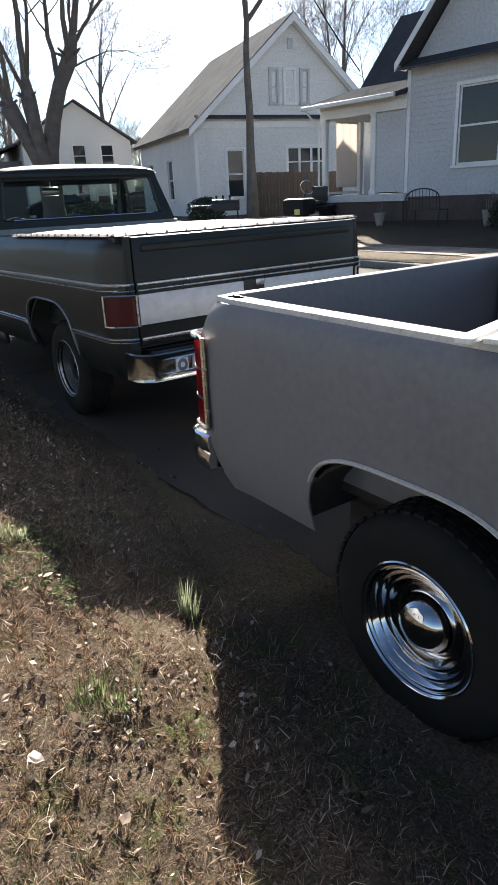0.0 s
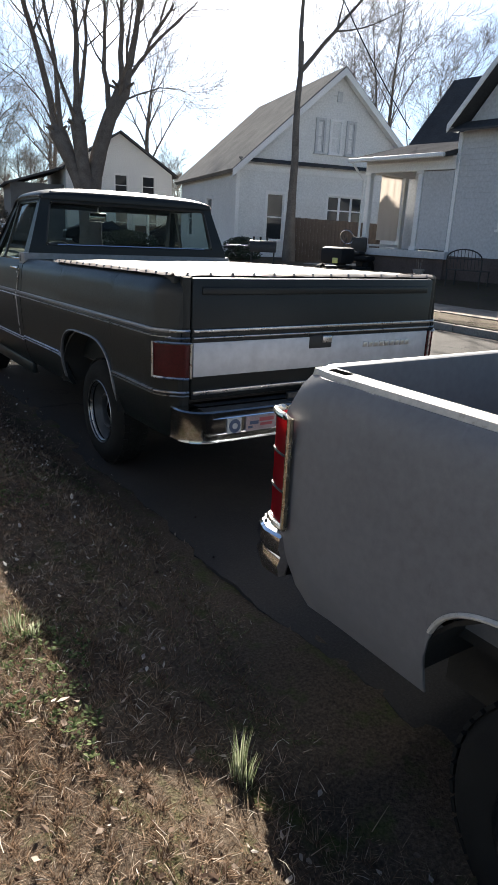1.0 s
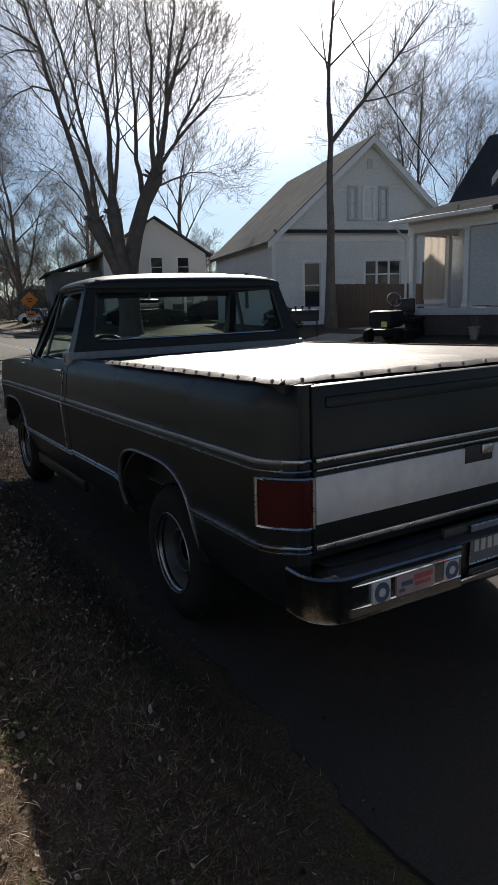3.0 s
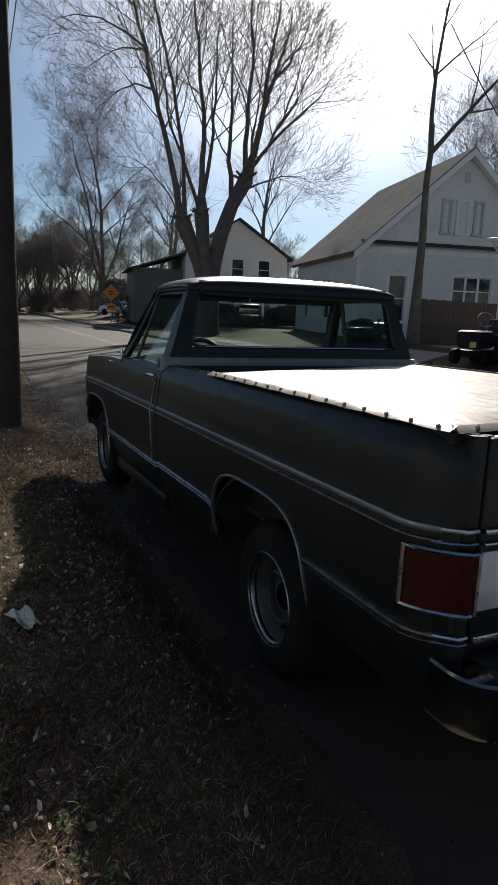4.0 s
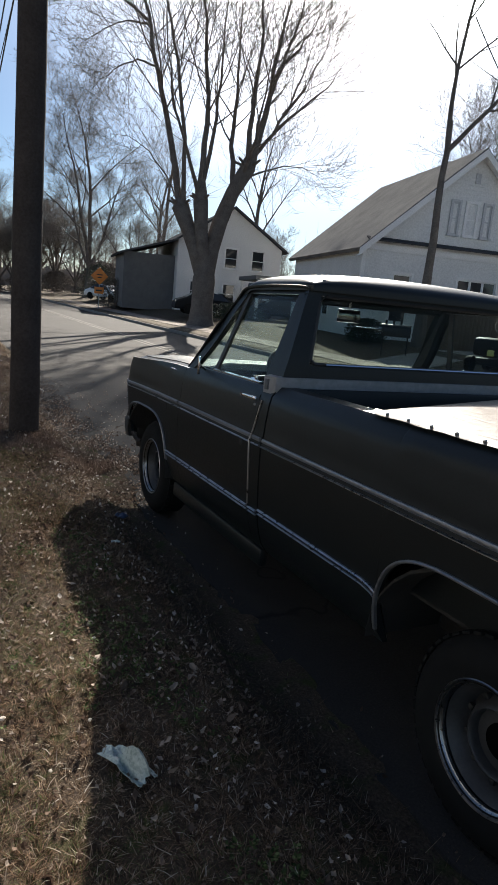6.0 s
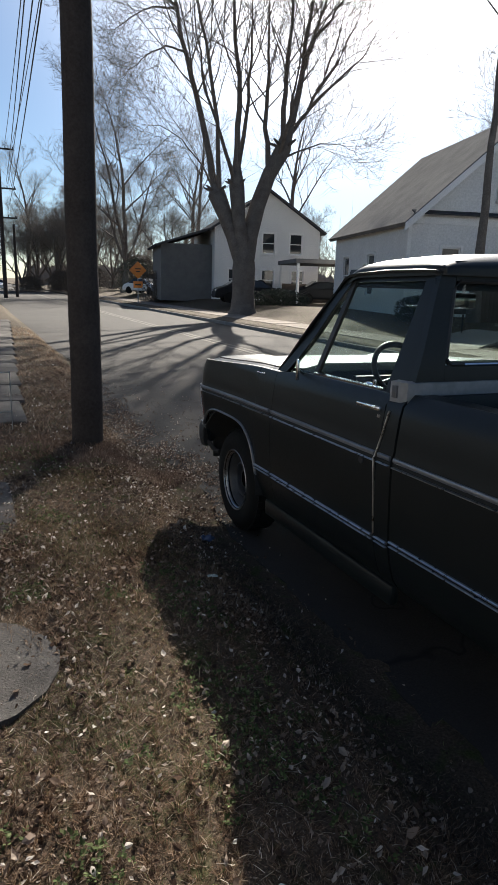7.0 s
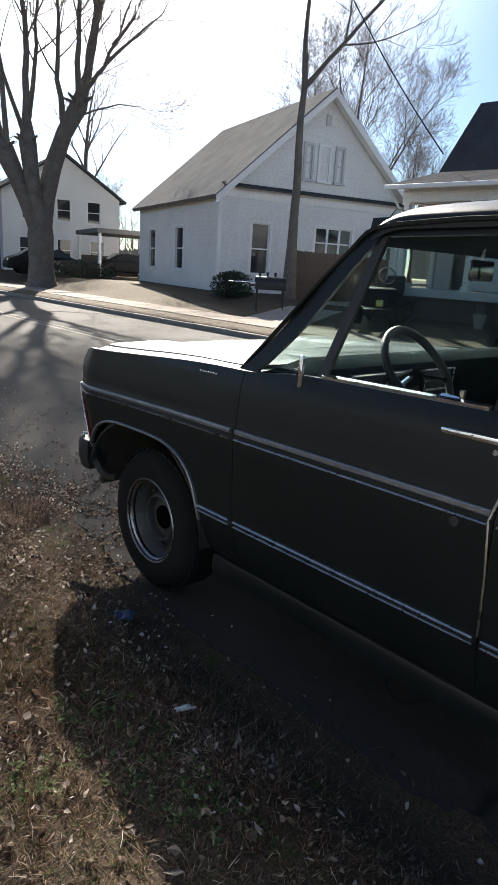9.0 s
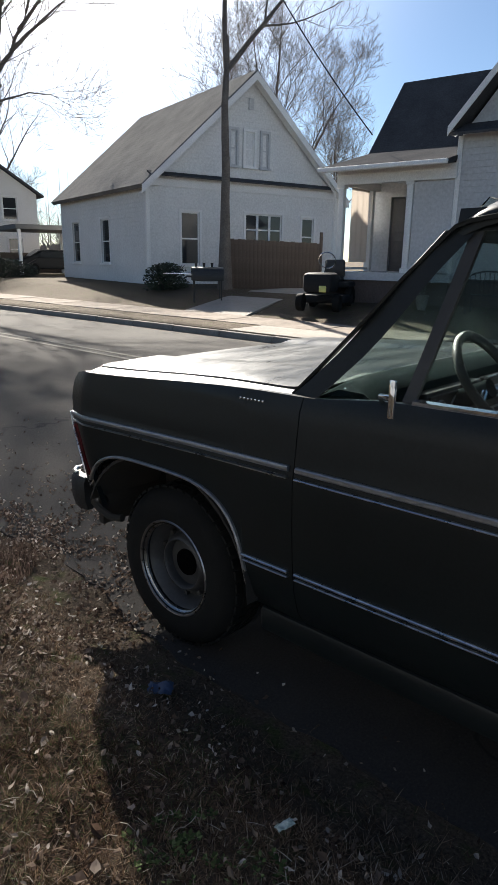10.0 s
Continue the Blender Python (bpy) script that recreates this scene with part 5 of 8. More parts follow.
def grey_truck():
    """Backed up to the dark truck: in its own frame y runs forwards from the tail."""
    T = thing("pickup_truck", "grey primered pickup truck with an open empty bed and chrome wheels", "pickup truck", Matrix.Translation((-0.285, -1.31, -0.05)) @ Matrix.Rotation(math.pi, 4, "Z"))
    gx = lambda z: lerp_table(GREY_SIDE, z)
    low = lambda y: 0.44 + 0.02 * step01(0.0, 0.3, y)
    tail = lambda y: 0.028 * (1 - min(1, y / 0.10)) ** 2
    arch = (1.055, 0.40, 0.785, 0.46)
    for s in (-1, 1):
        # tail edge leans forwards towards the top and the sill
        P = []
        for y in columns(0.0, 2.45, arch[:2]):
            lo = low(y)
            if abs(y - arch[0]) < arch[1]:
                lo = max(lo, arch_z(y, arch[0], arch[1], arch[2], lo))
            row = []
            for j in range(21):
                z = lo + (1.165 - lo) * j / 20
                lean = (0.10 * step01(0.70, 0.42, z) if z < 0.70 else 0.0) + 0.078 * min(1.0, max(0.0, (z - 1.0) / 0.165))
                lean *= 1 - step01(0.0, 0.5, y)
                row.append((s * (gx(z - 0.055) - tail(y)), y + lean, z))
            P.append(row)
        part("bed_side", shell(P, (-s * 0.006, 0, 0)), "paint_grey", T)
        rows = []
        for i in range(41):
            a = -math.pi / 2 + math.pi * i / 40
            u = abs(math.sin(a))
            z = 0.46 + (0.785 - 0.46) * ((1 - u ** 3.6) ** (1 / 3.6) if u < 1 else 0)
            y = 1.055 + 0.40 * math.sin(a)
            n = Vector((0, math.sin(a) * 0.8, math.cos(a))).normalized()
            if z > 0.64:
                rows.append(((s * gx(z - 0.055), y, z), (s, 0, 0), n))
        part("arch_lip", sweep(rows, [(-0.006, -0.002), (0.004, -0.003), (0.010, 0.001), (0.010, 0.006), (0.003, 0.011), (-0.004, 0.010)]), "paint_sunlit", T)
        arc = [(1.075 + 0.46 * math.cos(math.pi * i / 14), 0.49 + 0.32 * math.sin(math.pi * i / 14)) for i in range(15)]
        part("wheel_house", shell([[(s * 0.965, y, z), (s * 0.60, y, z)] for y, z in arc], (0, 0, 0.015)), "underbody", T)
        # added dark panel, carried low to hide lit ground in the well
        part("well_dark_panel", boxes((min(s * 0.58, s * 0.60), max(s * 0.58, s * 0.60), 0.46, 1.72, 0.24, 0.84)), "underbody", T)
        # rail with a stake pocket
        out = lambda y: 0.938 - 0.024 * (1 - step01(0.0, 0.2, y))
        P = [[(s * out(y), y, 1.163), (s * (out(y) - 0.006), y, 1.181), (s * (out(y) - 0.065), y, 1.183), (s * (out(y) - 0.075), y, 1.168)] for y in [0.080 + 2.37 * i / 24 for i in range(25)]]
        R = part("bed_rail", shell(P, (0, 0, -0.02)), "paint_sunlit", T, "grey top rail coloured pale for the sun it catches")
        P = [[(s * x, 0.003 + 0.078 * min(1.0, max(0.0, (z - 1.0) / 0.165)), z) for x in (0.80, 0.86, gx(z - 0.055) - 0.030)] for z in [0.52 + 0.645 * i / 18 for i in range(19)]]
        part("tail_post", shell(P, (0, 0.02, 0)), "paint_grey", T)
        for y in (0.13, 1.28):
            # flat black block stands in for the shaded pocket hole
            part("pocket_shade_block", boxes((s * (out(y) - 0.038) - 0.014, s * (out(y) - 0.038) + 0.014, y, y + 0.075, 1.175, 1.1845)), "hole_shade", R)
        part("bed_inner_wall", boxes((min(s * 0.80, s * 0.82), max(s * 0.80, s * 0.82), 0.10, 2.45, 0.60, 1.16)), "paint_grey", T)
        # tall three-part tail lamp
        zs = [0.70 + 0.33 * i / 12 for i in range(13)]
        face = lambda z: [(s * (0.995 - tail(y)), y) for y in (0.112, 0.085, 0.055, 0.03, 0.012, 0.0)] + [(s * 0.935, -0.010), (s * 0.90, -0.012)]
        P = [[(x + s * 0.010, y - 0.012, z) for x, y in face(z)] for z in zs]
        L = part("tail_lamp", shell(P, (-s * 0.008, 0.001, 0)), "lens_red_lit", T, "tall red tail lamp in a chrome surround")
        f = face(0)
        loop = [(x + s * 0.012, y - 0.014, 0.69) for x, y in f] + [(x + s * 0.012, y - 0.014, 1.04) for x, y in f[::-1]] + [(f[0][0] + s * 0.012, f[0][1] - 0.014, 0.69)]
        part("bezel", tube(bmesh.new(), loop, 0.011, 8), "chrome_old", L, "yellowed chrome lamp surround")
        for z in (0.805, 0.92):
            part("lens_bar", tube(bmesh.new(), [(x + s * 0.011, y - 0.013, z) for x, y in f[:-1]], 0.004, 6), "black", L)
    part("tailgate", boxes((-0.84, 0.84, 0.03, 0.08, 0.56, 1.178), bevel=0.012), "paint_grey", T)
    part("bed_floor", boxes((-0.81, 0.81, 0.03, 2.45, 0.56, 0.60)), "underbody", T)
    part("bed_front", boxes((-0.90, 0.90, 2.43, 2.47, 0.56, 1.18), bevel=0.01), "paint_grey", T)
    # step bumper with rounded tread ends
    pts = [((x, y, 0.57), (o, p, 0), (0, 0, 1)) for x, y, o, p in ((-0.985, 0.06, -1, 0), (-0.99, -0.02, -1, 0), (-0.965, -0.085, -0.8, -0.6), (-0.90, -0.125, -0.35, -0.95), (-0.80, -0.135, 0, -1), (0.80, -0.135, 0, -1), (0.90, -0.125, 0.35, -0.95), (0.965, -0.085, 0.8, -0.6), (0.99, -0.02, 1, 0), (0.985, 0.06, 1, 0))]
    B = part("rear_bumper", sweep(pts, [(-0.12, -0.075), (0.0, -0.07), (0.008, -0.03), (-0.004, 0.0), (0.008, 0.03), (0.004, 0.066), (-0.006, 0.074), (-0.12, 0.07)]), "chrome", T, "chrome step bumper")
    for s in (-1, 1):
        bm = bmesh.new()
        for i in range(5):
            tube(bm, [(s * (0.96 - 0.03 * i), -0.06 + 0.0 * i, 0.645), (s * (0.93 - 0.03 * i), -0.10, 0.645)], 0.006, 5)
        part("step_tread", bm, "black", B)
    cab_and_front(T, "paint_grey", "chrome_dull", "smooth", 0.345, 0.0)
    for s in (-1, 1):
        wheel(T, wheel_pose(s * 0.885, 1.115, 0.345, s), "smooth", s)
    part("rear_axle", tube(bmesh.new(), [(-0.8, 1.115, 0.345), (0.8, 1.115, 0.345)], 0.06, 8), "underbody", T)
    # unseen parts added under the bed to block sun on the ground
    spare = lathe([(0.10, 0.07), (0.18, 0.08), (0.22, 0.10), (0.32, 0.08), (0.34, 0.0), (0.32, -0.08), (0.22, -0.10), (0.10, -0.07), (0.10, 0.07)], 40)
    part("sun_block_tyre", moved(spare, Matrix.Translation((0, 0.55, 0.40)) @ Matrix.Rotation(radians(90), 4, "Y")), "rubber", T)
    part("sun_block_beam", boxes((-0.80, 0.80, 0.06, 0.16, 0.36, 0.56), bevel=0.01), "underbody", T)
    part("sun_block_bar", boxes((-0.30, 0.30, -0.06, 0.06, 0.40, 0.50), bevel=0.01), "underbody", T)
    # white slats lying across the bed rail
    S = thing("wooden_slats", "white painted wooden slats lying across the bed rail", "wood")
    for i in range(3):
        m = Matrix.Translation((-1.255 + 0.035 * i, -2.515 - 0.052 * i, 1.1345)) @ Matrix.Rotation(radians(12 - 3 * i), 4, "Z")
        bm = bmesh.new()
        box(bm, -0.02, 0.75, -0.022, 0.022, 0.0, 0.014, bevel=0.003, m=m)
        part("slat", bm, "white_wood", S)


grey_truck()


# ---- houses ----
def wall_panel(w, h, thick, holes, x0=0.0, z0=0.0):
    """A wall in the x-z plane (outer face y = 0, inner y = thick) with openings cut through."""
    xs = sorted({x0, x0 + w} | {v for a, b, c, d in holes for v in (a, b)})
    zs = sorted({z0, z0 + h} | {v for a, b, c, d in holes for v in (c, d)})
    solid = lambda i, j: 0 <= i < len(xs) - 1 and 0 <= j < len(zs) - 1 and not any(a <= (xs[i] + xs[i + 1]) / 2 <= b and c <= (zs[j] + zs[j + 1]) / 2 <= d for a, b, c, d in holes)
    bm = bmesh.new()
    q = lambda *ps: bm.faces.new([bm.verts.new(p) for p in ps])
    for i in range(len(xs) - 1):
        for j in range(len(zs) - 1):
            if not solid(i, j):
                continue
            a, b, c, d = xs[i], xs[i + 1], zs[j], zs[j + 1]
            q((a, 0, c), (b, 0, c), (b, 0, d), (a, 0, d))
            q((a, thick, c), (a, thick, d), (b, thick, d), (b, thick, c))
            if not solid(i - 1, j):
                q((a, 0, c), (a, 0, d), (a, thick, d), (a, thick, c))
            if not solid(i + 1, j):
                q((b, 0, c), (b, thick, c), (b, thick, d), (b, 0, d))
            if not solid(i, j - 1):
                q((a, 0, c), (a, thick, c), (b, thick, c), (b, 0, c))
            if not solid(i, j + 1):
                q((a, 0, d), (b, 0, d), (b, thick, d), (a, thick, d))
    bmesh.ops.remove_doubles(bm, verts=bm.verts, dist=1e-4)
    return bm


def window(H, m, a, b, c, d, lights=1, mid=True, trim="trim_white"):
    """A sash window in an opening a..b, c..d of a wall whose frame is m."""
    bm = bmesh.new()
    t = 0.09
    for r in ((a - t, a, -0.03, 0.03, c, d), (b, b + t, -0.03, 0.03, c, d), (a - t, b + t, -0.035, 0.03, d, d + t)):
        box(bm, *r)
    W = part("window", moved(bm, m), trim, H, smooth=0)
    part("sill", moved(boxes((a - t - 0.03, b + t + 0.03, -0.08, 0.06, c - 0.07, c)), m), trim, W, smooth=0)
    for i in range(lights):
        x0, x1 = a + (b - a) * i / lights, a + (b - a) * (i + 1) / lights
        rows = [(x0, x0 + 0.05, 0.03, 0.08, c, d), (x1 - 0.05, x1, 0.03, 0.08, c, d), (x0 + 0.05, x1 - 0.05, 0.03, 0.08, c, c + 0.06), (x0 + 0.05, x1 - 0.05, 0.03, 0.08, d - 0.05, d)]
        if mid:
            rows.append((x0 + 0.05, x1 - 0.05, 0.03, 0.08, (c + d) / 2 - 0.025, (c + d) / 2 + 0.025))
        part("sash", moved(boxes(*rows), m), trim, W, smooth=0)
        part("pane", moved(boxes((x0 + 0.05, x1 - 0.05, 0.055, 0.065, c + 0.06, d - 0.05)), m), "glass_dark", W, smooth=0)


def clapboards(H, m, w, z0, z1, holes, x0=0.0, pitch=0.16, gable=None, mat="siding"):
    """Lapped boards on a wall face, cut round the openings; gable: (peak x, peak z, slope) trims them under a roof."""
    bm = bmesh.new()
    z = z0
    while z < z1 - 0.02:
        a, b = x0, x0 + w
        if gable:
            px, pz, sl = gable
            half = (pz - z - pitch) / sl
            a, b = max(a, px - half), min(b, px + half)
        cuts = sorted((h0, h1) for h0, h1, c, d in holes if c - 0.1 < z + pitch / 2 < d + 0.1)
        s = a
        for h0, h1 in cuts + [(b, b)]:
            if h0 - 0.09 - s > 0.05 and s < b:
                e = min(b, h0 - 0.09 if h0 < b else b)
                v = [bm.verts.new(p) for p in ((s, -0.022, z), (e, -0.022, z), (e, -0.006, z + pitch), (s, -0.006, z + pitch), (s, 0.0, z), (e, 0.0, z))]
                bm.faces.new((v[0], v[1], v[2], v[3]))
                bm.faces.new((v[0], v[4], v[5], v[1]))
            s = max(s, h1 + 0.09)
        z += pitch
    return part("cladding", moved(bm, m), mat, H, smooth=0)


def slab_roof(H, pts, thick=0.16, mat="shingle", name="roof"):
    """A roof plane through four corners, with courses of shingles as small steps."""
    a, b, c, d = [Vector(p) for p in pts]          # eave left, eave right, ridge right, ridge left
    n = (b - a).cross(d - a).normalized()
    if n.z < 0:
        n = -n
    rows = max(6, int((d - a).length / 0.22))
    P = []
    for i in range(rows):
        for q, up in ((i / rows, 0.0030), ((i + 0.98) / rows, 0.0015)):
            P.append([a.lerp(d, q) + n * up, a.lerp(d, q).lerp(b.lerp(c, q), 0.5) + n * up, b.lerp(c, q) + n * up])
    return part(name, shell(P, -n * thick), mat, H, smooth=0)


def gable_house():
    H = thing("house", "white clapboard gabled house with dark band and shingle roof", "house", Matrix.Translation((14.04, 23.29, 0.345)) @ Matrix.Rotation(radians(-14), 4, "Z") @ Matrix.Diagonal((1.1, 1.1, 1.1, 1)))
    w, dep, eave, peak = 8.5, 9.5, 3.85, 7.60
    sl = (peak - eave) / (w / 2)
    I = Matrix.Identity(4)
    lower = [(1.30, 2.05, 0.90, 2.75), (4.05, 5.75, 1.65, 2.80), (6.75, 7.35, 1.3, 2.75)]
    part("wall", wall_panel(w, eave, 0.2, lower), "siding", H, smooth=0)
    clapboards(H, I, w, 0.15, eave - 0.1, lower)
    upper = [(3.35, 3.62, 4.45, 5.65), (3.98, 4.38, 4.45, 5.65), (4.74, 5.01, 4.45, 5.65)]
    bm = bmesh.new()
    vs = [bm.verts.new(p) for p in ((0, 0.02, eave), (w, 0.02, eave), (w / 2, 0.02, peak), (0, 0.22, eave), (w, 0.22, eave), (w / 2, 0.22, peak))]
    for f in ((0, 1, 2), (5, 4, 3), (0, 3, 4, 1), (1, 4, 5, 2), (2, 5, 3, 0)):
        bm.faces.new([vs[i] for i in f])
    part("gable_wall", bm, "siding", H, smooth=0)
    clapboards(H, Matrix.Translation((0, 0.02, 0)), w, eave + 0.22, peak - 0.2, upper, gable=(w / 2, peak, sl))
    for a, b, c, d in lower:
        window(H, I, a, b, c, d, lights=3 if b - a > 1.2 else 1)
    for a, b, c, d in upper:
        window(H, Matrix.Translation((0, -0.03, 0)), a, b, c, d, trim="trim_white" if b - a > 0.3 else "siding_grey")
    # pent band between the storeys
    P = [[(0.02, -0.30, eave + 0.05), (w - 0.02, -0.30, eave + 0.05)], [(0.02, 0.0, eave + 0.18), (w - 0.02, 0.0, eave + 0.18)]]
    part("pent_roof", shell(P, (0, 0, -0.05)), "shingle", H, smooth=0)
    part("band_board", boxes((-0.05, w + 0.05, -0.06, 0.0, eave - 0.30, eave - 0.06)), "trim_white", H, smooth=0)
    for x in (0, w):
        part("corner_board", boxes((x - 0.07, x + 0.07, -0.04, 0.05, 0, eave - 0.06)), "trim_white", H, smooth=0)
    part("gable_vent", boxes((w / 2 - 0.11, w / 2 + 0.11, -0.03, 0.02, 6.40, 6.78)), "siding_grey", H, smooth=0)
    left = [(1.5, 2.4, 0.9, 2.6), (5.0, 5.9, 0.9, 2.6)]
    mL = Matrix.Translation((0, dep, 0)) @ Matrix.Rotation(radians(-90), 4, "Z")
    part("wall", moved(wall_panel(dep - 0.2, eave, 0.2, left), mL), "siding", H, smooth=0)
    clapboards(H, mL, dep, 0.15, eave - 0.1, left)
    for a, b, c, d in left:
        window(H, mL, a, b, c, d)
    for r in ((w - 0.2, w, 0.2, dep, 0, eave), (0.2, w - 0.2, dep - 0.2, dep, 0, eave)):
        part("wall", boxes(r), "siding", H, smooth=0)
    over = 0.35
    for s in (0, 1):
        e = -over if s == 0 else w + over
        ze = eave - over * sl
        slab_roof(H, ((e, -0.35, ze), (e, dep + 0.3, ze), (w / 2, dep + 0.3, peak + 0.05), (w / 2, -0.35, peak + 0.05)), mat="shingle_glare")
        rows = [((e + (w / 2 - e) * q, -0.37, ze + (peak + 0.03 - ze) * q), (0, -1, 0), (0, 0, 1)) for q in (0, 0.5, 1)]
        part("rake_board", sweep(rows, [(0, -0.31), (0.03, -0.31), (0.03, -0.04), (0, -0.04)]), "trim_white", H, smooth=0)
        P = [[(e, y, ze - 0.30), (w / 2, y, peak - 0.25)] for y in (-0.338, -0.06)]
        part("soffit", shell(P, (0, 0, 0.012)), "trim_white", H, smooth=0)
    part("foundation", boxes((-0.02, w + 0.02, -0.03, dep, -0.5, 0.14)), "brick_dark", H, smooth=0)


def porch_house():
    """Local frame: x away from the street, y along it, origin at the porch's far front corner."""
    H = thing("house", "grey-white house with a deep porch and a dark hipped shingle roof", "house", Matrix.Translation((12.45, 13.35, 0)) @ Matrix.Rotation(radians(6), 4, "Z"))
    fl, top = 1.30, 3.72
    # porch: y from -3.2 to 0, x from 0 to 2.2
    part("porch_floor", boxes((-0.1, 2.3, -3.3, 0.15, fl - 0.20, fl)), "siding_grey", H, smooth=0)
    sk = part("porch_base", boxes((0.0, 2.3, -3.2, 0.05, 0.2, fl - 0.21)), "brick_dark", H, smooth=0)
    mF = Matrix.Rotation(radians(-90), 4, "Z")
    for y in (-0.12, -2.05):
        P = part("porch_post", boxes((0.04, 0.20, y - 0.08, y + 0.08, fl + 0.12, top - 0.30), bevel=0.012), "trim_white", H)
        part("post_base", boxes((0.01, 0.23, y - 0.11, y + 0.11, fl, fl + 0.12), bevel=0.01), "trim_white", P)
        part("post_cap", boxes((0.01, 0.23, y - 0.11, y + 0.11, top - 0.30, top - 0.22), bevel=0.01), "trim_white", P)
    part("porch_beam", boxes((0.02, 0.22, -3.2, 0.0, top - 0.22, top + 0.12)), "trim_white", H, smooth=0)
    part("porch_end_beam", boxes((0.22, 2.2, -0.2, -0.02, top - 0.22, top)), "trim_white", H, smooth=0)
    part("end_post", boxes((1.74, 1.90, -0.2, -0.02, fl, top - 0.22), bevel=0.01), "trim_white", H)
    part("porch_rail", boxes((0.22, 1.74, -0.14, -0.08, fl + 0.05, fl + 0.12)), "trim_white", H, smooth=0)
    part("porch_ceiling", boxes((0.0, 2.3, -3.2, 0.0, top, top + 0.04)), "trim_white", H, smooth=0)
    # fabric shade closing the porch end
    P = [[(0.66 + 1.05 * i / 14, -0.11 + 0.012 * math.sin(i * 1.4), z) for i in range(15)] for z in (fl + 0.25, 2.3, top - 0.2)]
    part("shade", shell(P, (0, 0.003, 0)), "fabric", H, "thin tan fabric shade glowing in the sun")
    # recessed wall behind the porch with door and window
    mW = Matrix.Translation((2.2, 0.0, 0)) @ Matrix.Rotation(radians(-90), 4, "Z")
    holes = [(0.55, 1.45, fl, fl + 2.05), (1.95, 2.75, fl + 0.6, fl + 2.0)]
    part("wall", moved(wall_panel(3.2, top - fl, 0.2, holes, 0, fl), mW), "siding_grey", H, smooth=0)
    d = part("front_door", moved(boxes((0.57, 1.43, 0.06, 0.11, fl, fl + 2.03), bevel=0.008), mW), "trim_dark", H)
    part("door_panel", moved(boxes((0.70, 1.30, 0.045, 0.06, fl + 0.2, fl + 0.85), (0.70, 1.30, 0.045, 0.06, fl + 1.1, fl + 1.85), bevel=0.006), mW), "trim_dark", d)
    window(H, mW, 1.95, 2.75, fl + 0.6, fl + 2.0)
    # grey screen panel in the porch front beside the wing
    part("porch_screen", boxes((0.08, 0.11, -3.15, -2.15, fl + 0.05, top - 0.25)), "siding_grey", H, "flat grey porch screen", smooth=0)
    # wing with a window, standing forward
    mG = Matrix.Translation((0.15, -3.2, 0)) @ Matrix.Rotation(radians(-90), 4, "Z")
    hole = [(1.55, 2.75, fl + 0.65, fl + 2.55)]
    part("wing_wall", moved(wall_panel(5.2, top + 0.5, 0.2, hole, 0, 0.2), mG), "siding_grey", H, smooth=0)
    clapboards(H, mG, 5.2, fl - 0.1, top + 0.7, hole, mat="siding_grey", pitch=0.14)
    window(H, mG, 1.55, 2.75, fl + 0.65, fl + 2.55)
    part("wing_side", boxes((0.35, 2.4, -3.4, -3.2, 0.2, top + 0.7)), "siding_grey", H, smooth=0)
    part("corner_board", boxes((0.10, 0.20, -3.26, -3.14, fl - 0.1, top + 0.7)), "trim_white", H, smooth=0)
    part("wing_base", boxes((0.10, 2.4, -8.4, -3.2, 0.2, fl - 0.1)), "brick_dark", H, smooth=0)
    # main body
    for r in ((2.4, 9.5, -0.2, 0.0, 0.2, top), (9.3, 9.5, -11.0, -0.2, 0.2, top), (2.4, 9.3, -11.0, -10.8, 0.2, top), (2.2, 2.4, -10.8, -8.4, 0.2, top), (0.35, 2.4, -8.4, -8.2, 0.2, top)):
        part("main_wall", boxes(r), "siding_grey", H, smooth=0)
    # roofs
    rx, rz = 4.45, 6.85
    slab_roof(H, ((-0.45, 0.28, top + 0.16), (-0.45, -3.16, top + 0.16), (2.35, -3.16, top + 0.86), (2.35, 0.28, top + 0.86)), 0.12)
    slab_roof(H, ((2.25, 0.35, top + 0.72), (2.25, -11.2, top + 0.72), (rx, -11.2, rz), (rx, 0.35, rz)), 0.12)
    slab_roof(H, ((9.9, -11.2, top - 0.3), (9.9, 0.35, top - 0.3), (rx, 0.35, rz), (rx, -11.2, rz)), 0.12)
    bm = bmesh.new()
    vs = [bm.verts.new(p) for p in ((2.2, 0.0, top), (9.5, 0.0, top), (rx, 0.0, rz - 0.12), (2.2, 0.0, top + 0.6), (2.2, -0.2, top), (9.5, -0.2, top), (rx, -0.2, rz - 0.12), (2.2, -0.2, top + 0.6))]
    bm.faces.new([vs[i] for i in (0, 1, 2, 3)])
    bm.faces.new([vs[i] for i in (7, 6, 5, 4)])
    for i in range(4):
        bm.faces.new([vs[i], vs[(i + 1) % 4], vs[4 + (i + 1) % 4], vs[4 + i]])
    part("end_gable", bm, "siding_grey", H, smooth=0)
    # wing gable: ridge across, at y = -5.8
    gz, gy = 7.85, -5.8
    bm = bmesh.new()
    vs = [bm.verts.new(p) for p in ((0.15, -3.2, top + 0.7), (0.15, -8.4, top + 0.7), (0.15, gy, gz - 0.15), (0.35, -3.2, top + 0.7), (0.35, -8.4, top + 0.7), (0.35, gy, gz - 0.15))]
    for f in ((0, 1, 2), (5, 4, 3), (0, 3, 4, 1), (1, 4, 5, 2), (2, 5, 3, 0)):
        bm.faces.new([vs[i] for i in f])
    part("wing_gable", bm, "siding_grey", H, smooth=0)
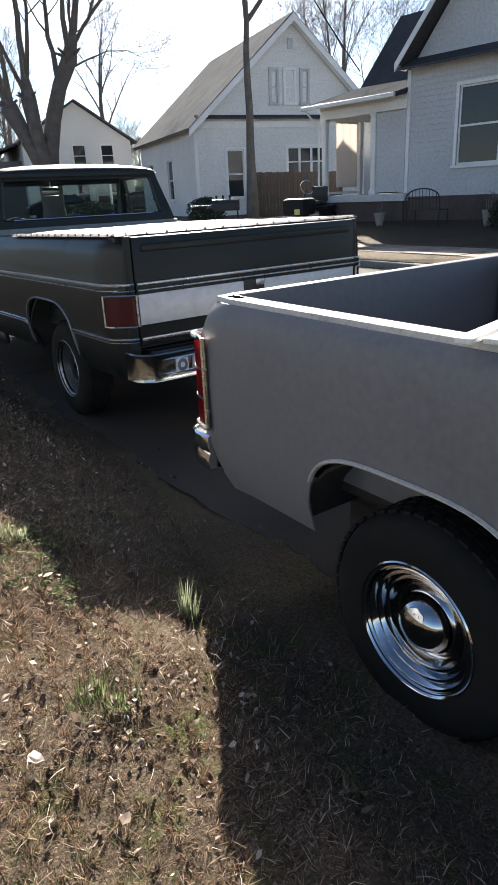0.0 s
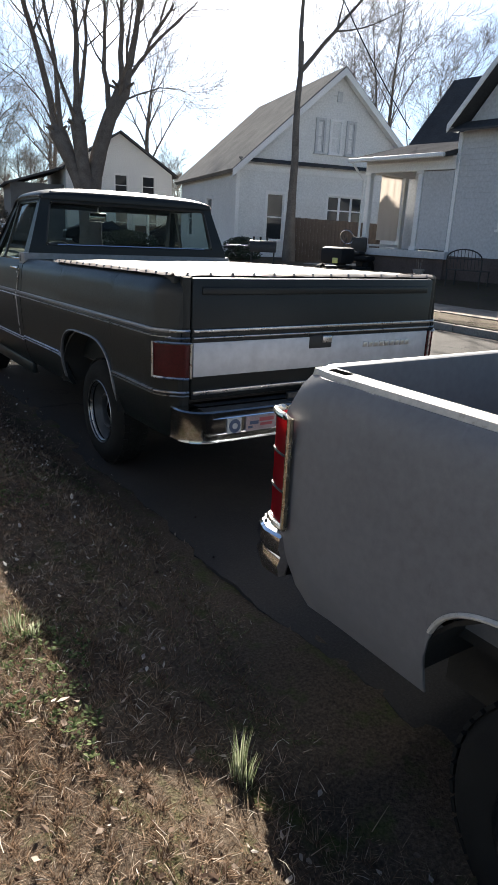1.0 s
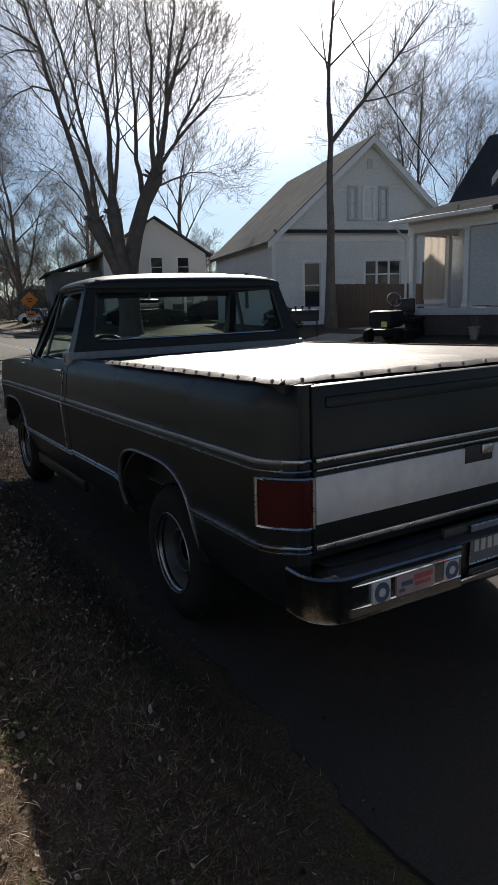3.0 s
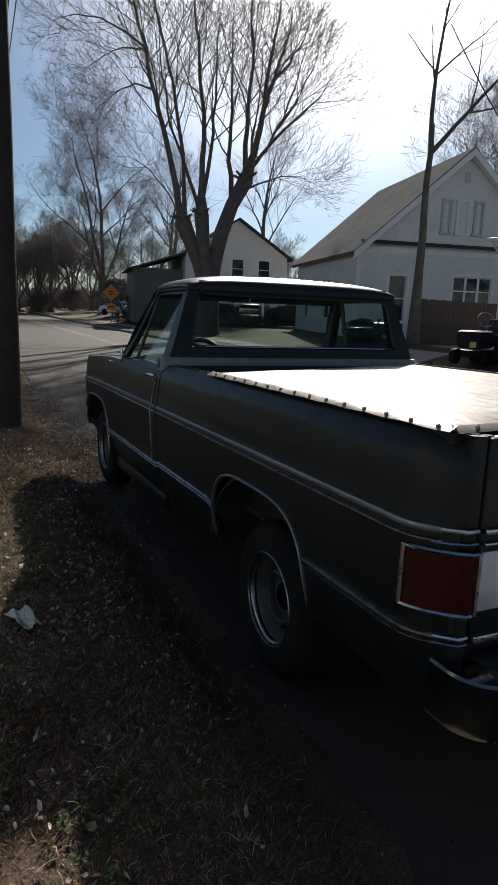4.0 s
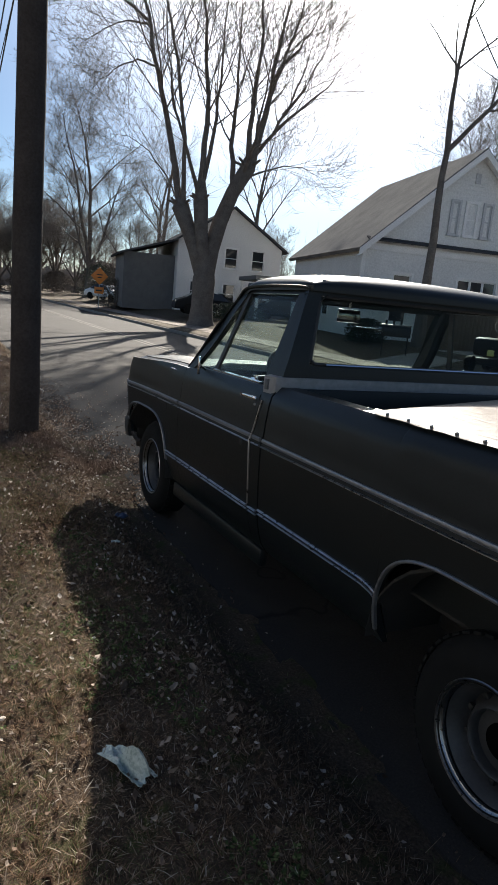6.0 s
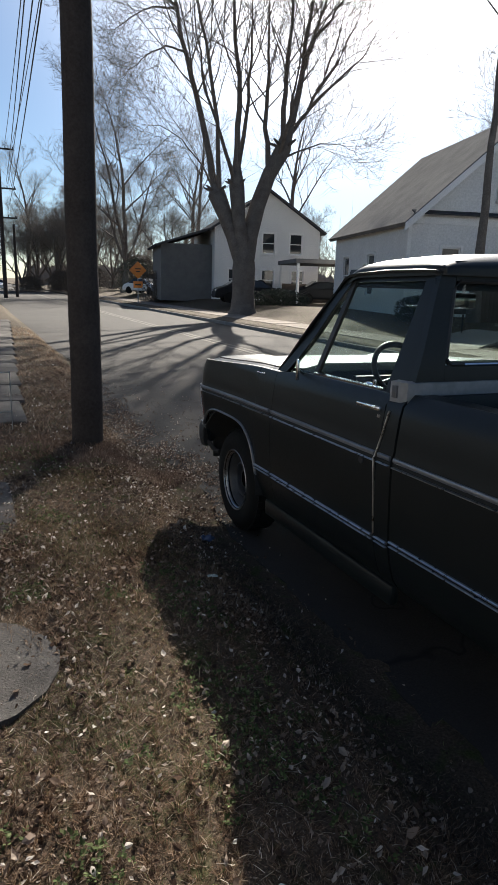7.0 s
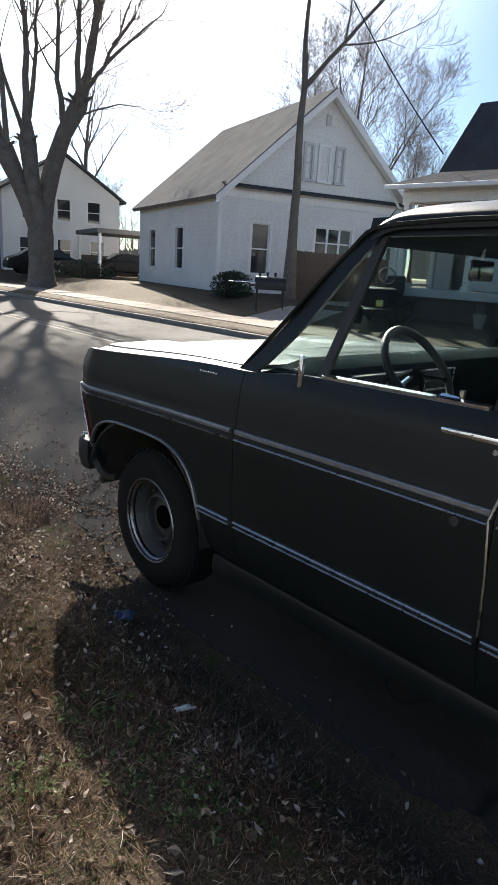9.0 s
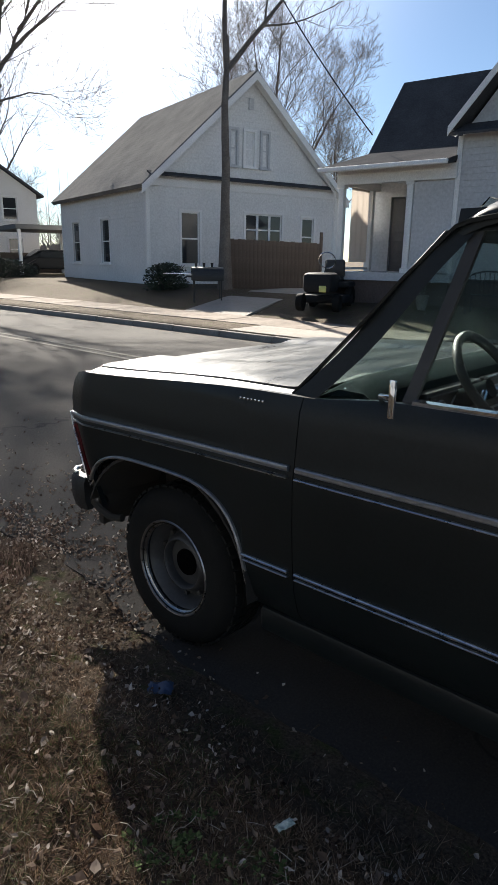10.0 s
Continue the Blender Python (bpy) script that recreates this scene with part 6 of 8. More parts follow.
    slab_roof(H, ((-0.35, -3.05, top + 0.86), (4.4, -3.05, top + 0.86), (4.4, gy, gz), (-0.35, gy, gz)), 0.12)
    slab_roof(H, ((4.4, -8.55, top + 0.86), (-0.35, -8.55, top + 0.86), (-0.35, gy, gz), (4.4, gy, gz)), 0.12)
    for y0 in (-3.05, -8.55):
        rows = [((-0.37, y0 + (gy - y0) * q, top + 0.86 + (gz - top - 0.86) * q), (-1, 0, 0), (0, 0, 1)) for q in (0, 0.5, 1)]
        part("rake_board", sweep(rows, [(0, -0.22), (0.03, -0.22), (0.03, -0.02), (0, -0.02)]), "trim_white", H, smooth=0)
        P = [[(x, y0, top + 0.86 - 0.16), (x, gy, gz - 0.16)] for x in (-0.36, 0.14)]
        part("soffit", shell(P, (0, 0, -0.012)), "siding_grey", H, smooth=0)
    P = [[(-0.30, -3.0, top + 0.72), (-0.30, -8.6, top + 0.72)], [(0.15, -3.0, top + 0.96), (0.15, -8.6, top + 0.96)]]
    part("gable_return", shell(P, (0, 0, -0.06)), "shingle", H, smooth=0)
    # eave gutter and downpipe
    part("gutter", boxes((-0.56, -0.45, -3.16, 0.28, top + 0.04, top + 0.15), bevel=0.02), "trim_white", H)
    part("downpipe", tube(bmesh.new(), [(-0.5, 0.15, top + 0.06), (-0.25, 0.10, top - 0.18), (-0.03, 0.02, top - 0.42), (-0.03, 0.02, 1.3)], 0.035, 8), "trim_white", H)


gable_house()
porch_house()


def far_house(name, label, m, w, d, eave, peak, mat, wins):
    H = thing(name, label, "house", m)
    holes = [(x, x + 0.9, z, z + 1.4) for x, z in wins]
    part("wall", wall_panel(w, eave, 0.2, holes), mat, H, smooth=0)
    for a, b, c, e in holes:
        window(H, Matrix.Identity(4), a, b, c, e)
    for r in ((0, 0.2, 0.2, d, 0, eave), (w - 0.2, w, 0.2, d, 0, eave), (0.2, w - 0.2, d - 0.2, d, 0, eave)):
        part("wall", boxes(r), mat, H, smooth=0)
    for y in (0.0, d - 0.2):
        bm = bmesh.new()
        vs = [bm.verts.new(p) for p in ((0, y, eave), (w, y, eave), (w / 2, y, peak), (0, y + 0.2, eave), (w, y + 0.2, eave), (w / 2, y + 0.2, peak))]
        for f in ((0, 1, 2), (5, 4, 3), (0, 3, 4, 1), (1, 4, 5, 2), (2, 5, 3, 0)):
            bm.faces.new([vs[i] for i in f])
        part("gable", bm, mat, H, smooth=0)
    sl = (peak - eave) / (w / 2)
    for e in (-0.4, w + 0.4):
        ze = eave - 0.4 * sl
        slab_roof(H, ((e, -0.4, ze), (e, d + 0.4, ze), (w / 2, d + 0.4, peak + 0.05), (w / 2, -0.4, peak + 0.05)), 0.14)
    return H


H3 = far_house("house", "white two-storey gabled house behind bare trees", Matrix.Translation((13.4, 44.6, 0.4)) @ Matrix.Rotation(radians(-10), 4, "Z"), 7.6, 10.0, 5.2, 7.6, "siding", [(1.0, 0.9), (3.4, 0.9), (5.6, 0.9), (1.2, 3.4), (3.4, 3.4), (5.4, 3.4)])
part("lean_to", boxes((-3.6, 0.0, 1.0, 8.0, 0.0, 3.9)), "trim_dark", H3, smooth=0)
slab_roof(H3, ((-4.0, 0.6, 3.8), (-4.0, 8.4, 3.8), (0.0, 8.4, 5.1), (0.0, 0.6, 5.1)), 0.14)


# house beyond the garden path, out of view; placed and greyed to bounce light
far_house("house", "plain grey gabled house behind the lawn, placed to bounce light", Matrix.Translation((-8.6, -2.2, 0.15)) @ Matrix.Rotation(radians(90), 4, "Z"), 13.0, 9.0, 3.6, 6.8, "siding_grey", [(1.6, 1.0), (4.2, 1.0), (8.4, 1.0), (10.8, 1.0)])


def carport():
    C = thing("carport", "open carport with white posts and a low flat roof", "carport", Matrix.Translation((15.6, 36.4, 0.5)) @ Matrix.Rotation(radians(-14), 4, "Z"))
    part("roof", boxes((0, 8.5, 0, 5.5, 2.5, 2.75)), "trim_dark", C, smooth=0)
    for x in (0.2, 4.1, 8.3):
        for y in (0.2, 5.3):
            part("post", boxes((x - 0.08, x + 0.08, y - 0.08, y + 0.08, 0, 2.5), bevel=0.01), "trim_white", C)
    part("back_fence", boxes((0.3, 8.2, 5.5, 5.6, 0, 1.3)), "wood_fence", C, smooth=0)


carport()


def car(name, label, m, paint, group="parked cars"):
    C = thing(name, label, "car", m, group)
    prof = [(-2.15, 0.55), (-2.1, 0.80), (-1.25, 0.90), (-0.55, 1.38), (0.75, 1.42), (1.55, 0.95), (2.1, 0.88), (2.2, 0.55)]
    P = [[(x * 0.86, y, z) for x in (-1, -0.9, 0, 0.9, 1)] for y, z in prof]
    for i, (y, z) in enumerate(prof):
        tuck = 0.72 if z > 1.2 else 0.88
        P[i] = [(x * tuck, y, z - (0.05 if abs(x) > 0.9 else 0.0)) for x in (-1, -0.85, 0, 0.85, 1)]
    low = [[(x * 0.86, y, 0.28) for x in (-1, -0.85, 0, 0.85, 1)] for y, z in prof]
    bm = bmesh.new()
    A = [[bm.verts.new(p) for p in r] for r in P]
    B = [[bm.verts.new(p) for p in r] for r in low]
    for i in range(len(prof) - 1):
        for j in range(4):
            bm.faces.new((A[i][j], A[i][j + 1], A[i + 1][j + 1], A[i + 1][j]))
            bm.faces.new((B[i][j], B[i + 1][j], B[i + 1][j + 1], B[i][j + 1]))
        bm.faces.new((A[i][0], A[i + 1][0], B[i + 1][0], B[i][0]))
        bm.faces.new((A[i][4], B[i][4], B[i + 1][4], A[i + 1][4]))
    for i in (0, -1):
        for j in range(4):
            bm.faces.new((A[i][j], B[i][j], B[i][j + 1], A[i][j + 1]))
    body = part("body", bm, paint, C, smooth=50)
    sub = body.modifiers.new("round", "SUBSURF")
    sub.levels = sub.render_levels = 2
    for s in (-1, 1):
        P = [[(s * 0.885, -1.05, 0.92), (s * 0.885, 1.35, 0.95)], [(s * 0.74, -0.55, 1.32), (s * 0.74, 0.72, 1.34)]]
        part("side_window", shell(P, (-s * 0.01, 0, 0)), "glass_dark", C)
    for y0, y1, z0, z1 in ((-1.22, -0.60, 0.93, 1.36), (1.50, 0.82, 0.99, 1.40)):
        q = 0.01 if y0 > 0 else -0.01
        P = [[(x * 0.75, y0 + q, z0 + 0.02) for x in (-1, 1)], [(x * 0.62, y1 + q, z1 + 0.02) for x in (-1, 1)]]
        part("screen", shell(P, (0, 0, -0.02)), "glass_dark", C)
    for x in (-0.8, 0.8):
        for y in (-1.35, 1.35):
            bm = lathe([(0.0, 0.10), (0.18, 0.10), (0.20, 0.085), (0.30, 0.10), (0.32, 0.06), (0.32, -0.10), (0.0, -0.10)], 24)
            part("wheel", moved(bm, Matrix.Translation((x, y, 0.32)) @ (Matrix.Rotation(math.pi, 4, "Z") if x < 0 else Matrix.Identity(4))), "rubber", C)
    for x in (-0.6, 0.6):
        part("head_lamp", boxes((x - 0.16, x + 0.16, 2.12, 2.18, 0.66, 0.78), bevel=0.01), "chrome", C)
        part("tail_lamp", boxes((x - 0.16, x + 0.16, -2.17, -2.11, 0.66, 0.78), bevel=0.01), "lens_red", C)
    return C


def on_ground(x, y, rz, lift=0.0):
    return Matrix.Translation((x, y, ground_z(x, y) + lift)) @ Matrix.Rotation(radians(rz), 4, "Z")


car("car", "white sedan parked far down the street beside the verge", on_ground(12.6, 61.0, 30), "car_white")
car("car", "dark sedan parked under the carport roof", on_ground(18.8, 38.2, 74), "car_dark")
car("car", "dark sedan parked on a drive beside the big tree", on_ground(13.0, 37.2, 78), "car_dark")
car("car", "white sedan far along the street", on_ground(1.2, 98.0, 4), "car_white")


# ---- fences, poles, signs ----
def fence():
    F = thing("fence", "weathered brown board fence before the white house", "fence")
    a, b = Vector((14.25, 19.15)), Vector((17.0, 17.3))
    base = part("board", boxes((-0.068, 0.068, -0.012, 0.012, 0.0, 1.82), bevel=0.004), "wood_fence", F)
    n = 25
    for i in range(n):
        p = a.lerp(b, i / (n - 1))
        ob = base if i == 0 else new("board", base.data)
        ob.parent = F
        ob.matrix_basis = Matrix.Translation((p.x, p.y, 0.45 + 0.012 * math.sin(i * 2.3) - 0.004 * i)) @ Matrix.Rotation(math.atan2(b.y - a.y, b.x - a.x), 4, "Z")
    part("post", boxes((b.x + 0.02, b.x + 0.11, b.y - 0.10, b.y - 0.01, 0.35, 2.55), bevel=0.01), "wood_fence", F)
    for z in (0.75, 1.65):
        part("rail", tube(bmesh.new(), [(a.x, a.y + 0.05, z), (b.x, b.y + 0.05, z - 0.1)], 0.04, 4), "wood_fence", F)


fence()


def grill():
    G = thing("barbecue_grill", "black barbecue grill with lid knobs and a bright side rack", "grill", on_ground(11.35, 17.15, -38))
    P = [[(x, 0.24 * math.cos(a), 0.84 + 0.20 * math.sin(a)) for x in (-0.47, -0.45, 0.0, 0.45, 0.47)] for a in [math.pi * i / 12 for i in range(13)]]
    lid = part("lid", shell(P, (0, 0, -0.02)), "black", G)
    part("fire_box", boxes((-0.47, 0.47, -0.25, 0.25, 0.64, 0.84), bevel=0.02), "black", G)
    for x in (-0.34, -0.10, 0.14):
        part("knob", tube(bmesh.new(), [(x, 0.0, 1.02), (x, 0.0, 1.16)], [0.03, 0.045], 8), "black", lid)
    for x in (-0.40, 0.40):
        for y in (-0.20, 0.20):
            part("leg", tube(bmesh.new(), [(x, y, 0.0), (x, y, 0.65)], 0.020, 6), "black", G)
    part("handle", tube(bmesh.new(), [(-0.47, -0.1, 0.76), (-0.62, -0.1, 0.77), (-0.66, -0.1, 0.72)], 0.03, 8), "black", G)
    rack = part("side_rack", boxes((-1.30, -0.52, -0.21, -0.19, 0.835, 0.855), bevel=0.004), "chrome", G, "bright chrome side rack")
    for y in (-0.10, 0.0, 0.10, 0.20):
        part("rack_rod", tube(bmesh.new(), [(-1.28 + 0.3 * (y > 0), y, 0.845), (-0.47, y, 0.86)], 0.012, 6), "chrome", rack)


grill()


def mower():
    W = thing("riding_mower", "dark riding mower with bright steering hoop before the porch", "mower", on_ground(11.55, 12.85, 112) @ Matrix.Diagonal((1.15, 1.15, 1.15, 1)))
    body = part("engine_cover", boxes((-0.32, 0.32, 0.15, 0.95, 0.40, 0.82), bevel=0.10), "car_dark", W)
    part("lamp", boxes((-0.22, -0.06, 0.93, 0.97, 0.42, 0.56), bevel=0.02), "lamp_yellow", body, "small yellow-green lamp")
    part("deck", boxes((-0.50, 0.50, -0.55, 0.35, 0.16, 0.34), bevel=0.05), "car_dark", W)
    part("fender", boxes((-0.48, 0.48, -0.80, -0.15, 0.48, 0.62), bevel=0.06), "car_dark", W)
    seat = part("seat", boxes((-0.24, 0.24, -0.62, -0.20, 0.62, 0.74), bevel=0.05), "black", W)
    part("backrest", boxes((-0.24, 0.24, -0.70, -0.60, 0.70, 1.10), bevel=0.05), "black", seat)
    ring = [(0.19 * math.cos(q), 0.10 + 0.08 * math.sin(q), 1.08 + 0.17 * math.sin(q)) for q in [2 * math.pi * i / 24 for i in range(25)]]
    wheel_ = part("steering_wheel", tube(bmesh.new(), ring, 0.014, 6), "chrome", W, "bright steering hoop")
    part("column", tube(bmesh.new(), [(0, 0.30, 0.78), (0, 0.10, 1.06)], 0.02, 6), "black", wheel_)
    for x, y, r in ((-0.40, 0.70, 0.19), (0.40, 0.70, 0.19), (-0.42, -0.45, 0.26), (0.42, -0.45, 0.26)):
        bm = lathe([(0.0, 0.05), (r * 0.5, 0.05), (r * 0.55, 0.03), (r * 0.9, 0.08), (r, 0.04), (r, -0.06), (0.0, -0.06)], 20)
        part("wheel", moved(bm, Matrix.Translation((x, y, r)) @ (Matrix.Rotation(math.pi, 4, "Z") if x < 0 else Matrix.Identity(4))), "rubber", W)


mower()


def bench():
    """Small iron garden bench with an arched back, standing against the house base."""
    B = thing("garden_bench", "dark iron garden bench with an arched back before the house", "bench", on_ground(12.12, 8.75, 96))
    arch = [(0.52 * math.cos(a), 0.20, 0.72 + 0.24 * math.sin(a)) for a in [math.pi * i / 12 for i in range(13)]]
    back = part("backrest", tube(bmesh.new(), [(0.52, 0.16, 0.42)] + arch + [(-0.52, 0.16, 0.42)], 0.018, 6), "black", B)
    for i in range(9):
        x = -0.42 + 0.105 * i
        part("bar", tube(bmesh.new(), [(x, 0.16, 0.44), (x, 0.20, 0.72 + 0.24 * (1 - (x / 0.52) ** 2) ** 0.5)], 0.008, 5), "black", back)
    part("rail", tube(bmesh.new(), [(-0.52, 0.18, 0.72), (0.52, 0.18, 0.72)], 0.012, 6), "black", back)
    for i in range(6):
        part("seat_slat", boxes((-0.53, 0.53, -0.26 + 0.07 * i, -0.21 + 0.07 * i, 0.42, 0.44), bevel=0.004), "black", B)
    for x in (-0.50, 0.50):
        for y in (-0.24, 0.16):
            part("leg", tube(bmesh.new(), [(x, y, 0.0), (x, y, 0.42)], 0.018, 6), "black", B)


bench()


def pot(x, y, h):
    P = thing("plant_pot", "pale weathered pot with dry stems beside the house base", "plant pot", on_ground(x, y, 0), "plant pots")
    part("vessel", lathe_z([(0.0, 0.01), (0.09, 0.0), (0.13, 0.16 * h), (0.15, 0.30 * h), (0.165, 0.31 * h), (0.165, 0.35 * h), (0.14, 0.35 * h), (0.13, 0.27 * h), (0.0, 0.26 * h)]), "concrete", P)
    bm = bmesh.new()
    for i in range(7):
        a = i * 0.9
        tube(bm, [(0.03 * math.cos(a), 0.03 * math.sin(a), 0.25 * h), (0.10 * math.cos(a), 0.10 * math.sin(a), (0.5 + 0.04 * i) * h)], [0.006, 0.003], 4)
    part("stems", bm, "twig", P)


def lathe_z(profile, n=24):
    """A turned form round the upright axis from rows of (radius, height)."""
    bm = lathe([(r, z) for r, z in profile], n)
    return moved(bm, Matrix.Rotation(radians(-90), 4, "Y"))


pot(12.15, 10.45, 1.0)
pot(12.25, 6.9, 1.1)


def utility_pole(x, y, h, r, label, arms=(0.5, 1.7)):
    P = thing("utility_pole", label, "utility pole", Matrix.Translation((x, y, ground_z(x, y) - 0.15)))
    bm = bmesh.new()
    tube(bm, [(0.004 * math.sin(i), 0, h * i / 24) for i in range(25)], [r * (1 - 0.30 * i / 24) * (1 + 0.012 * math.sin(i * 2.7)) for i in range(25)], 20)
    part("pole", bm, "pole", P)
    if arms:
        for drop in arms:
            z = h - drop
            A = part("crossarm", boxes((-1.2, 1.2, r * 0.75, r * 0.75 + 0.1, z - 0.06, z + 0.06), bevel=0.01), "pole", P)
            for xx in (-1.1, -0.55, 0.55, 1.1):
                part("insulator", tube(bmesh.new(), [(xx, r * 0.75 + 0.05, z + 0.06), (xx, r * 0.75 + 0.05, z + 0.20)], [0.04, 0.03], 8), "glass_dark", A)
    return P


utility_pole(-1.585, 6.47, 10.5, 0.142, "tall dark creosoted utility pole standing at the lawn's edge")
utility_pole(0.3, 58.0, 12.0, 0.17, "distant dark utility pole with crossarms beside the street", (0.4, 3.3, 5.5))
utility_pole(1.35, 60.5, 6.2, 0.13, "short dark pole stump behind the utility pole", ())


def wire(a, b, sag, r=0.018):
    a, b = Vector(a), Vector(b)
    pts = [a.lerp(b, i / 24) - Vector((0, 0, sag * 4 * (i / 24) * (1 - i / 24))) for i in range(25)]
    tagged(part("power_line", tube(bmesh.new(), pts, r, 5), "wire"), "black power line strung between utility poles", "power line", "power lines")


for dx, z, far_dx, far_z in ((-0.55, 10.15, -1.1, 11.8), (0.55, 10.15, 0.55, 11.8), (1.1, 10.15, 1.1, 11.8), (0.30, 8.7, 0.5, 8.9), (0.45, 8.3, 0.6, 8.8), (0.50, 7.7, 0.5, 6.7)):
    wire((-1.585 + dx, 6.6, z), (0.3 + far_dx, 58.1, far_z), 0.5)
    wire((-1.585 + dx, 6.6, z), (-2.4 + dx, -42.0, z), 0.6)
wire((14.0, 18.6, 11.5), (14.4, 13.6, 5.0), 0.25, 0.02)


def sign_stake(x, y):
    """The bare wire frame of a yard sign."""
    S = thing("sign_stake", "bare wire yard sign frame standing in grass", "sign frame", on_ground(x, y, 12))
    for u in (-0.075, 0.075):
        part("upright", tube(bmesh.new(), [(u, 0, -0.05), (u, 0.004, 0.25), (u, 0, 0.58)], 0.005, 6), "metal_post", S)
    for z in (0.18, 0.57):
        part("crossbar", tube(bmesh.new(), [(-0.075, 0, z), (0.075, 0, z)], 0.005, 6), "metal_post", S)


sign_stake(-2.27, 7.22)


def road_sign(x, y, rz):
    S = thing("road_sign", "orange diamond warning sign with a smaller plate on a metal post", "road sign", on_ground(x, y, rz))
    part("post", boxes((-0.03, 0.03, -0.02, 0.02, -0.3, 2.6)), "metal_post", S)
    bm = bmesh.new()
    box(bm, -0.42, 0.42, -0.045, -0.03, -0.42, 0.42, bevel=0.006, m=Matrix.Translation((0, 0, 2.25)) @ Matrix.Rotation(radians(45), 4, "Y"))
    D = part("diamond_panel", bm, "sign_orange", S)
    part("bars", boxes((-0.2, 0.2, -0.05, -0.044, 2.30, 2.38), (-0.14, 0.14, -0.05, -0.044, 2.12, 2.20)), "black", D)
    p = part("lower_panel", boxes((-0.32, 0.32, -0.045, -0.03, 1.05, 1.5), bevel=0.006), "sign_orange", S)
    part("bars", boxes((-0.2, 0.2, -0.05, -0.044, 1.22, 1.32)), "black", p)


road_sign(8.45, 46.5, -8)


# ---- trees ----
def tree(name, x, y, h, r, seed, label, stems=((0, 0, 1.0),), fork=0.18, levels=5, spread=0.55, twig_n=3, lean=(0, 0), mat="bark", droop=0.0, limbs=(), shoots=()):
    """A bare winter tree: tapered trunk, forking limbs, many fine twigs."""
    rnd = random.Random(seed)
    T = thing(name, label, "tree", Matrix.Translation((x, y, ground_z(x, y) - 0.1)), "bare trees")
    trunk, twigs = bmesh.new(), ([], [])

    def twig(p, d, length, r0):
        """A thin three-sided spike in two pieces."""
        V, F = twigs
        q = p + d * length * 0.5 + Vector((rnd.uniform(-1, 1), rnd.uniform(-1, 1), rnd.uniform(-0.3, 1))) * length * 0.10
        e = q + (d + Vector((rnd.uniform(-0.4, 0.4), rnd.uniform(-0.4, 0.4), 0.25))).normalized() * length * 0.5
        a = d.cross(Vector((0.3, 0.2, 1))).normalized()
        b = d.cross(a)
        i = len(V)
        for c, rr in ((p, r0), (q, r0 * 0.6)):
            V.extend([tuple(c + a * rr), tuple(c - a * rr * 0.5 + b * rr * 0.87), tuple(c - a * rr * 0.5 - b * rr * 0.87)])
        V.append(tuple(e))
        for s in range(3):
            t = (s + 1) % 3
            F.append((i + s, i + t, i + 3 + t, i + 3 + s))
            F.append((i + 3 + s, i + 3 + t, i + 6))
        return q, e

    def grow(p, d, length, r0, level, bm, guide=None):
        """A tapering axis that bends upwards, or follows a guide, with side branches all along it."""
        n = (10, 7, 5, 4)[min(level, 3)]
        pts, radii, dd = [p], [r0], d.copy()
        wob = 0.16 if level else 0.11
        if guide:
            n = 3 * (len(guide) - 1)
            pts = [guide[i // 3].lerp(guide[min(i // 3 + 1, len(guide) - 1)], i % 3 / 3) + (Vector((rnd.uniform(-1, 1), rnd.uniform(-1, 1), 0)) * 0.07 if 0 < i < n else Vector()) for i in range(n + 1)]
            radii = [max(0.008, r0 * (1 - 0.90 * (i / n) ** 0.8)) for i in range(n + 1)]
            length, dd = sum((b - a).length for a, b in zip(pts, pts[1:])), (pts[-1] - pts[-2]).normalized()
        for i in range(0 if guide else n):
            dd = (dd + Vector((rnd.uniform(-1, 1), rnd.uniform(-1, 1), rnd.uniform(-0.5, 1.0) - droop)) * wob).normalized()
            pts.append(pts[-1] + dd * length / n)
            radii.append(max(0.006, r0 * (1 - 0.88 * ((i + 1) / n) ** 0.85)))
        tube(bm, pts, radii, (9, 6, 5, 4)[min(level, 3)])
        last = level >= levels - 3
        kids = ((9, 7, 6)[min(level, 2)] if not last else 3 * twig_n) + (int(length * 0.7) if guide else 0)
        a = rnd.uniform(0, 6.28)
        for i in range(kids):
            t = 0.22 + 0.76 * (i + rnd.random()) / kids
            k = min(n - 1, int(t * n))
            s = pts[k].lerp(pts[k + 1], t * n - k)
            axis = (pts[k + 1] - pts[k]).normalized()
            a += 2.4 + rnd.uniform(-0.5, 0.5)
            side = axis.orthogonal().normalized()
            side.rotate(Matrix.Rotation(a, 3, axis))
            nd = (axis + side * spread * rnd.uniform(1.0, 2.0) + Vector((0, 0, 0.12))).normalized()
            long_ = length * (0.58 - 0.34 * t) * rnd.uniform(0.8, 1.3)
            here = radii[k] + (radii[k + 1] - radii[k]) * (t * n - k)
            if not last:
                grow(s, nd, long_ * (1.5 if guide and length < 6 else 1.0), max(0.010, here * (rnd.uniform(0.30, 0.45) if guide else rnd.uniform(0.50, 0.66))), level + 1, bm)
            else:
                m1, m2 = twig(s, nd, max(0.45, long_ * 1.4), max(0.010, here * 0.6))
                for _ in range(twig_n):
                    side = Vector((rnd.uniform(-1, 1), rnd.uniform(-1, 1), rnd.uniform(-0.2, 0.9))).normalized()
                    twig(m1.lerp(m2, rnd.random()), (nd * 0.6 + side).normalized(), max(0.25, long_ * rnd.uniform(0.5, 1.0)), 0.008)
        twig(pts[-1], dd, length * 0.15, radii[-1])

    base = Vector((0, 0, 0))
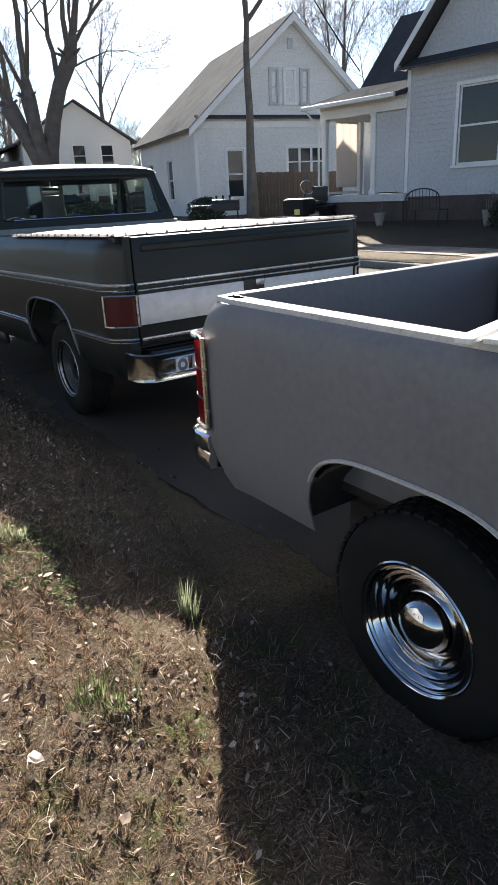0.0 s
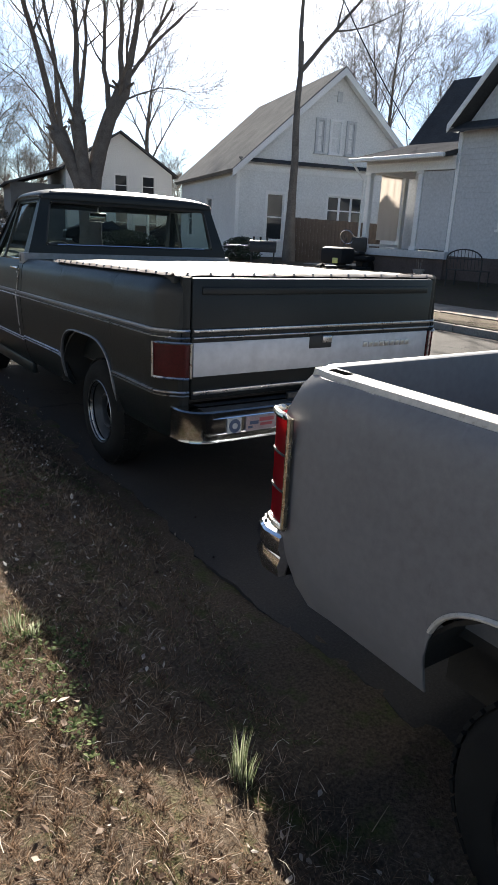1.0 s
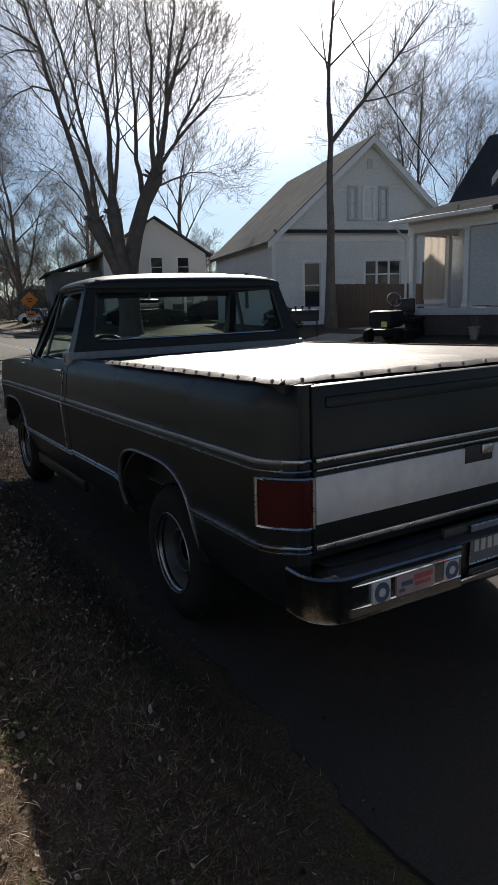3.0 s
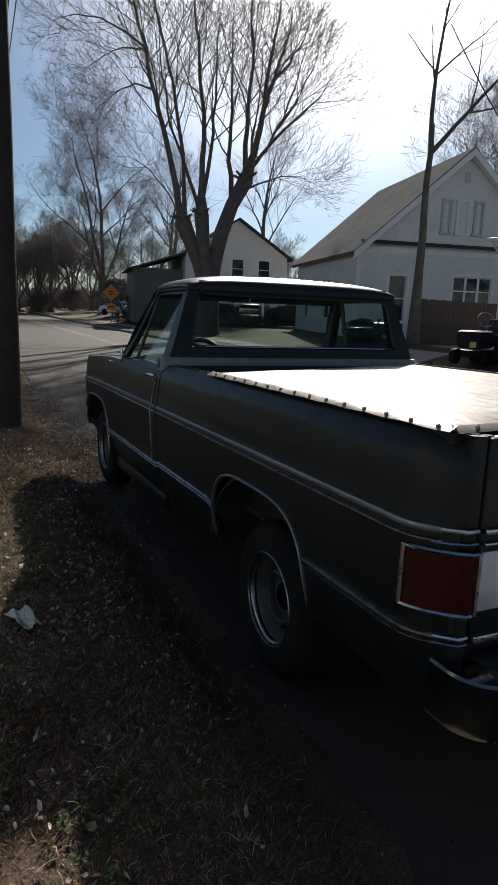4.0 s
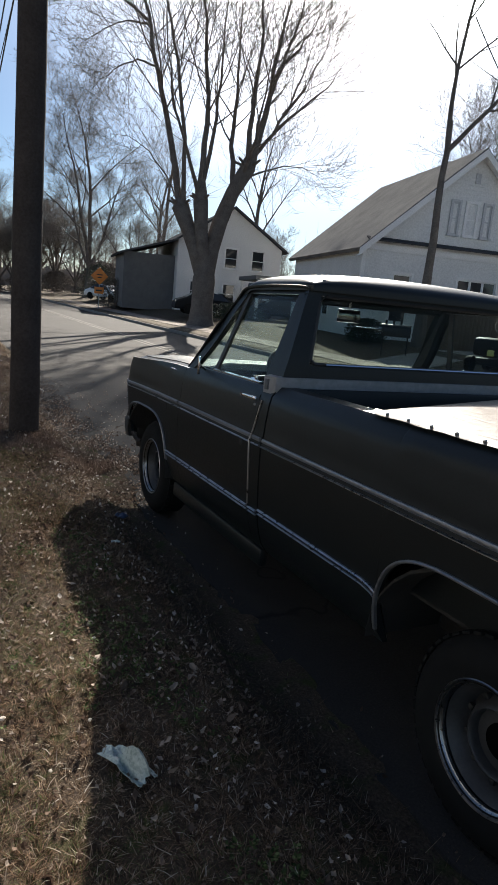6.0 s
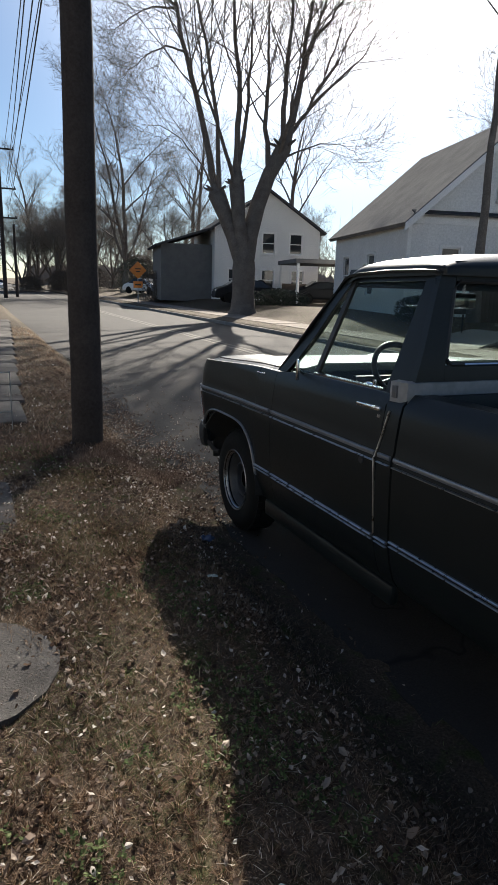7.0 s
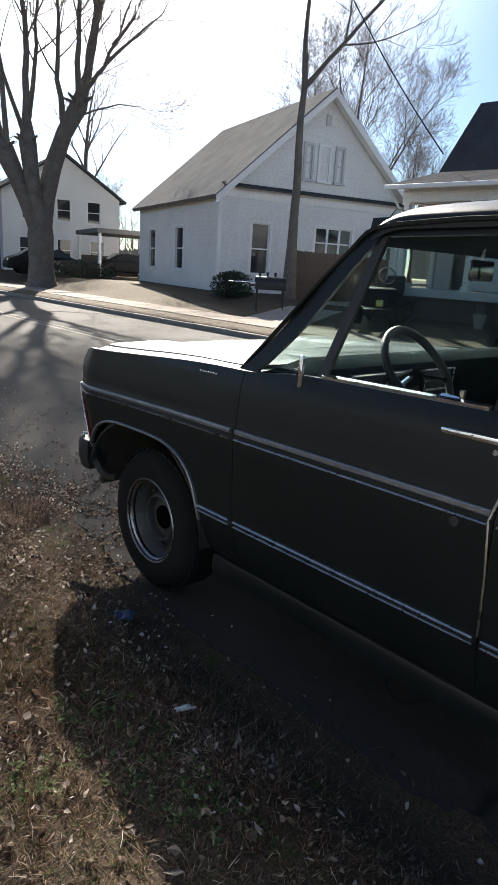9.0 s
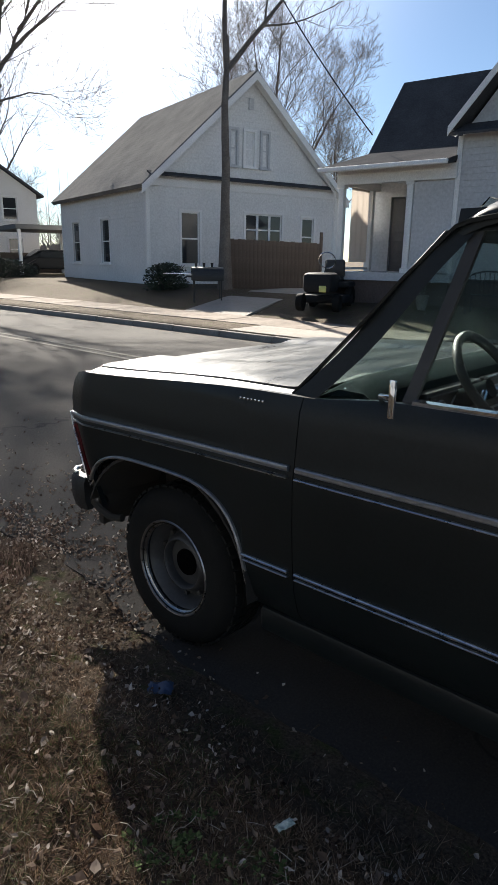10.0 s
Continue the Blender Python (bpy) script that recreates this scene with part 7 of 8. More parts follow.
    if limbs:
        # old low trunk parting into heavy limbs that end in knots, with long shoots above
        top = Vector((0, 0, h * fork))
        tube(trunk, [base, base.lerp(top, 0.12), base.lerp(top, 0.4), base.lerp(top, 0.8), top + Vector((0, 0, 0.3))], [r * 1.5, r * 1.15, r * 1.0, r * 1.05, r * 0.8], 14)
        for pts, r0, taper in limbs:
            limb = bmesh.new()
            n = len(pts)
            tube(limb, pts, [r0 * (1 - (1 - taper) * i / (n - 1)) * (1.22 if i == n - 2 else 1.0) * (0.55 if i == n - 1 else 1.0) for i in range(n)], 11)
            for a in (0.5, 1.9, 3.2, 4.6):
                d = Vector((math.cos(a + r0), math.sin(a + r0), 0.4)).normalized()
                tube(limb, [pts[-2], pts[-2] + d * r0 * 1.25, pts[-2] + d * r0 * 1.9], [0.11, 0.075, 0.045], 6)
            for q in range(14):
                d = Vector((rnd.uniform(-1, 1), rnd.uniform(-1, 1), rnd.uniform(0.0, 1.0))).normalized()
                twig(pts[-2].lerp(pts[-1], rnd.random()) + d * r0 * 0.8, d, rnd.uniform(0.5, 1.6), 0.012)
            part("limb", limb, mat, T)
        for pts, r0 in shoots:
            limb = bmesh.new()
            grow(pts[0], pts[1] - pts[0], 1.0, r0, 0, limb, pts)
            part("shoot", limb, mat, T)
        stems, fork = (), 0
    if fork > 0:
        top = Vector((lean[0], lean[1], h * fork))
        pts = [base.lerp(top, i / 8) + Vector((0.03 * math.sin(i * 1.7 + seed), 0.03 * math.cos(i * 2.1), 0)) * (1 if i else 0) for i in range(9)]
        tube(trunk, pts, [r * (1.45 - 0.45 * min(1, i / 2.5)) * (1 - (0.10 if len(stems) == 1 else 0.54) * i / 8) for i in range(9)], 12)
        base = pts[-1] if len(stems) == 1 else pts[-2]
    for dx, dy, f in stems:
        limb = bmesh.new()
        grow(base, Vector((dx, dy, 1)).normalized(), h * (1 - fork) * 0.92 * f, r * (0.85 if len(stems) == 1 else 0.53) * f ** 0.5, 0, limb)
        part("limb", limb, mat, T)
    part("trunk", trunk, mat, T)
    raw_mesh("crown", *twigs, "twig", T)
    return T


PX, PY = 0.927, -0.375      # across the line of sight from the lawn


def limb_line(*rows):
    """Points of a limb from rows of (across, height, depth) in the old tree's own plane."""
    return [Vector((u * PX - d * PY, u * PY + d * PX, z)) for u, z, d in rows]


# limbs of the old street tree: points, radius at the base
OLD_TREE = (
    (limb_line((-0.1, 2.6, 0), (-0.55, 3.9, 0), (-1.0, 4.9, 0.05), (-1.45, 5.9, 0.1), (-1.5, 6.3, 0.1)), 0.40, 0.90),
    (limb_line((0.05, 2.5, 0.1), (0.25, 4.0, 0.15), (0.6, 5.4, 0.1), (1.1, 6.8, 0), (1.75, 8.0, -0.1), (2.1, 9.3, -0.1)), 0.46, 0.62),
    (limb_line((-0.05, 3.0, -0.1), (-0.3, 4.6, -0.25), (-0.45, 6.2, -0.3), (-0.5, 7.4, -0.3)), 0.36, 0.80),
)
OLD_SHOOTS = (
    (limb_line((-1.5, 6.1, 0.1), (-2.0, 8.3, 0.2), (-2.6, 10.5, 0.3), (-3.2, 12.7, 0.4), (-3.6, 14.4, 0.3), (-4.1, 16.2, 0.2), (-4.7, 18.6, 0.1), (-5.1, 20.6, 0)), 0.19),
    (limb_line((-3.05, 12.2, 0.35), (-4.0, 12.5, 0.6), (-4.9, 12.2, 0.9), (-5.8, 11.5, 1.0), (-6.3, 10.8, 1.0)), 0.060),
    (limb_line((-3.5, 14.1, 0.3), (-4.5, 14.7, 0.1), (-5.7, 15.1, -0.2), (-6.9, 15.1, -0.4), (-7.9, 14.7, -0.5)), 0.075),
    (limb_line((-3.55, 14.0, 0.3), (-4.7, 14.2, 0.8), (-5.8, 13.9, 1.3), (-6.8, 13.3, 1.6)), 0.060),
    (limb_line((-3.9, 15.8, 0.2), (-4.9, 16.6, 0), (-6.0, 17.1, -0.2), (-7.2, 17.2, -0.3)), 0.060),
    (limb_line((-1.3, 5.9, -0.1), (-1.45, 9.0, -0.5), (-2.0, 12.3, -0.8), (-2.65, 14.6, -0.9), (-3.2, 16.6, -0.9), (-3.6, 18.8, -1.0)), 0.13),
    (limb_line((-1.6, 6.0, 0.2), (-2.3, 7.4, 0.9), (-3.3, 8.6, 1.6), (-4.4, 9.3, 2.1), (-5.4, 9.4, 2.4)), 0.055),
    (limb_line((-0.5, 7.2, -0.3), (-0.45, 9.7, -0.3), (-0.55, 11.7, -0.4), (-0.85, 14.2, -0.5), (-1.15, 16.6, -0.4), (-1.3, 19.0, -0.3)), 0.17),
    (limb_line((-0.45, 6.9, -0.2), (-0.1, 9.4, 0.4), (0.1, 12.0, 0.8), (0.05, 14.8, 1.1), (0.2, 17.4, 1.2)), 0.13),
    (limb_line((-0.6, 6.5, -0.4), (-1.2, 8.2, -1.6), (-1.9, 9.8, -2.6), (-2.3, 11.8, -3.2), (-2.4, 14.0, -3.5)), 0.11),
    (limb_line((1.1, 6.8, 0), (0.9, 9.0, 0.3), (0.95, 11.5, 0.5), (0.8, 14.0, 0.7), (0.9, 16.5, 0.8)), 0.16),
    (limb_line((1.75, 8.0, -0.1), (1.7, 10.4, -0.6), (1.9, 13.0, -0.9), (1.75, 15.6, -1.1), (1.9, 17.8, -1.1)), 0.16),
    (limb_line((2.1, 9.2, -0.1), (2.5, 11.2, 0.2), (2.7, 13.4, 0.3), (3.1, 15.6, 0.3), (3.2, 17.6, 0.4)), 0.19),
    (limb_line((1.9, 8.5, 0), (2.9, 9.9, 0.5), (3.7, 11.6, 0.8), (4.3, 13.4, 0.9), (4.7, 15.0, 0.9)), 0.12),
    (limb_line((1.5, 7.5, 0.1), (2.5, 8.1, 1.2), (3.7, 8.7, 2.0), (4.8, 8.8, 2.4), (5.7, 8.5, 2.6)), 0.07),
    (limb_line((1.5, 7.6, -0.2), (1.9, 9.0, -1.6), (2.2, 10.8, -2.6), (2.2, 13.0, -3.2)), 0.11),
    # extra shoots, unseen, added to cast dappled shade on the road
    (limb_line((2.6, 11.6, 0.2), (3.1, 13.2, -0.2), (3.6, 14.8, -0.5), (3.8, 16.2, -0.6)), 0.12),
    (limb_line((3.3, 10.8, 0.7), (4.2, 12.0, 0.4), (4.9, 13.4, 0.1), (5.3, 14.9, -0.2)), 0.10),
    (limb_line((2.9, 9.9, 0.5), (4.0, 10.9, 0.0), (5.2, 12.0, -0.3), (6.1, 13.4, -0.5)), 0.10),
    (limb_line((3.0, 12.9, 0.2), (3.7, 13.5, -0.6), (4.3, 14.4, -1.0), (4.6, 15.6, -1.2)), 0.09),
)
tree("tree", 10.4, 31.9, 20.0, 0.56, 5, "large old street tree forking low into knotted limbs and long shoots", levels=4, spread=0.62, twig_n=4, fork=0.15, limbs=OLD_TREE, shoots=OLD_SHOOTS)
tree("tree", 12.8, 70.0, 21.0, 0.46, 11, "tall bare tree with an oval crown far down the street", stems=((0.03, 0.06, 1.12), (-0.06, -0.05, 0.90), (0.55, -0.1, 0.62), (-0.62, 0.1, 0.55)), fork=0.17, levels=5, spread=0.72, twig_n=5)
small = tree("tree", 17.5, 68.0, 10.5, 0.30, 12, "bare spreading tree among the far houses", stems=((-0.7, 0, 0.9), (-0.1, 0.2, 1), (0.25, -0.2, 1), (0.8, 0.1, 0.9)), fork=0.16, levels=5, spread=0.7, twig_n=4)
tall = tree("tree", 22.0, 74.0, 18.0, 0.38, 14, "tall bare tree behind the far houses", fork=0.2, levels=5, spread=0.5, twig_n=3)
for i, (x, y, rz, s) in enumerate(((-6, 88, 40, 0.9), (-1.0, 96, 120, 1.0), (8.0, 92, 200, 0.95), (6.0, 104, 280, 1.05), (15.5, 90, 330, 1.0), (26, 88, 70, 1.1), (34, 80, 160, 1.0), (-14, 92, 250, 1.1), (27, 60, 20, 0.85), (24, 54, 110, 0.9))):
    m = Matrix.Translation((x, y, ground_z(x, y) - 0.1)) @ Matrix.Rotation(radians(rz), 4, "Z") @ Matrix.Diagonal((s, s, s, 1))
    copy_thing((small, tall)[i % 2], m)
for x, y, rz, q in ((3.9, 90, 15, 0.85), (6.0, 92, 140, 1.05), (8.4, 90, 260, 1.10), (10.6, 94, 310, 1.22), (13.0, 91, 100, 1.2)):
    copy_thing(small, Matrix.Translation((x, y, ground_z(x, y) - 0.1)) @ Matrix.Rotation(radians(rz), 4, "Z") @ Matrix.Diagonal((q, q, q, 1)))
tree("tree", 13.7, 18.75, 15.0, 0.19, 21, "slim bare tree with one long side branch beside the white house", stems=((0.0, 0.0, 1.0), (0.8, -0.5, 0.9)), fork=0.52, levels=4, spread=0.6, twig_n=2)
tree("tree", 30.0, 31.0, 16.5, 0.30, 22, "bare tree rising behind the white gabled house", stems=((-0.45, 0, 0.9), (0.0, 0.1, 1.05), (0.40, -0.3, 0.95), (-0.1, 0.4, 0.95)), fork=0.2, levels=5, spread=0.62, twig_n=4)
tree("tree", 36.0, 30.0, 10.5, 0.24, 23, "bare tree behind the porch house", stems=((-0.2, 0, 1), (0.2, 0.1, 1.1)), fork=0.25, levels=5, spread=0.6)


def shrub(name, x, y, rx, ry, h, n, seed, mat, label, leaf=1.0):
    """A shrub of short stems with many small leaf blades."""
    rnd = random.Random(seed)
    S = thing(name, label, "shrub", Matrix.Translation((x, y, ground_z(x, y) - 0.03)), "shrubs")
    bm = bmesh.new()
    for i in range(9):
        a = rnd.uniform(0, 6.28)
        tube(bm, [(0, 0, 0), (rx * 0.3 * math.cos(a), ry * 0.3 * math.sin(a), h * 0.4), (rx * 0.7 * math.cos(a), ry * 0.7 * math.sin(a), h * rnd.uniform(0.6, 0.95))], [0.03, 0.02, 0.008], 5)
    part("stems", bm, "bark", S)
    V, F = [], []
    for _ in range(n):
        a, u, q = rnd.uniform(0, 6.28), rnd.random() ** 0.45, rnd.uniform(0.03, 1)
        k = (1 - q ** 3) ** 0.5 * (0.75 + 0.35 * noise.noise((math.cos(a) * 1.5 + seed, math.sin(a) * 1.5, q * 3)))
        c = Vector((rx * u * k * math.cos(a), ry * u * k * math.sin(a), h * q * (0.9 + 0.15 * noise.noise((a, seed, 0)))))
        d = Vector((rnd.uniform(-1, 1), rnd.uniform(-1, 1), rnd.uniform(-0.6, 1))).normalized()
        e = d.orthogonal().normalized()
        s = rnd.uniform(0.04, 0.09) * leaf
        i = len(V)
        V.extend([tuple(c - d * s), tuple(c + e * s * 0.4), tuple(c + d * s), tuple(c - e * s * 0.4)])
        F.append((i, i + 1, i + 2, i + 3))
    raw_mesh("foliage", V, F, mat, S)


shrub("shrub", 10.6, 50.0, 1.6, 1.4, 2.4, 2500, 1, "shrub_brown", "brown dormant shrub behind the road sign")
shrub("shrub", 12.5, 64.0, 3.5, 2.0, 3.6, 3500, 2, "shrub", "dark evergreen shrubs far down the street")
shrub("thicket", 4.6, 87.0, 2.4, 1.5, 2.2, 3500, 31, "shrub_brown", "brown bare thicket under the far grove", 1.6)
shrub("thicket", 8.2, 86.0, 2.6, 1.5, 2.8, 4000, 32, "shrub_brown", "tall brown thicket under the far grove", 1.6)
shrub("thicket", 12.2, 86.5, 3.0, 1.5, 3.0, 4000, 33, "shrub_brown", "broad brown thicket under the far grove", 1.6)
shrub("shrub", 16.5, 80.0, 4.0, 3.0, 4.5, 4000, 23, "shrub_brown", "tall brown thicket behind the far cars", 3.0)
shrub("hedge", 13.2, 33.5, 2.6, 0.9, 1.0, 3500, 3, "shrub", "low dark hedge beside the big tree")
shrub("shrub", 12.6, 20.6, 1.1, 0.8, 1.0, 2500, 4, "shrub", "dark shrub at the corner of the white house")
shrub("shrub", 12.3, 5.8, 0.8, 1.6, 0.95, 2600, 6, "shrub", "low dark shrubs under the wing window")


def far_wood():
    """A row of bare woodland closing the view, its hazy look put into colour."""
    rnd = random.Random(40)
    V, F = [], []
    for _ in range(300):
        x, y = rnd.uniform(-90, 120), rnd.uniform(112, 165)
        if abs(x - (2.5 + (y - 60) * 0.03)) < 6:
            continue
        h = rnd.uniform(10, 19)
        for _ in range(46):
            a, b = rnd.uniform(-1, 1), rnd.uniform(0.1, 1)
            p = Vector((x + a * 0.6, y + rnd.uniform(-0.6, 0.6), h * b * 0.65))
            d = Vector((a * 2.2 + rnd.uniform(-1, 1), rnd.uniform(-1, 1), rnd.uniform(1, 2.6))).normalized() * rnd.uniform(1.2, 4.2)
            r, i = rnd.uniform(0.03, 0.10), len(V)
            V.extend([(p.x - r, p.y, p.z), (p.x + r, p.y, p.z), (p.x, p.y + r, p.z), tuple(p + d)])
            F.extend([(i, i + 1, i + 3), (i + 1, i + 2, i + 3), (i + 2, i, i + 3)])
        for _ in range(40):
            p = Vector((x + rnd.uniform(-2.5, 2.5), y + rnd.uniform(-1, 1), rnd.uniform(0.0, 3.6)))
            i, s = len(V), rnd.uniform(0.3, 0.8)
            V.extend([(p.x - s, p.y, p.z), (p.x + s, p.y, p.z - 0.2), (p.x + rnd.uniform(-s, s), p.y + 0.3, p.z + s * 1.5)])
            F.append((i, i + 1, i + 2))
        i, r = len(V), 0.16
        V.extend([(x - r, y, 0), (x + r, y, 0), (x, y + r, 0), (x, y, h)])
        F.extend([(i, i + 1, i + 3), (i + 1, i + 2, i + 3), (i + 2, i, i + 3)])
    tagged(raw_mesh("far_woods", V, F, "twig"), "row of bare woodland lightened in colour for distance", "woods", kind="stuff")


far_wood()

# ---- near ground: walk, grass, leaves, litter ----
def front_walk():
    W = new("garden_path")
    tagged(W, "worn concrete path slabs set in the lawn", "path", kind="structure")
    outline = [(-3.5, 2.56), (-2.62, 2.54), (-2.46, 2.60), (-2.35, 2.70), (-2.29, 2.83), (-2.27, 2.96), (-2.32, 3.10), (-2.41, 3.23), (-2.56, 3.32), (-3.5, 3.34)]
    bm = bmesh.new()
    bm.faces.new([bm.verts.new((x, y, 0.178)) for x, y in outline])
    low = bmesh.ops.extrude_face_region(bm, geom=list(bm.faces))
    for v in low["geom"]:
        if isinstance(v, bmesh.types.BMVert):
            v.co.z = 0.05
    part("slab", bm, "concrete_old", W)
    part("slab", boxes((-4.6, -3.52, 2.56, 3.32, 0.05, 0.176), bevel=0.02), "concrete_old", W)
    part("slab", boxes((-3.4, -2.33, 4.30, 5.38, 0.05, 0.186), bevel=0.02), "concrete_old", W)
    for i in range(14):
        part("slab", boxes((-3.05 + 0.058 * i, -2.03 + 0.058 * i, 7.42 + 1.25 * i, 8.64 + 1.25 * i, 0.05, 0.205 + 0.005 * (i % 3)), bevel=0.02), "concrete_old", W)


front_walk()


def scatter(rnd, x0, x1, y0, y1):
    return rnd.uniform(x0, x1), rnd.uniform(y0, y1)


def on_slab(x, y):
    return -4.6 < x < -2.26 and 2.54 < y < 3.35


def patch(x, y, s):
    """Smooth blotches between about -1.5 and 1.5."""
    return np.sin(2.1 * x + 1.3 * y + s) * np.sin(1.7 * y - 0.9 * x + 2 * s) + 0.5 * np.sin(5.3 * x + 2 + s) * np.sin(4.7 * y + 1 - s) + 0.3 * np.sin(11.3 * x - 3 * y + s) * np.sin(9.1 * y + 4 * x)


def lawn_grid():
    """Heights of the near lawn on a fine grid, for quick look-up."""
    gx, gy = np.arange(-7.0, 0.01, 0.05), np.arange(-7.0, 14.01, 0.05)
    return np.array([[lawn_z(float(a), float(b)) for b in gy] for a in gx])


LAWN = lawn_grid()


def lawn_at(x, y):
    i, j = (x + 7.0) / 0.05, (y + 7.0) / 0.05
    a, b = np.clip(i.astype(int), 0, LAWN.shape[0] - 2), np.clip(j.astype(int), 0, LAWN.shape[1] - 2)
    u, v = i - a, j - b
    return (LAWN[a, b] * (1 - u) + LAWN[a + 1, b] * u) * (1 - v) + (LAWN[a, b + 1] * (1 - u) + LAWN[a + 1, b + 1] * u) * v


def blades(name, n, seed, mat, label, hmin, hmax, green):
    """Short fine grass blades over the near lawn, in clumps, thick in places and thin in others."""
    rng = np.random.default_rng(seed)
    m = int(n * 0.72)
    x = np.concatenate([rng.uniform(-3.4, -1.1, m), rng.uniform(-6.4, -0.8, n - m)])
    y = np.concatenate([rng.uniform(-3.4, 5.6, m), rng.uniform(-6.2, 13.0, n - m)])
    # half of the blades gather into small clumps
    pull = rng.random(n) < 0.42
    cx, cy = np.round(x / 0.045) * 0.045, np.round(y / 0.045) * 0.045
    cx, cy = cx + 0.05 * np.sin(9157 * cx + 5741 * cy), cy + 0.05 * np.sin(7333 * cx - 8311 * cy)
    x, y = np.where(pull, cx + (x - cx) * 0.42, x), np.where(pull, cy + (y - cy) * 0.42, y)
    sm = lambda a, b, v: np.clip((v - a) / (b - a), 0, 1) ** 2 * (3 - 2 * np.clip((v - a) / (b - a), 0, 1))
    edge = -1.40 - 0.35 * (1 - sm(-1.6, -0.2, y)) + 0.22 * sm(4.8, 5.8, y) * (1 - sm(6.5, 7.3, y)) + 0.10 * sm(6.5, 7.3, y) + 0.36 * sm(9.0, 14.0, y) + 0.08 * patch(3 * x, 3 * y, 1.0) + 0.04 * rng.normal(size=n)
    keep = (x < edge) | ((x < edge + 0.45) & (rng.random(n) < 0.32))
    keep &= ~((x > -4.6) & (x < -2.36 + 0.05 * np.sin(9 * y) + 0.03 * rng.normal(size=n) - 0.5 * np.abs(y - 2.94) ** 2 - 0.05) & (y > 2.64 + 0.02 * rng.normal(size=n)) & (y < 3.27 + 0.02 * rng.normal(size=n)))
    keep &= ~((y > 7.46) & (np.abs(x + 2.54 - 0.046 * (y - 7.4)) < 0.47 + 0.02 * rng.normal(size=n)))
    keep &= ~((x > -3.36) & (x < -2.37) & (y > 4.34) & (y < 5.34))
    # thinning out towards the far borders of the patch
    fade = np.minimum(np.minimum((x + 6.4) / 2.0, (y + 6.2) / 2.0), (13.0 - y) / 5.0)
    keep &= rng.random(n) < fade
    if green:
        keep &= patch(1.3 * x, 1.3 * y, 3.0) + 0.30 * rng.normal(size=n) > 0.22
    else:
        keep &= patch(x, y, 0.0) + 0.5 * rng.normal(size=n) > -0.85
    x, y, pull, cx, cy = x[keep], y[keep], pull[keep], cx[keep], cy[keep]
    n = len(x)
    z = lawn_at(x, y) - 0.004
    h = rng.uniform(hmin, hmax, n) * (0.75 + 0.3 * np.clip(patch(0.8 * x, 0.8 * y, 5.0), -1, 1)) * np.where(pull, 1.15, 0.8)
    a, w = rng.uniform(0, 6.283, n), rng.uniform(0.0007, 0.0020, n)
    lean = np.where(pull, 0.55, 1.0)
    lx = rng.normal(0, 1, n) * lean * h + np.where(pull, (x - cx) * 0.9, 0)
    ly = rng.normal(0, 1, n) * lean * h + np.where(pull, (y - cy) * 0.9, 0)
    c, s = np.cos(a) * w, np.sin(a) * w
    V = np.empty((n, 3, 3))
    V[:, 0] = np.stack([x - c, y - s, z], 1)
    V[:, 1] = np.stack([x + c, y + s, z], 1)
    V[:, 2] = np.stack([x + lx, y + ly, z + h * rng.uniform(0.5, 1.0, n)], 1)
    me = bpy.data.meshes.new(name)
    me.vertices.add(3 * n)
    me.vertices.foreach_set("co", V.ravel())
    me.loops.add(3 * n)
    me.loops.foreach_set("vertex_index", np.arange(3 * n, dtype=np.int32))
    me.polygons.add(n)
    me.polygons.foreach_set("loop_start", np.arange(0, 3 * n, 3, dtype=np.int32))
    me.update(calc_edges=True)
    me.materials.append(M[mat])
    tagged(new(name, me), label, "grass", kind="stuff")


blades("dry_grass", 1500000, 1, "blade_dry", "short dry straw-coloured winter grass", 0.012, 0.050, False)
blades("green_grass", 600000, 2, "blade_green", "patches of short green weeds in the lawn", 0.012, 0.044, True)


def verge_grass(n, seed):
    """Coarser dry tufts on the verge beyond the pole."""
    rng = np.random.default_rng(seed)
    x, y = rng.uniform(-6.5, -0.75, n), 6.0 + 16.0 * rng.random(n) ** 1.4
    keep = (x < -1.24 + 0.45 * np.clip((y - 9) / 5, 0, 1) + 0.06 * rng.normal(size=n)) & ~((y > 7.46) & (np.abs(x + 2.54 - 0.046 * (y - 7.4)) < 0.47))
    keep &= patch(1.4 * x, 1.1 * y, 2.0) + 0.5 * rng.normal(size=n) > -0.6
    x, y = x[keep], y[keep]
    n = len(x)
    z = np.array([lawn_z(a, b) for a, b in zip(x.tolist(), y.tolist())]) - 0.005
    h, a, w = rng.uniform(0.02, 0.075, n), rng.uniform(0, 6.283, n), rng.uniform(0.0012, 0.003, n)
    c, s = np.cos(a) * w, np.sin(a) * w
    lx, ly = rng.normal(0, 0.7, n) * h, rng.normal(0, 0.7, n) * h
    V = np.stack([np.stack([x - c, y - s, z], 1), np.stack([x + c, y + s, z], 1), np.stack([x + lx, y + ly, z + h], 1)], 1)
    me = bpy.data.meshes.new("verge_grass")
    me.from_pydata(V.reshape(-1, 3).tolist(), [], np.arange(3 * n).reshape(-1, 3).tolist())
    me.materials.append(M["blade_dry"])
    tagged(new("verge_grass", me), "coarse dry grass on the verge beyond the pole", "grass", kind="stuff")


verge_grass(160000, 23)


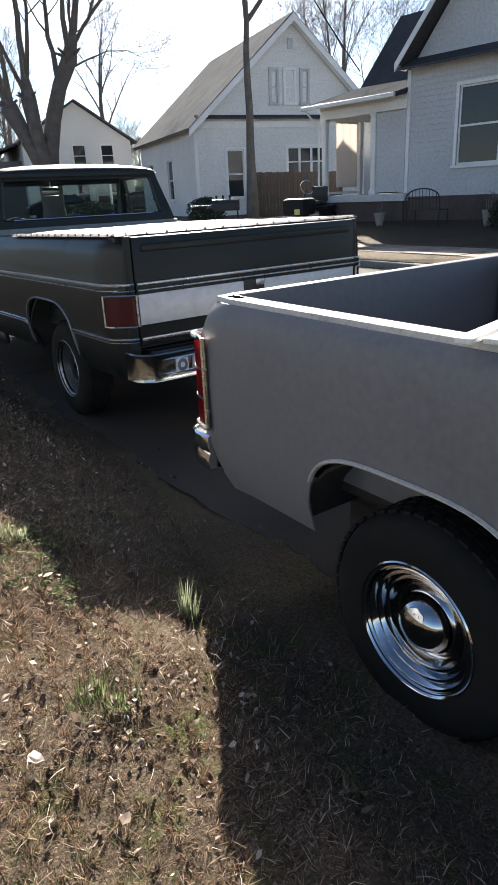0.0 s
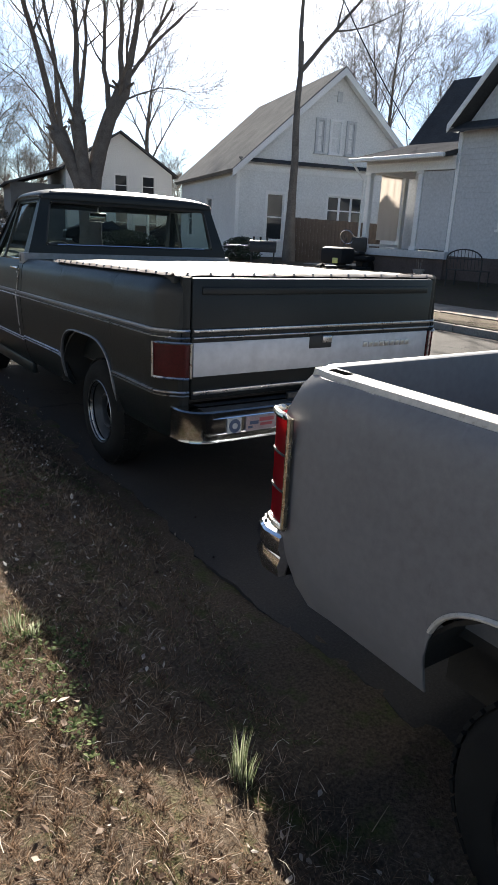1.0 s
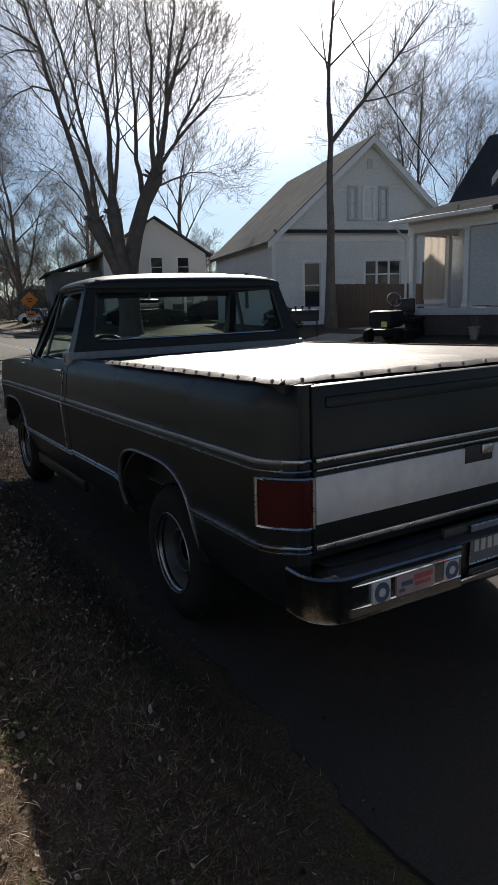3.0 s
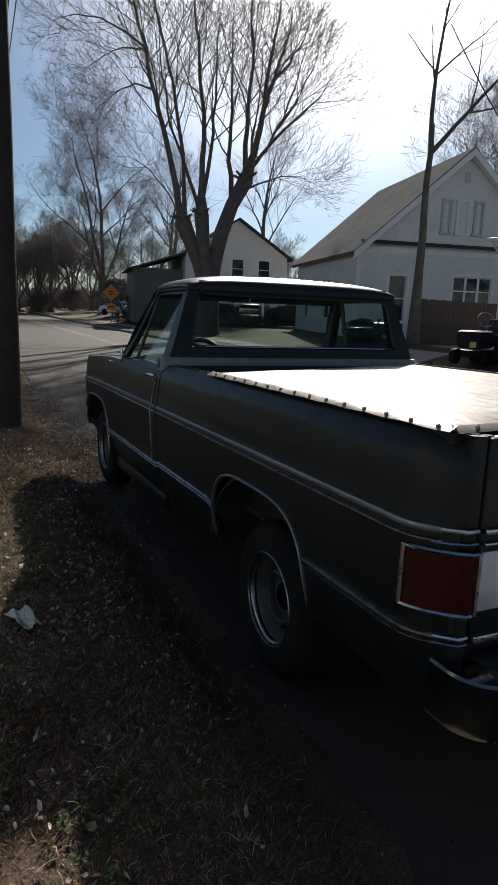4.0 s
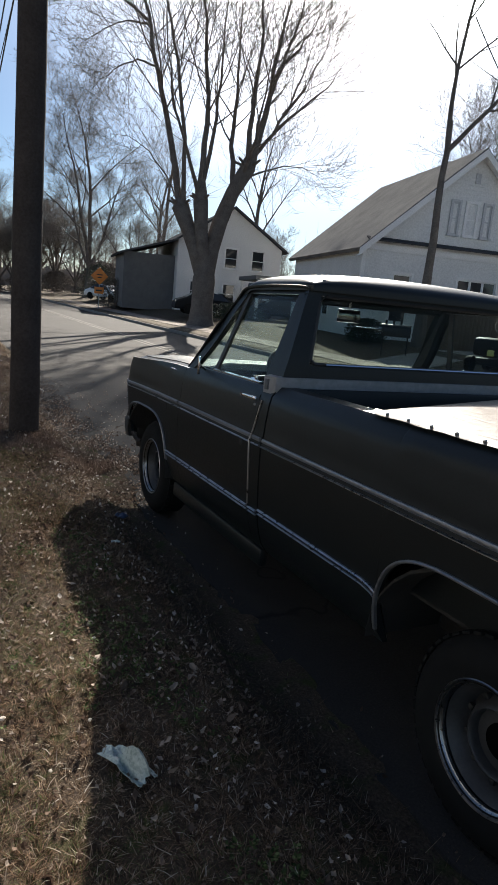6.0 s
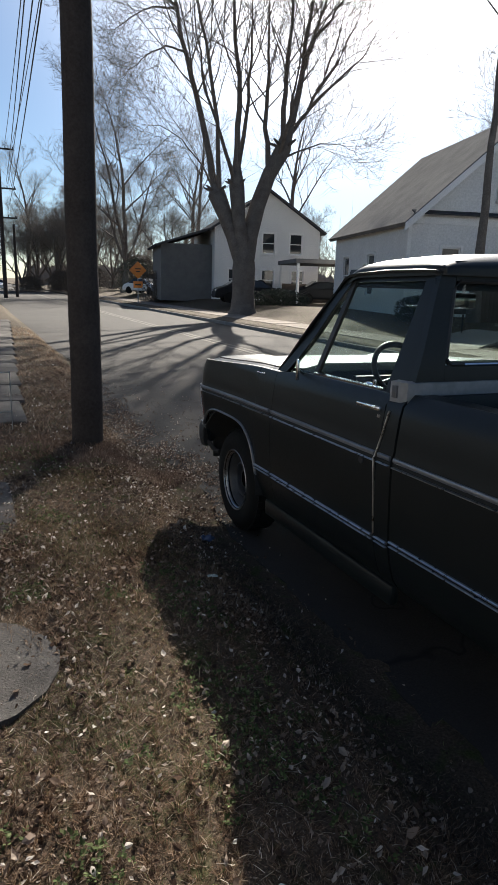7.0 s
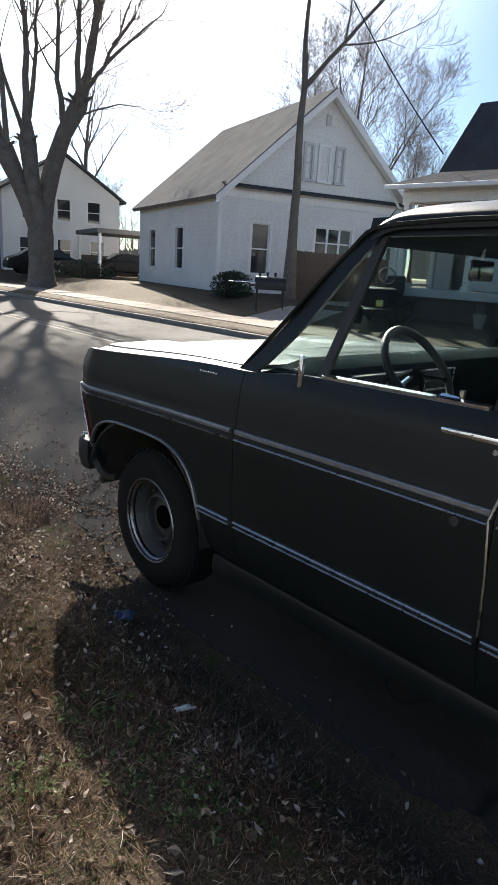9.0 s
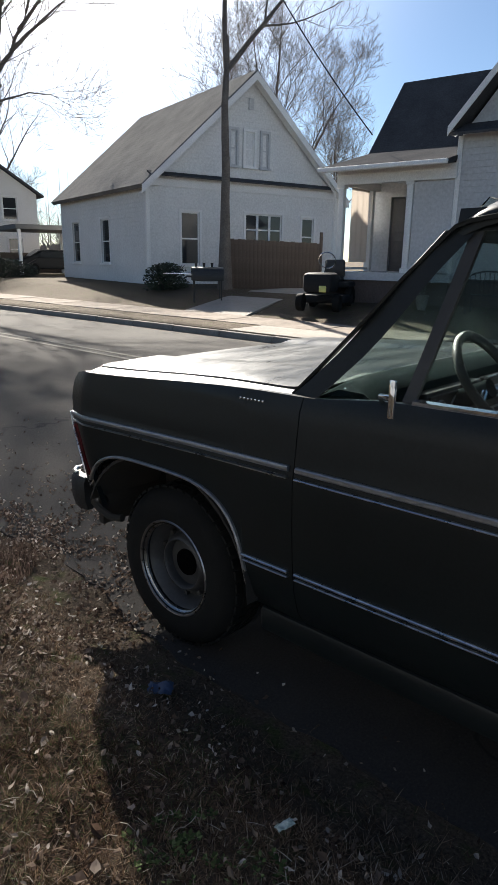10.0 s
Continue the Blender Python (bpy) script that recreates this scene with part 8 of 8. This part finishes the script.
def leaves(n, seed):
    """Curled dry leaves: thin on the lawn, drifted along the gutter, strewn out over the asphalt."""
    rnd = random.Random(seed)
    V, F = [], []
    while len(F) < n * 6:
        x, y = scatter(rnd, -4.3, 1.6, -4.6, 13.0)
        edge = -1.3 - 0.35 * (1 - step01(-1.6, -0.2, y)) + 0.35 * step01(9.0, 14.0, y)
        rim = road_edge(y)
        heap = math.exp(-((x - edge - 0.1) / 0.22) ** 2) * (0.04 + 0.22 * step01(3.8, 4.8, y)) + 1.0 * math.exp(-((x + 2.29) / 0.07) ** 2 - ((y - 2.94) / 0.30) ** 2) + 0.55 * math.exp(-((x + 2.55) / 0.30) ** 2 - ((y - 3.95) / 0.35) ** 2)
        clump = max(0.03, 0.40 + 0.9 * noise.noise((x * 3.1, y * 3.1, 5.0)) + 0.5 * noise.noise((x * 9.0, y * 9.0, 1.0)))
        if x > rim - 0.15:
            heap += step01(4.3, 5.1, y) * (1 - step01(8.5, 12.0, y)) * clump * (0.75 * math.exp(-((x - rim - 0.15) / 0.30) ** 2) + 0.10 * math.exp(-((x - rim) / 1.1) ** 2)) + 0.75 * clump * math.exp(-((x + 0.60) / 0.40) ** 2 - ((y - 5.35) / 0.5) ** 2)
        if rnd.random() > 0.26 * (x < edge) * (0.35 + max(0.0, noise.noise((x * 1.7, y * 1.7, 3.0)) * 2.2)) + heap or y < 2.2 and rnd.random() > 0.38 + 0.62 * step01(0.2, 2.2, y) or on_slab(x, y) and rnd.random() < 0.8:
            continue
        z = max(lawn_z(x, y), -0.014 + 0.006 * (x + 1.0) if x > rim else -1.0) + (rnd.uniform(0.002, 0.012) if x > rim else rnd.uniform(0.004, 0.03))
        s = rnd.uniform(0.006, 0.014) if x < edge or y < 3.5 else rnd.uniform(0.006, 0.015)
        if x < edge and rnd.random() < 0.10:
            s *= rnd.uniform(1.3, 1.9)
        m = Matrix.Translation((x, y, z)) @ Euler((rnd.uniform(-1.0, 1.0), rnd.uniform(-1.0, 1.0), rnd.uniform(0, 6.28))).to_matrix().to_4x4()
        i = len(V)
        k = rnd.uniform(0.1, 0.9)
        q = rnd.uniform(0.35, 0.7)
        V.extend([tuple(m @ Vector(p)) for p in ((-s, 0, s * k * 0.6), (-s * 0.45, s * q, s * k), (s * 0.3, s * q * 0.8, s * k * 0.7), (s, 0, s * k), (s * 0.3, -s * q * 0.8, s * k * 0.9), (-s * 0.45, -s * q, s * k * 1.3), (-s * 0.1, 0, 0))])
        F.extend([(i, i + 1, i + 6), (i + 1, i + 2, i + 6), (i + 2, i + 3, i + 6), (i + 3, i + 4, i + 6), (i + 4, i + 5, i + 6), (i + 5, i, i + 6)])
    tagged(raw_mesh("fallen_leaves", V, F, "leaf"), "dry brown leaves scattered over lawn and gutter", "leaves", kind="stuff")


leaves(52000, 3)


def stems(n, seed):
    """Long dead grass stems lying criss-cross on the lawn."""
    rnd = random.Random(seed)
    V, F = [], []
    while len(F) < n * 2:
        x, y = scatter(rnd, -4.0, -1.45, -4.0, 7.0)
        if on_slab(x, y) and rnd.random() < 0.9 or noise.noise((x * 1.3, y * 1.3, 6.0)) + rnd.uniform(-0.5, 0.5) < -0.1:
            continue
        a, ln, w = rnd.uniform(0, 6.28), rnd.uniform(0.012, 0.055), rnd.uniform(0.0005, 0.0011)
        d, e = Vector((math.cos(a), math.sin(a), rnd.uniform(-0.12, 0.22))), Vector((-math.sin(a), math.cos(a), 0)) * w
        p = Vector((x, y, lawn_z(x, y) + rnd.uniform(0.014, 0.034)))
        q = p + d * ln * 0.5 + Vector((0, 0, rnd.uniform(0, 0.01))) + e * rnd.uniform(-4, 4)
        r = p + d * ln
        i = len(V)
        V.extend([tuple(p - e), tuple(p + e), tuple(q + e), tuple(q - e), tuple(r + e * 0.4), tuple(r - e * 0.4)])
        F.extend([(i, i + 1, i + 2, i + 3), (i + 3, i + 2, i + 4, i + 5)])
    tagged(raw_mesh("grass_stems", V, F, "stem"), "long pale dead grass stems lying on the lawn", "grass", kind="stuff")


stems(8000, 29)


def weeds(n, seed):
    """Low broad-leaved weeds: small green leaflets gathered in rosettes."""
    rnd = random.Random(seed)
    V, F = [], []
    while len(F) < n:
        x, y = scatter(rnd, -3.6, -1.45, -3.4, 6.5)
        if noise.noise((x * 1.1, y * 1.1, 9.0)) + 0.5 * noise.noise((x * 4, y * 4, 2.0)) < 0.16 or on_slab(x, y) or x > -1.55 - 0.35 * (1 - step01(-1.6, -0.2, y)):
            continue
        size = rnd.uniform(0.007, 0.016)
        z = lawn_z(x, y)
        for q in range(rnd.randint(5, 9)):
            a = rnd.uniform(0, 6.28)
            d = Vector((math.cos(a), math.sin(a), rnd.uniform(0.1, 0.7)))
            e = Vector((-d.y, d.x, rnd.uniform(-0.3, 0.3))) * 0.36
            c = Vector((x, y, z + rnd.uniform(0.010, 0.030)))
            i = len(V)
            V.extend([tuple(c + d * size * 0.2), tuple(c + d * size * 0.7 + e * size), tuple(c + d * size * 1.25), tuple(c + d * size * 0.7 - e * size)])
            F.append((i, i + 1, i + 2, i + 3))
    tagged(raw_mesh("weeds", V, F, "blade_green"), "low green broad-leaved weeds in the dormant lawn", "weeds", kind="stuff")


weeds(26000, 17)


def tuft(x, y, h, wide, n, seed, label, mat="blade_pale", w=0.0016, lie=1.2):
    rnd = random.Random(seed)
    V, F = [], []
    for _ in range(n):
        a, lean, q = rnd.uniform(0, 6.28), rnd.uniform(0.05, lie), rnd.uniform(0.25, 1) * h
        u = wide * rnd.random() ** 0.6
        bx, by = u * math.cos(a + 1), u * math.sin(a + 1)
        bz = lawn_z(x + bx, y + by) - lawn_z(x, y)
        d = Vector((math.cos(a), math.sin(a), 0))
        e = Vector((-d.y, d.x, 0)) * w
        p = [Vector((bx, by, bz - 0.02)), Vector((bx, by, bz)) + d * lean * q * 0.5 + Vector((0, 0, q * 0.6)), Vector((bx, by, bz)) + d * lean * q + Vector((0, 0, q))]
        i = len(V)
        V.extend([tuple(p[0] - e), tuple(p[0] + e), tuple(p[1] + e * 0.8), tuple(p[1] - e * 0.8), tuple(p[2])])
        F.extend([(i, i + 1, i + 2, i + 3), (i + 3, i + 2, i + 4)])
    ob = raw_mesh("grass_tuft", V, F, mat)
    ob.location = (x, y, lawn_z(x, y))
    tagged(ob, label, "grass", "grass tufts", kind="stuff")


tuft(-1.60, -1.70, 0.155, 0.028, 70, 1, "tall pale green grass tuft beside the trucks' gap", lie=0.42)
tuft(-2.05, -2.0, 0.06, 0.10, 260, 2, "small green grass tuft in the lawn", "blade_green")
tuft(-1.95, -0.85, 0.07, 0.06, 160, 3, "small pale grass tuft in the lawn")
tuft(-1.38, 5.80, 0.060, 0.50, 9000, 4, "reddish dry weeds standing round the pole", "blade_red", 0.0012)
tuft(-1.85, 6.3, 0.055, 0.60, 9000, 5, "low reddish dry weeds before the pole", "blade_red", 0.0012)


def crumpled(name, x, y, sx, sy, h, seed, mat, label, cat):
    rnd = random.Random(seed)
    P = [[(sx * (i / 9 - 0.5) * (1 + 0.25 * noise.noise((i * 0.7, j * 0.7, seed))), sy * (j / 9 - 0.5) * (1 + 0.25 * noise.noise((i * 0.6, j * 0.8, seed + 4))), 0.012 + h * (0.35 + noise.noise((i * 0.27, j * 0.27, seed + 8)) + 0.35 * noise.noise((i * 0.8, j * 0.5, seed + 3))) * math.sin(math.pi * (i + 0.5) / 10) * math.sin(math.pi * (j + 0.5) / 10)) for j in range(10)] for i in range(10)]
    ob = part(name, shell(P, (0, 0, -0.003)), mat)
    ob.matrix_basis = Matrix.Translation((x, y, lawn_z(x, y) + 0.015)) @ Matrix.Rotation(rnd.uniform(0, 3), 4, "Z")
    tagged(ob, label, cat)


crumpled("plastic_bag", -1.895, 1.58, 0.075, 0.19, 0.10, 1, "plastic_bag", "crumpled white plastic bag lying on the lawn", "litter")
crumpled("paper_scrap", -1.47, 3.37, 0.05, 0.022, 0.02, 2, "plastic_bag", "small pale paper scrap on shaded grass", "litter")
crumpled("snack_wrapper", -1.22, 4.17, 0.07, 0.09, 0.04, 3, "sticker_blue", "small blue snack wrapper beside the front tyre", "litter")
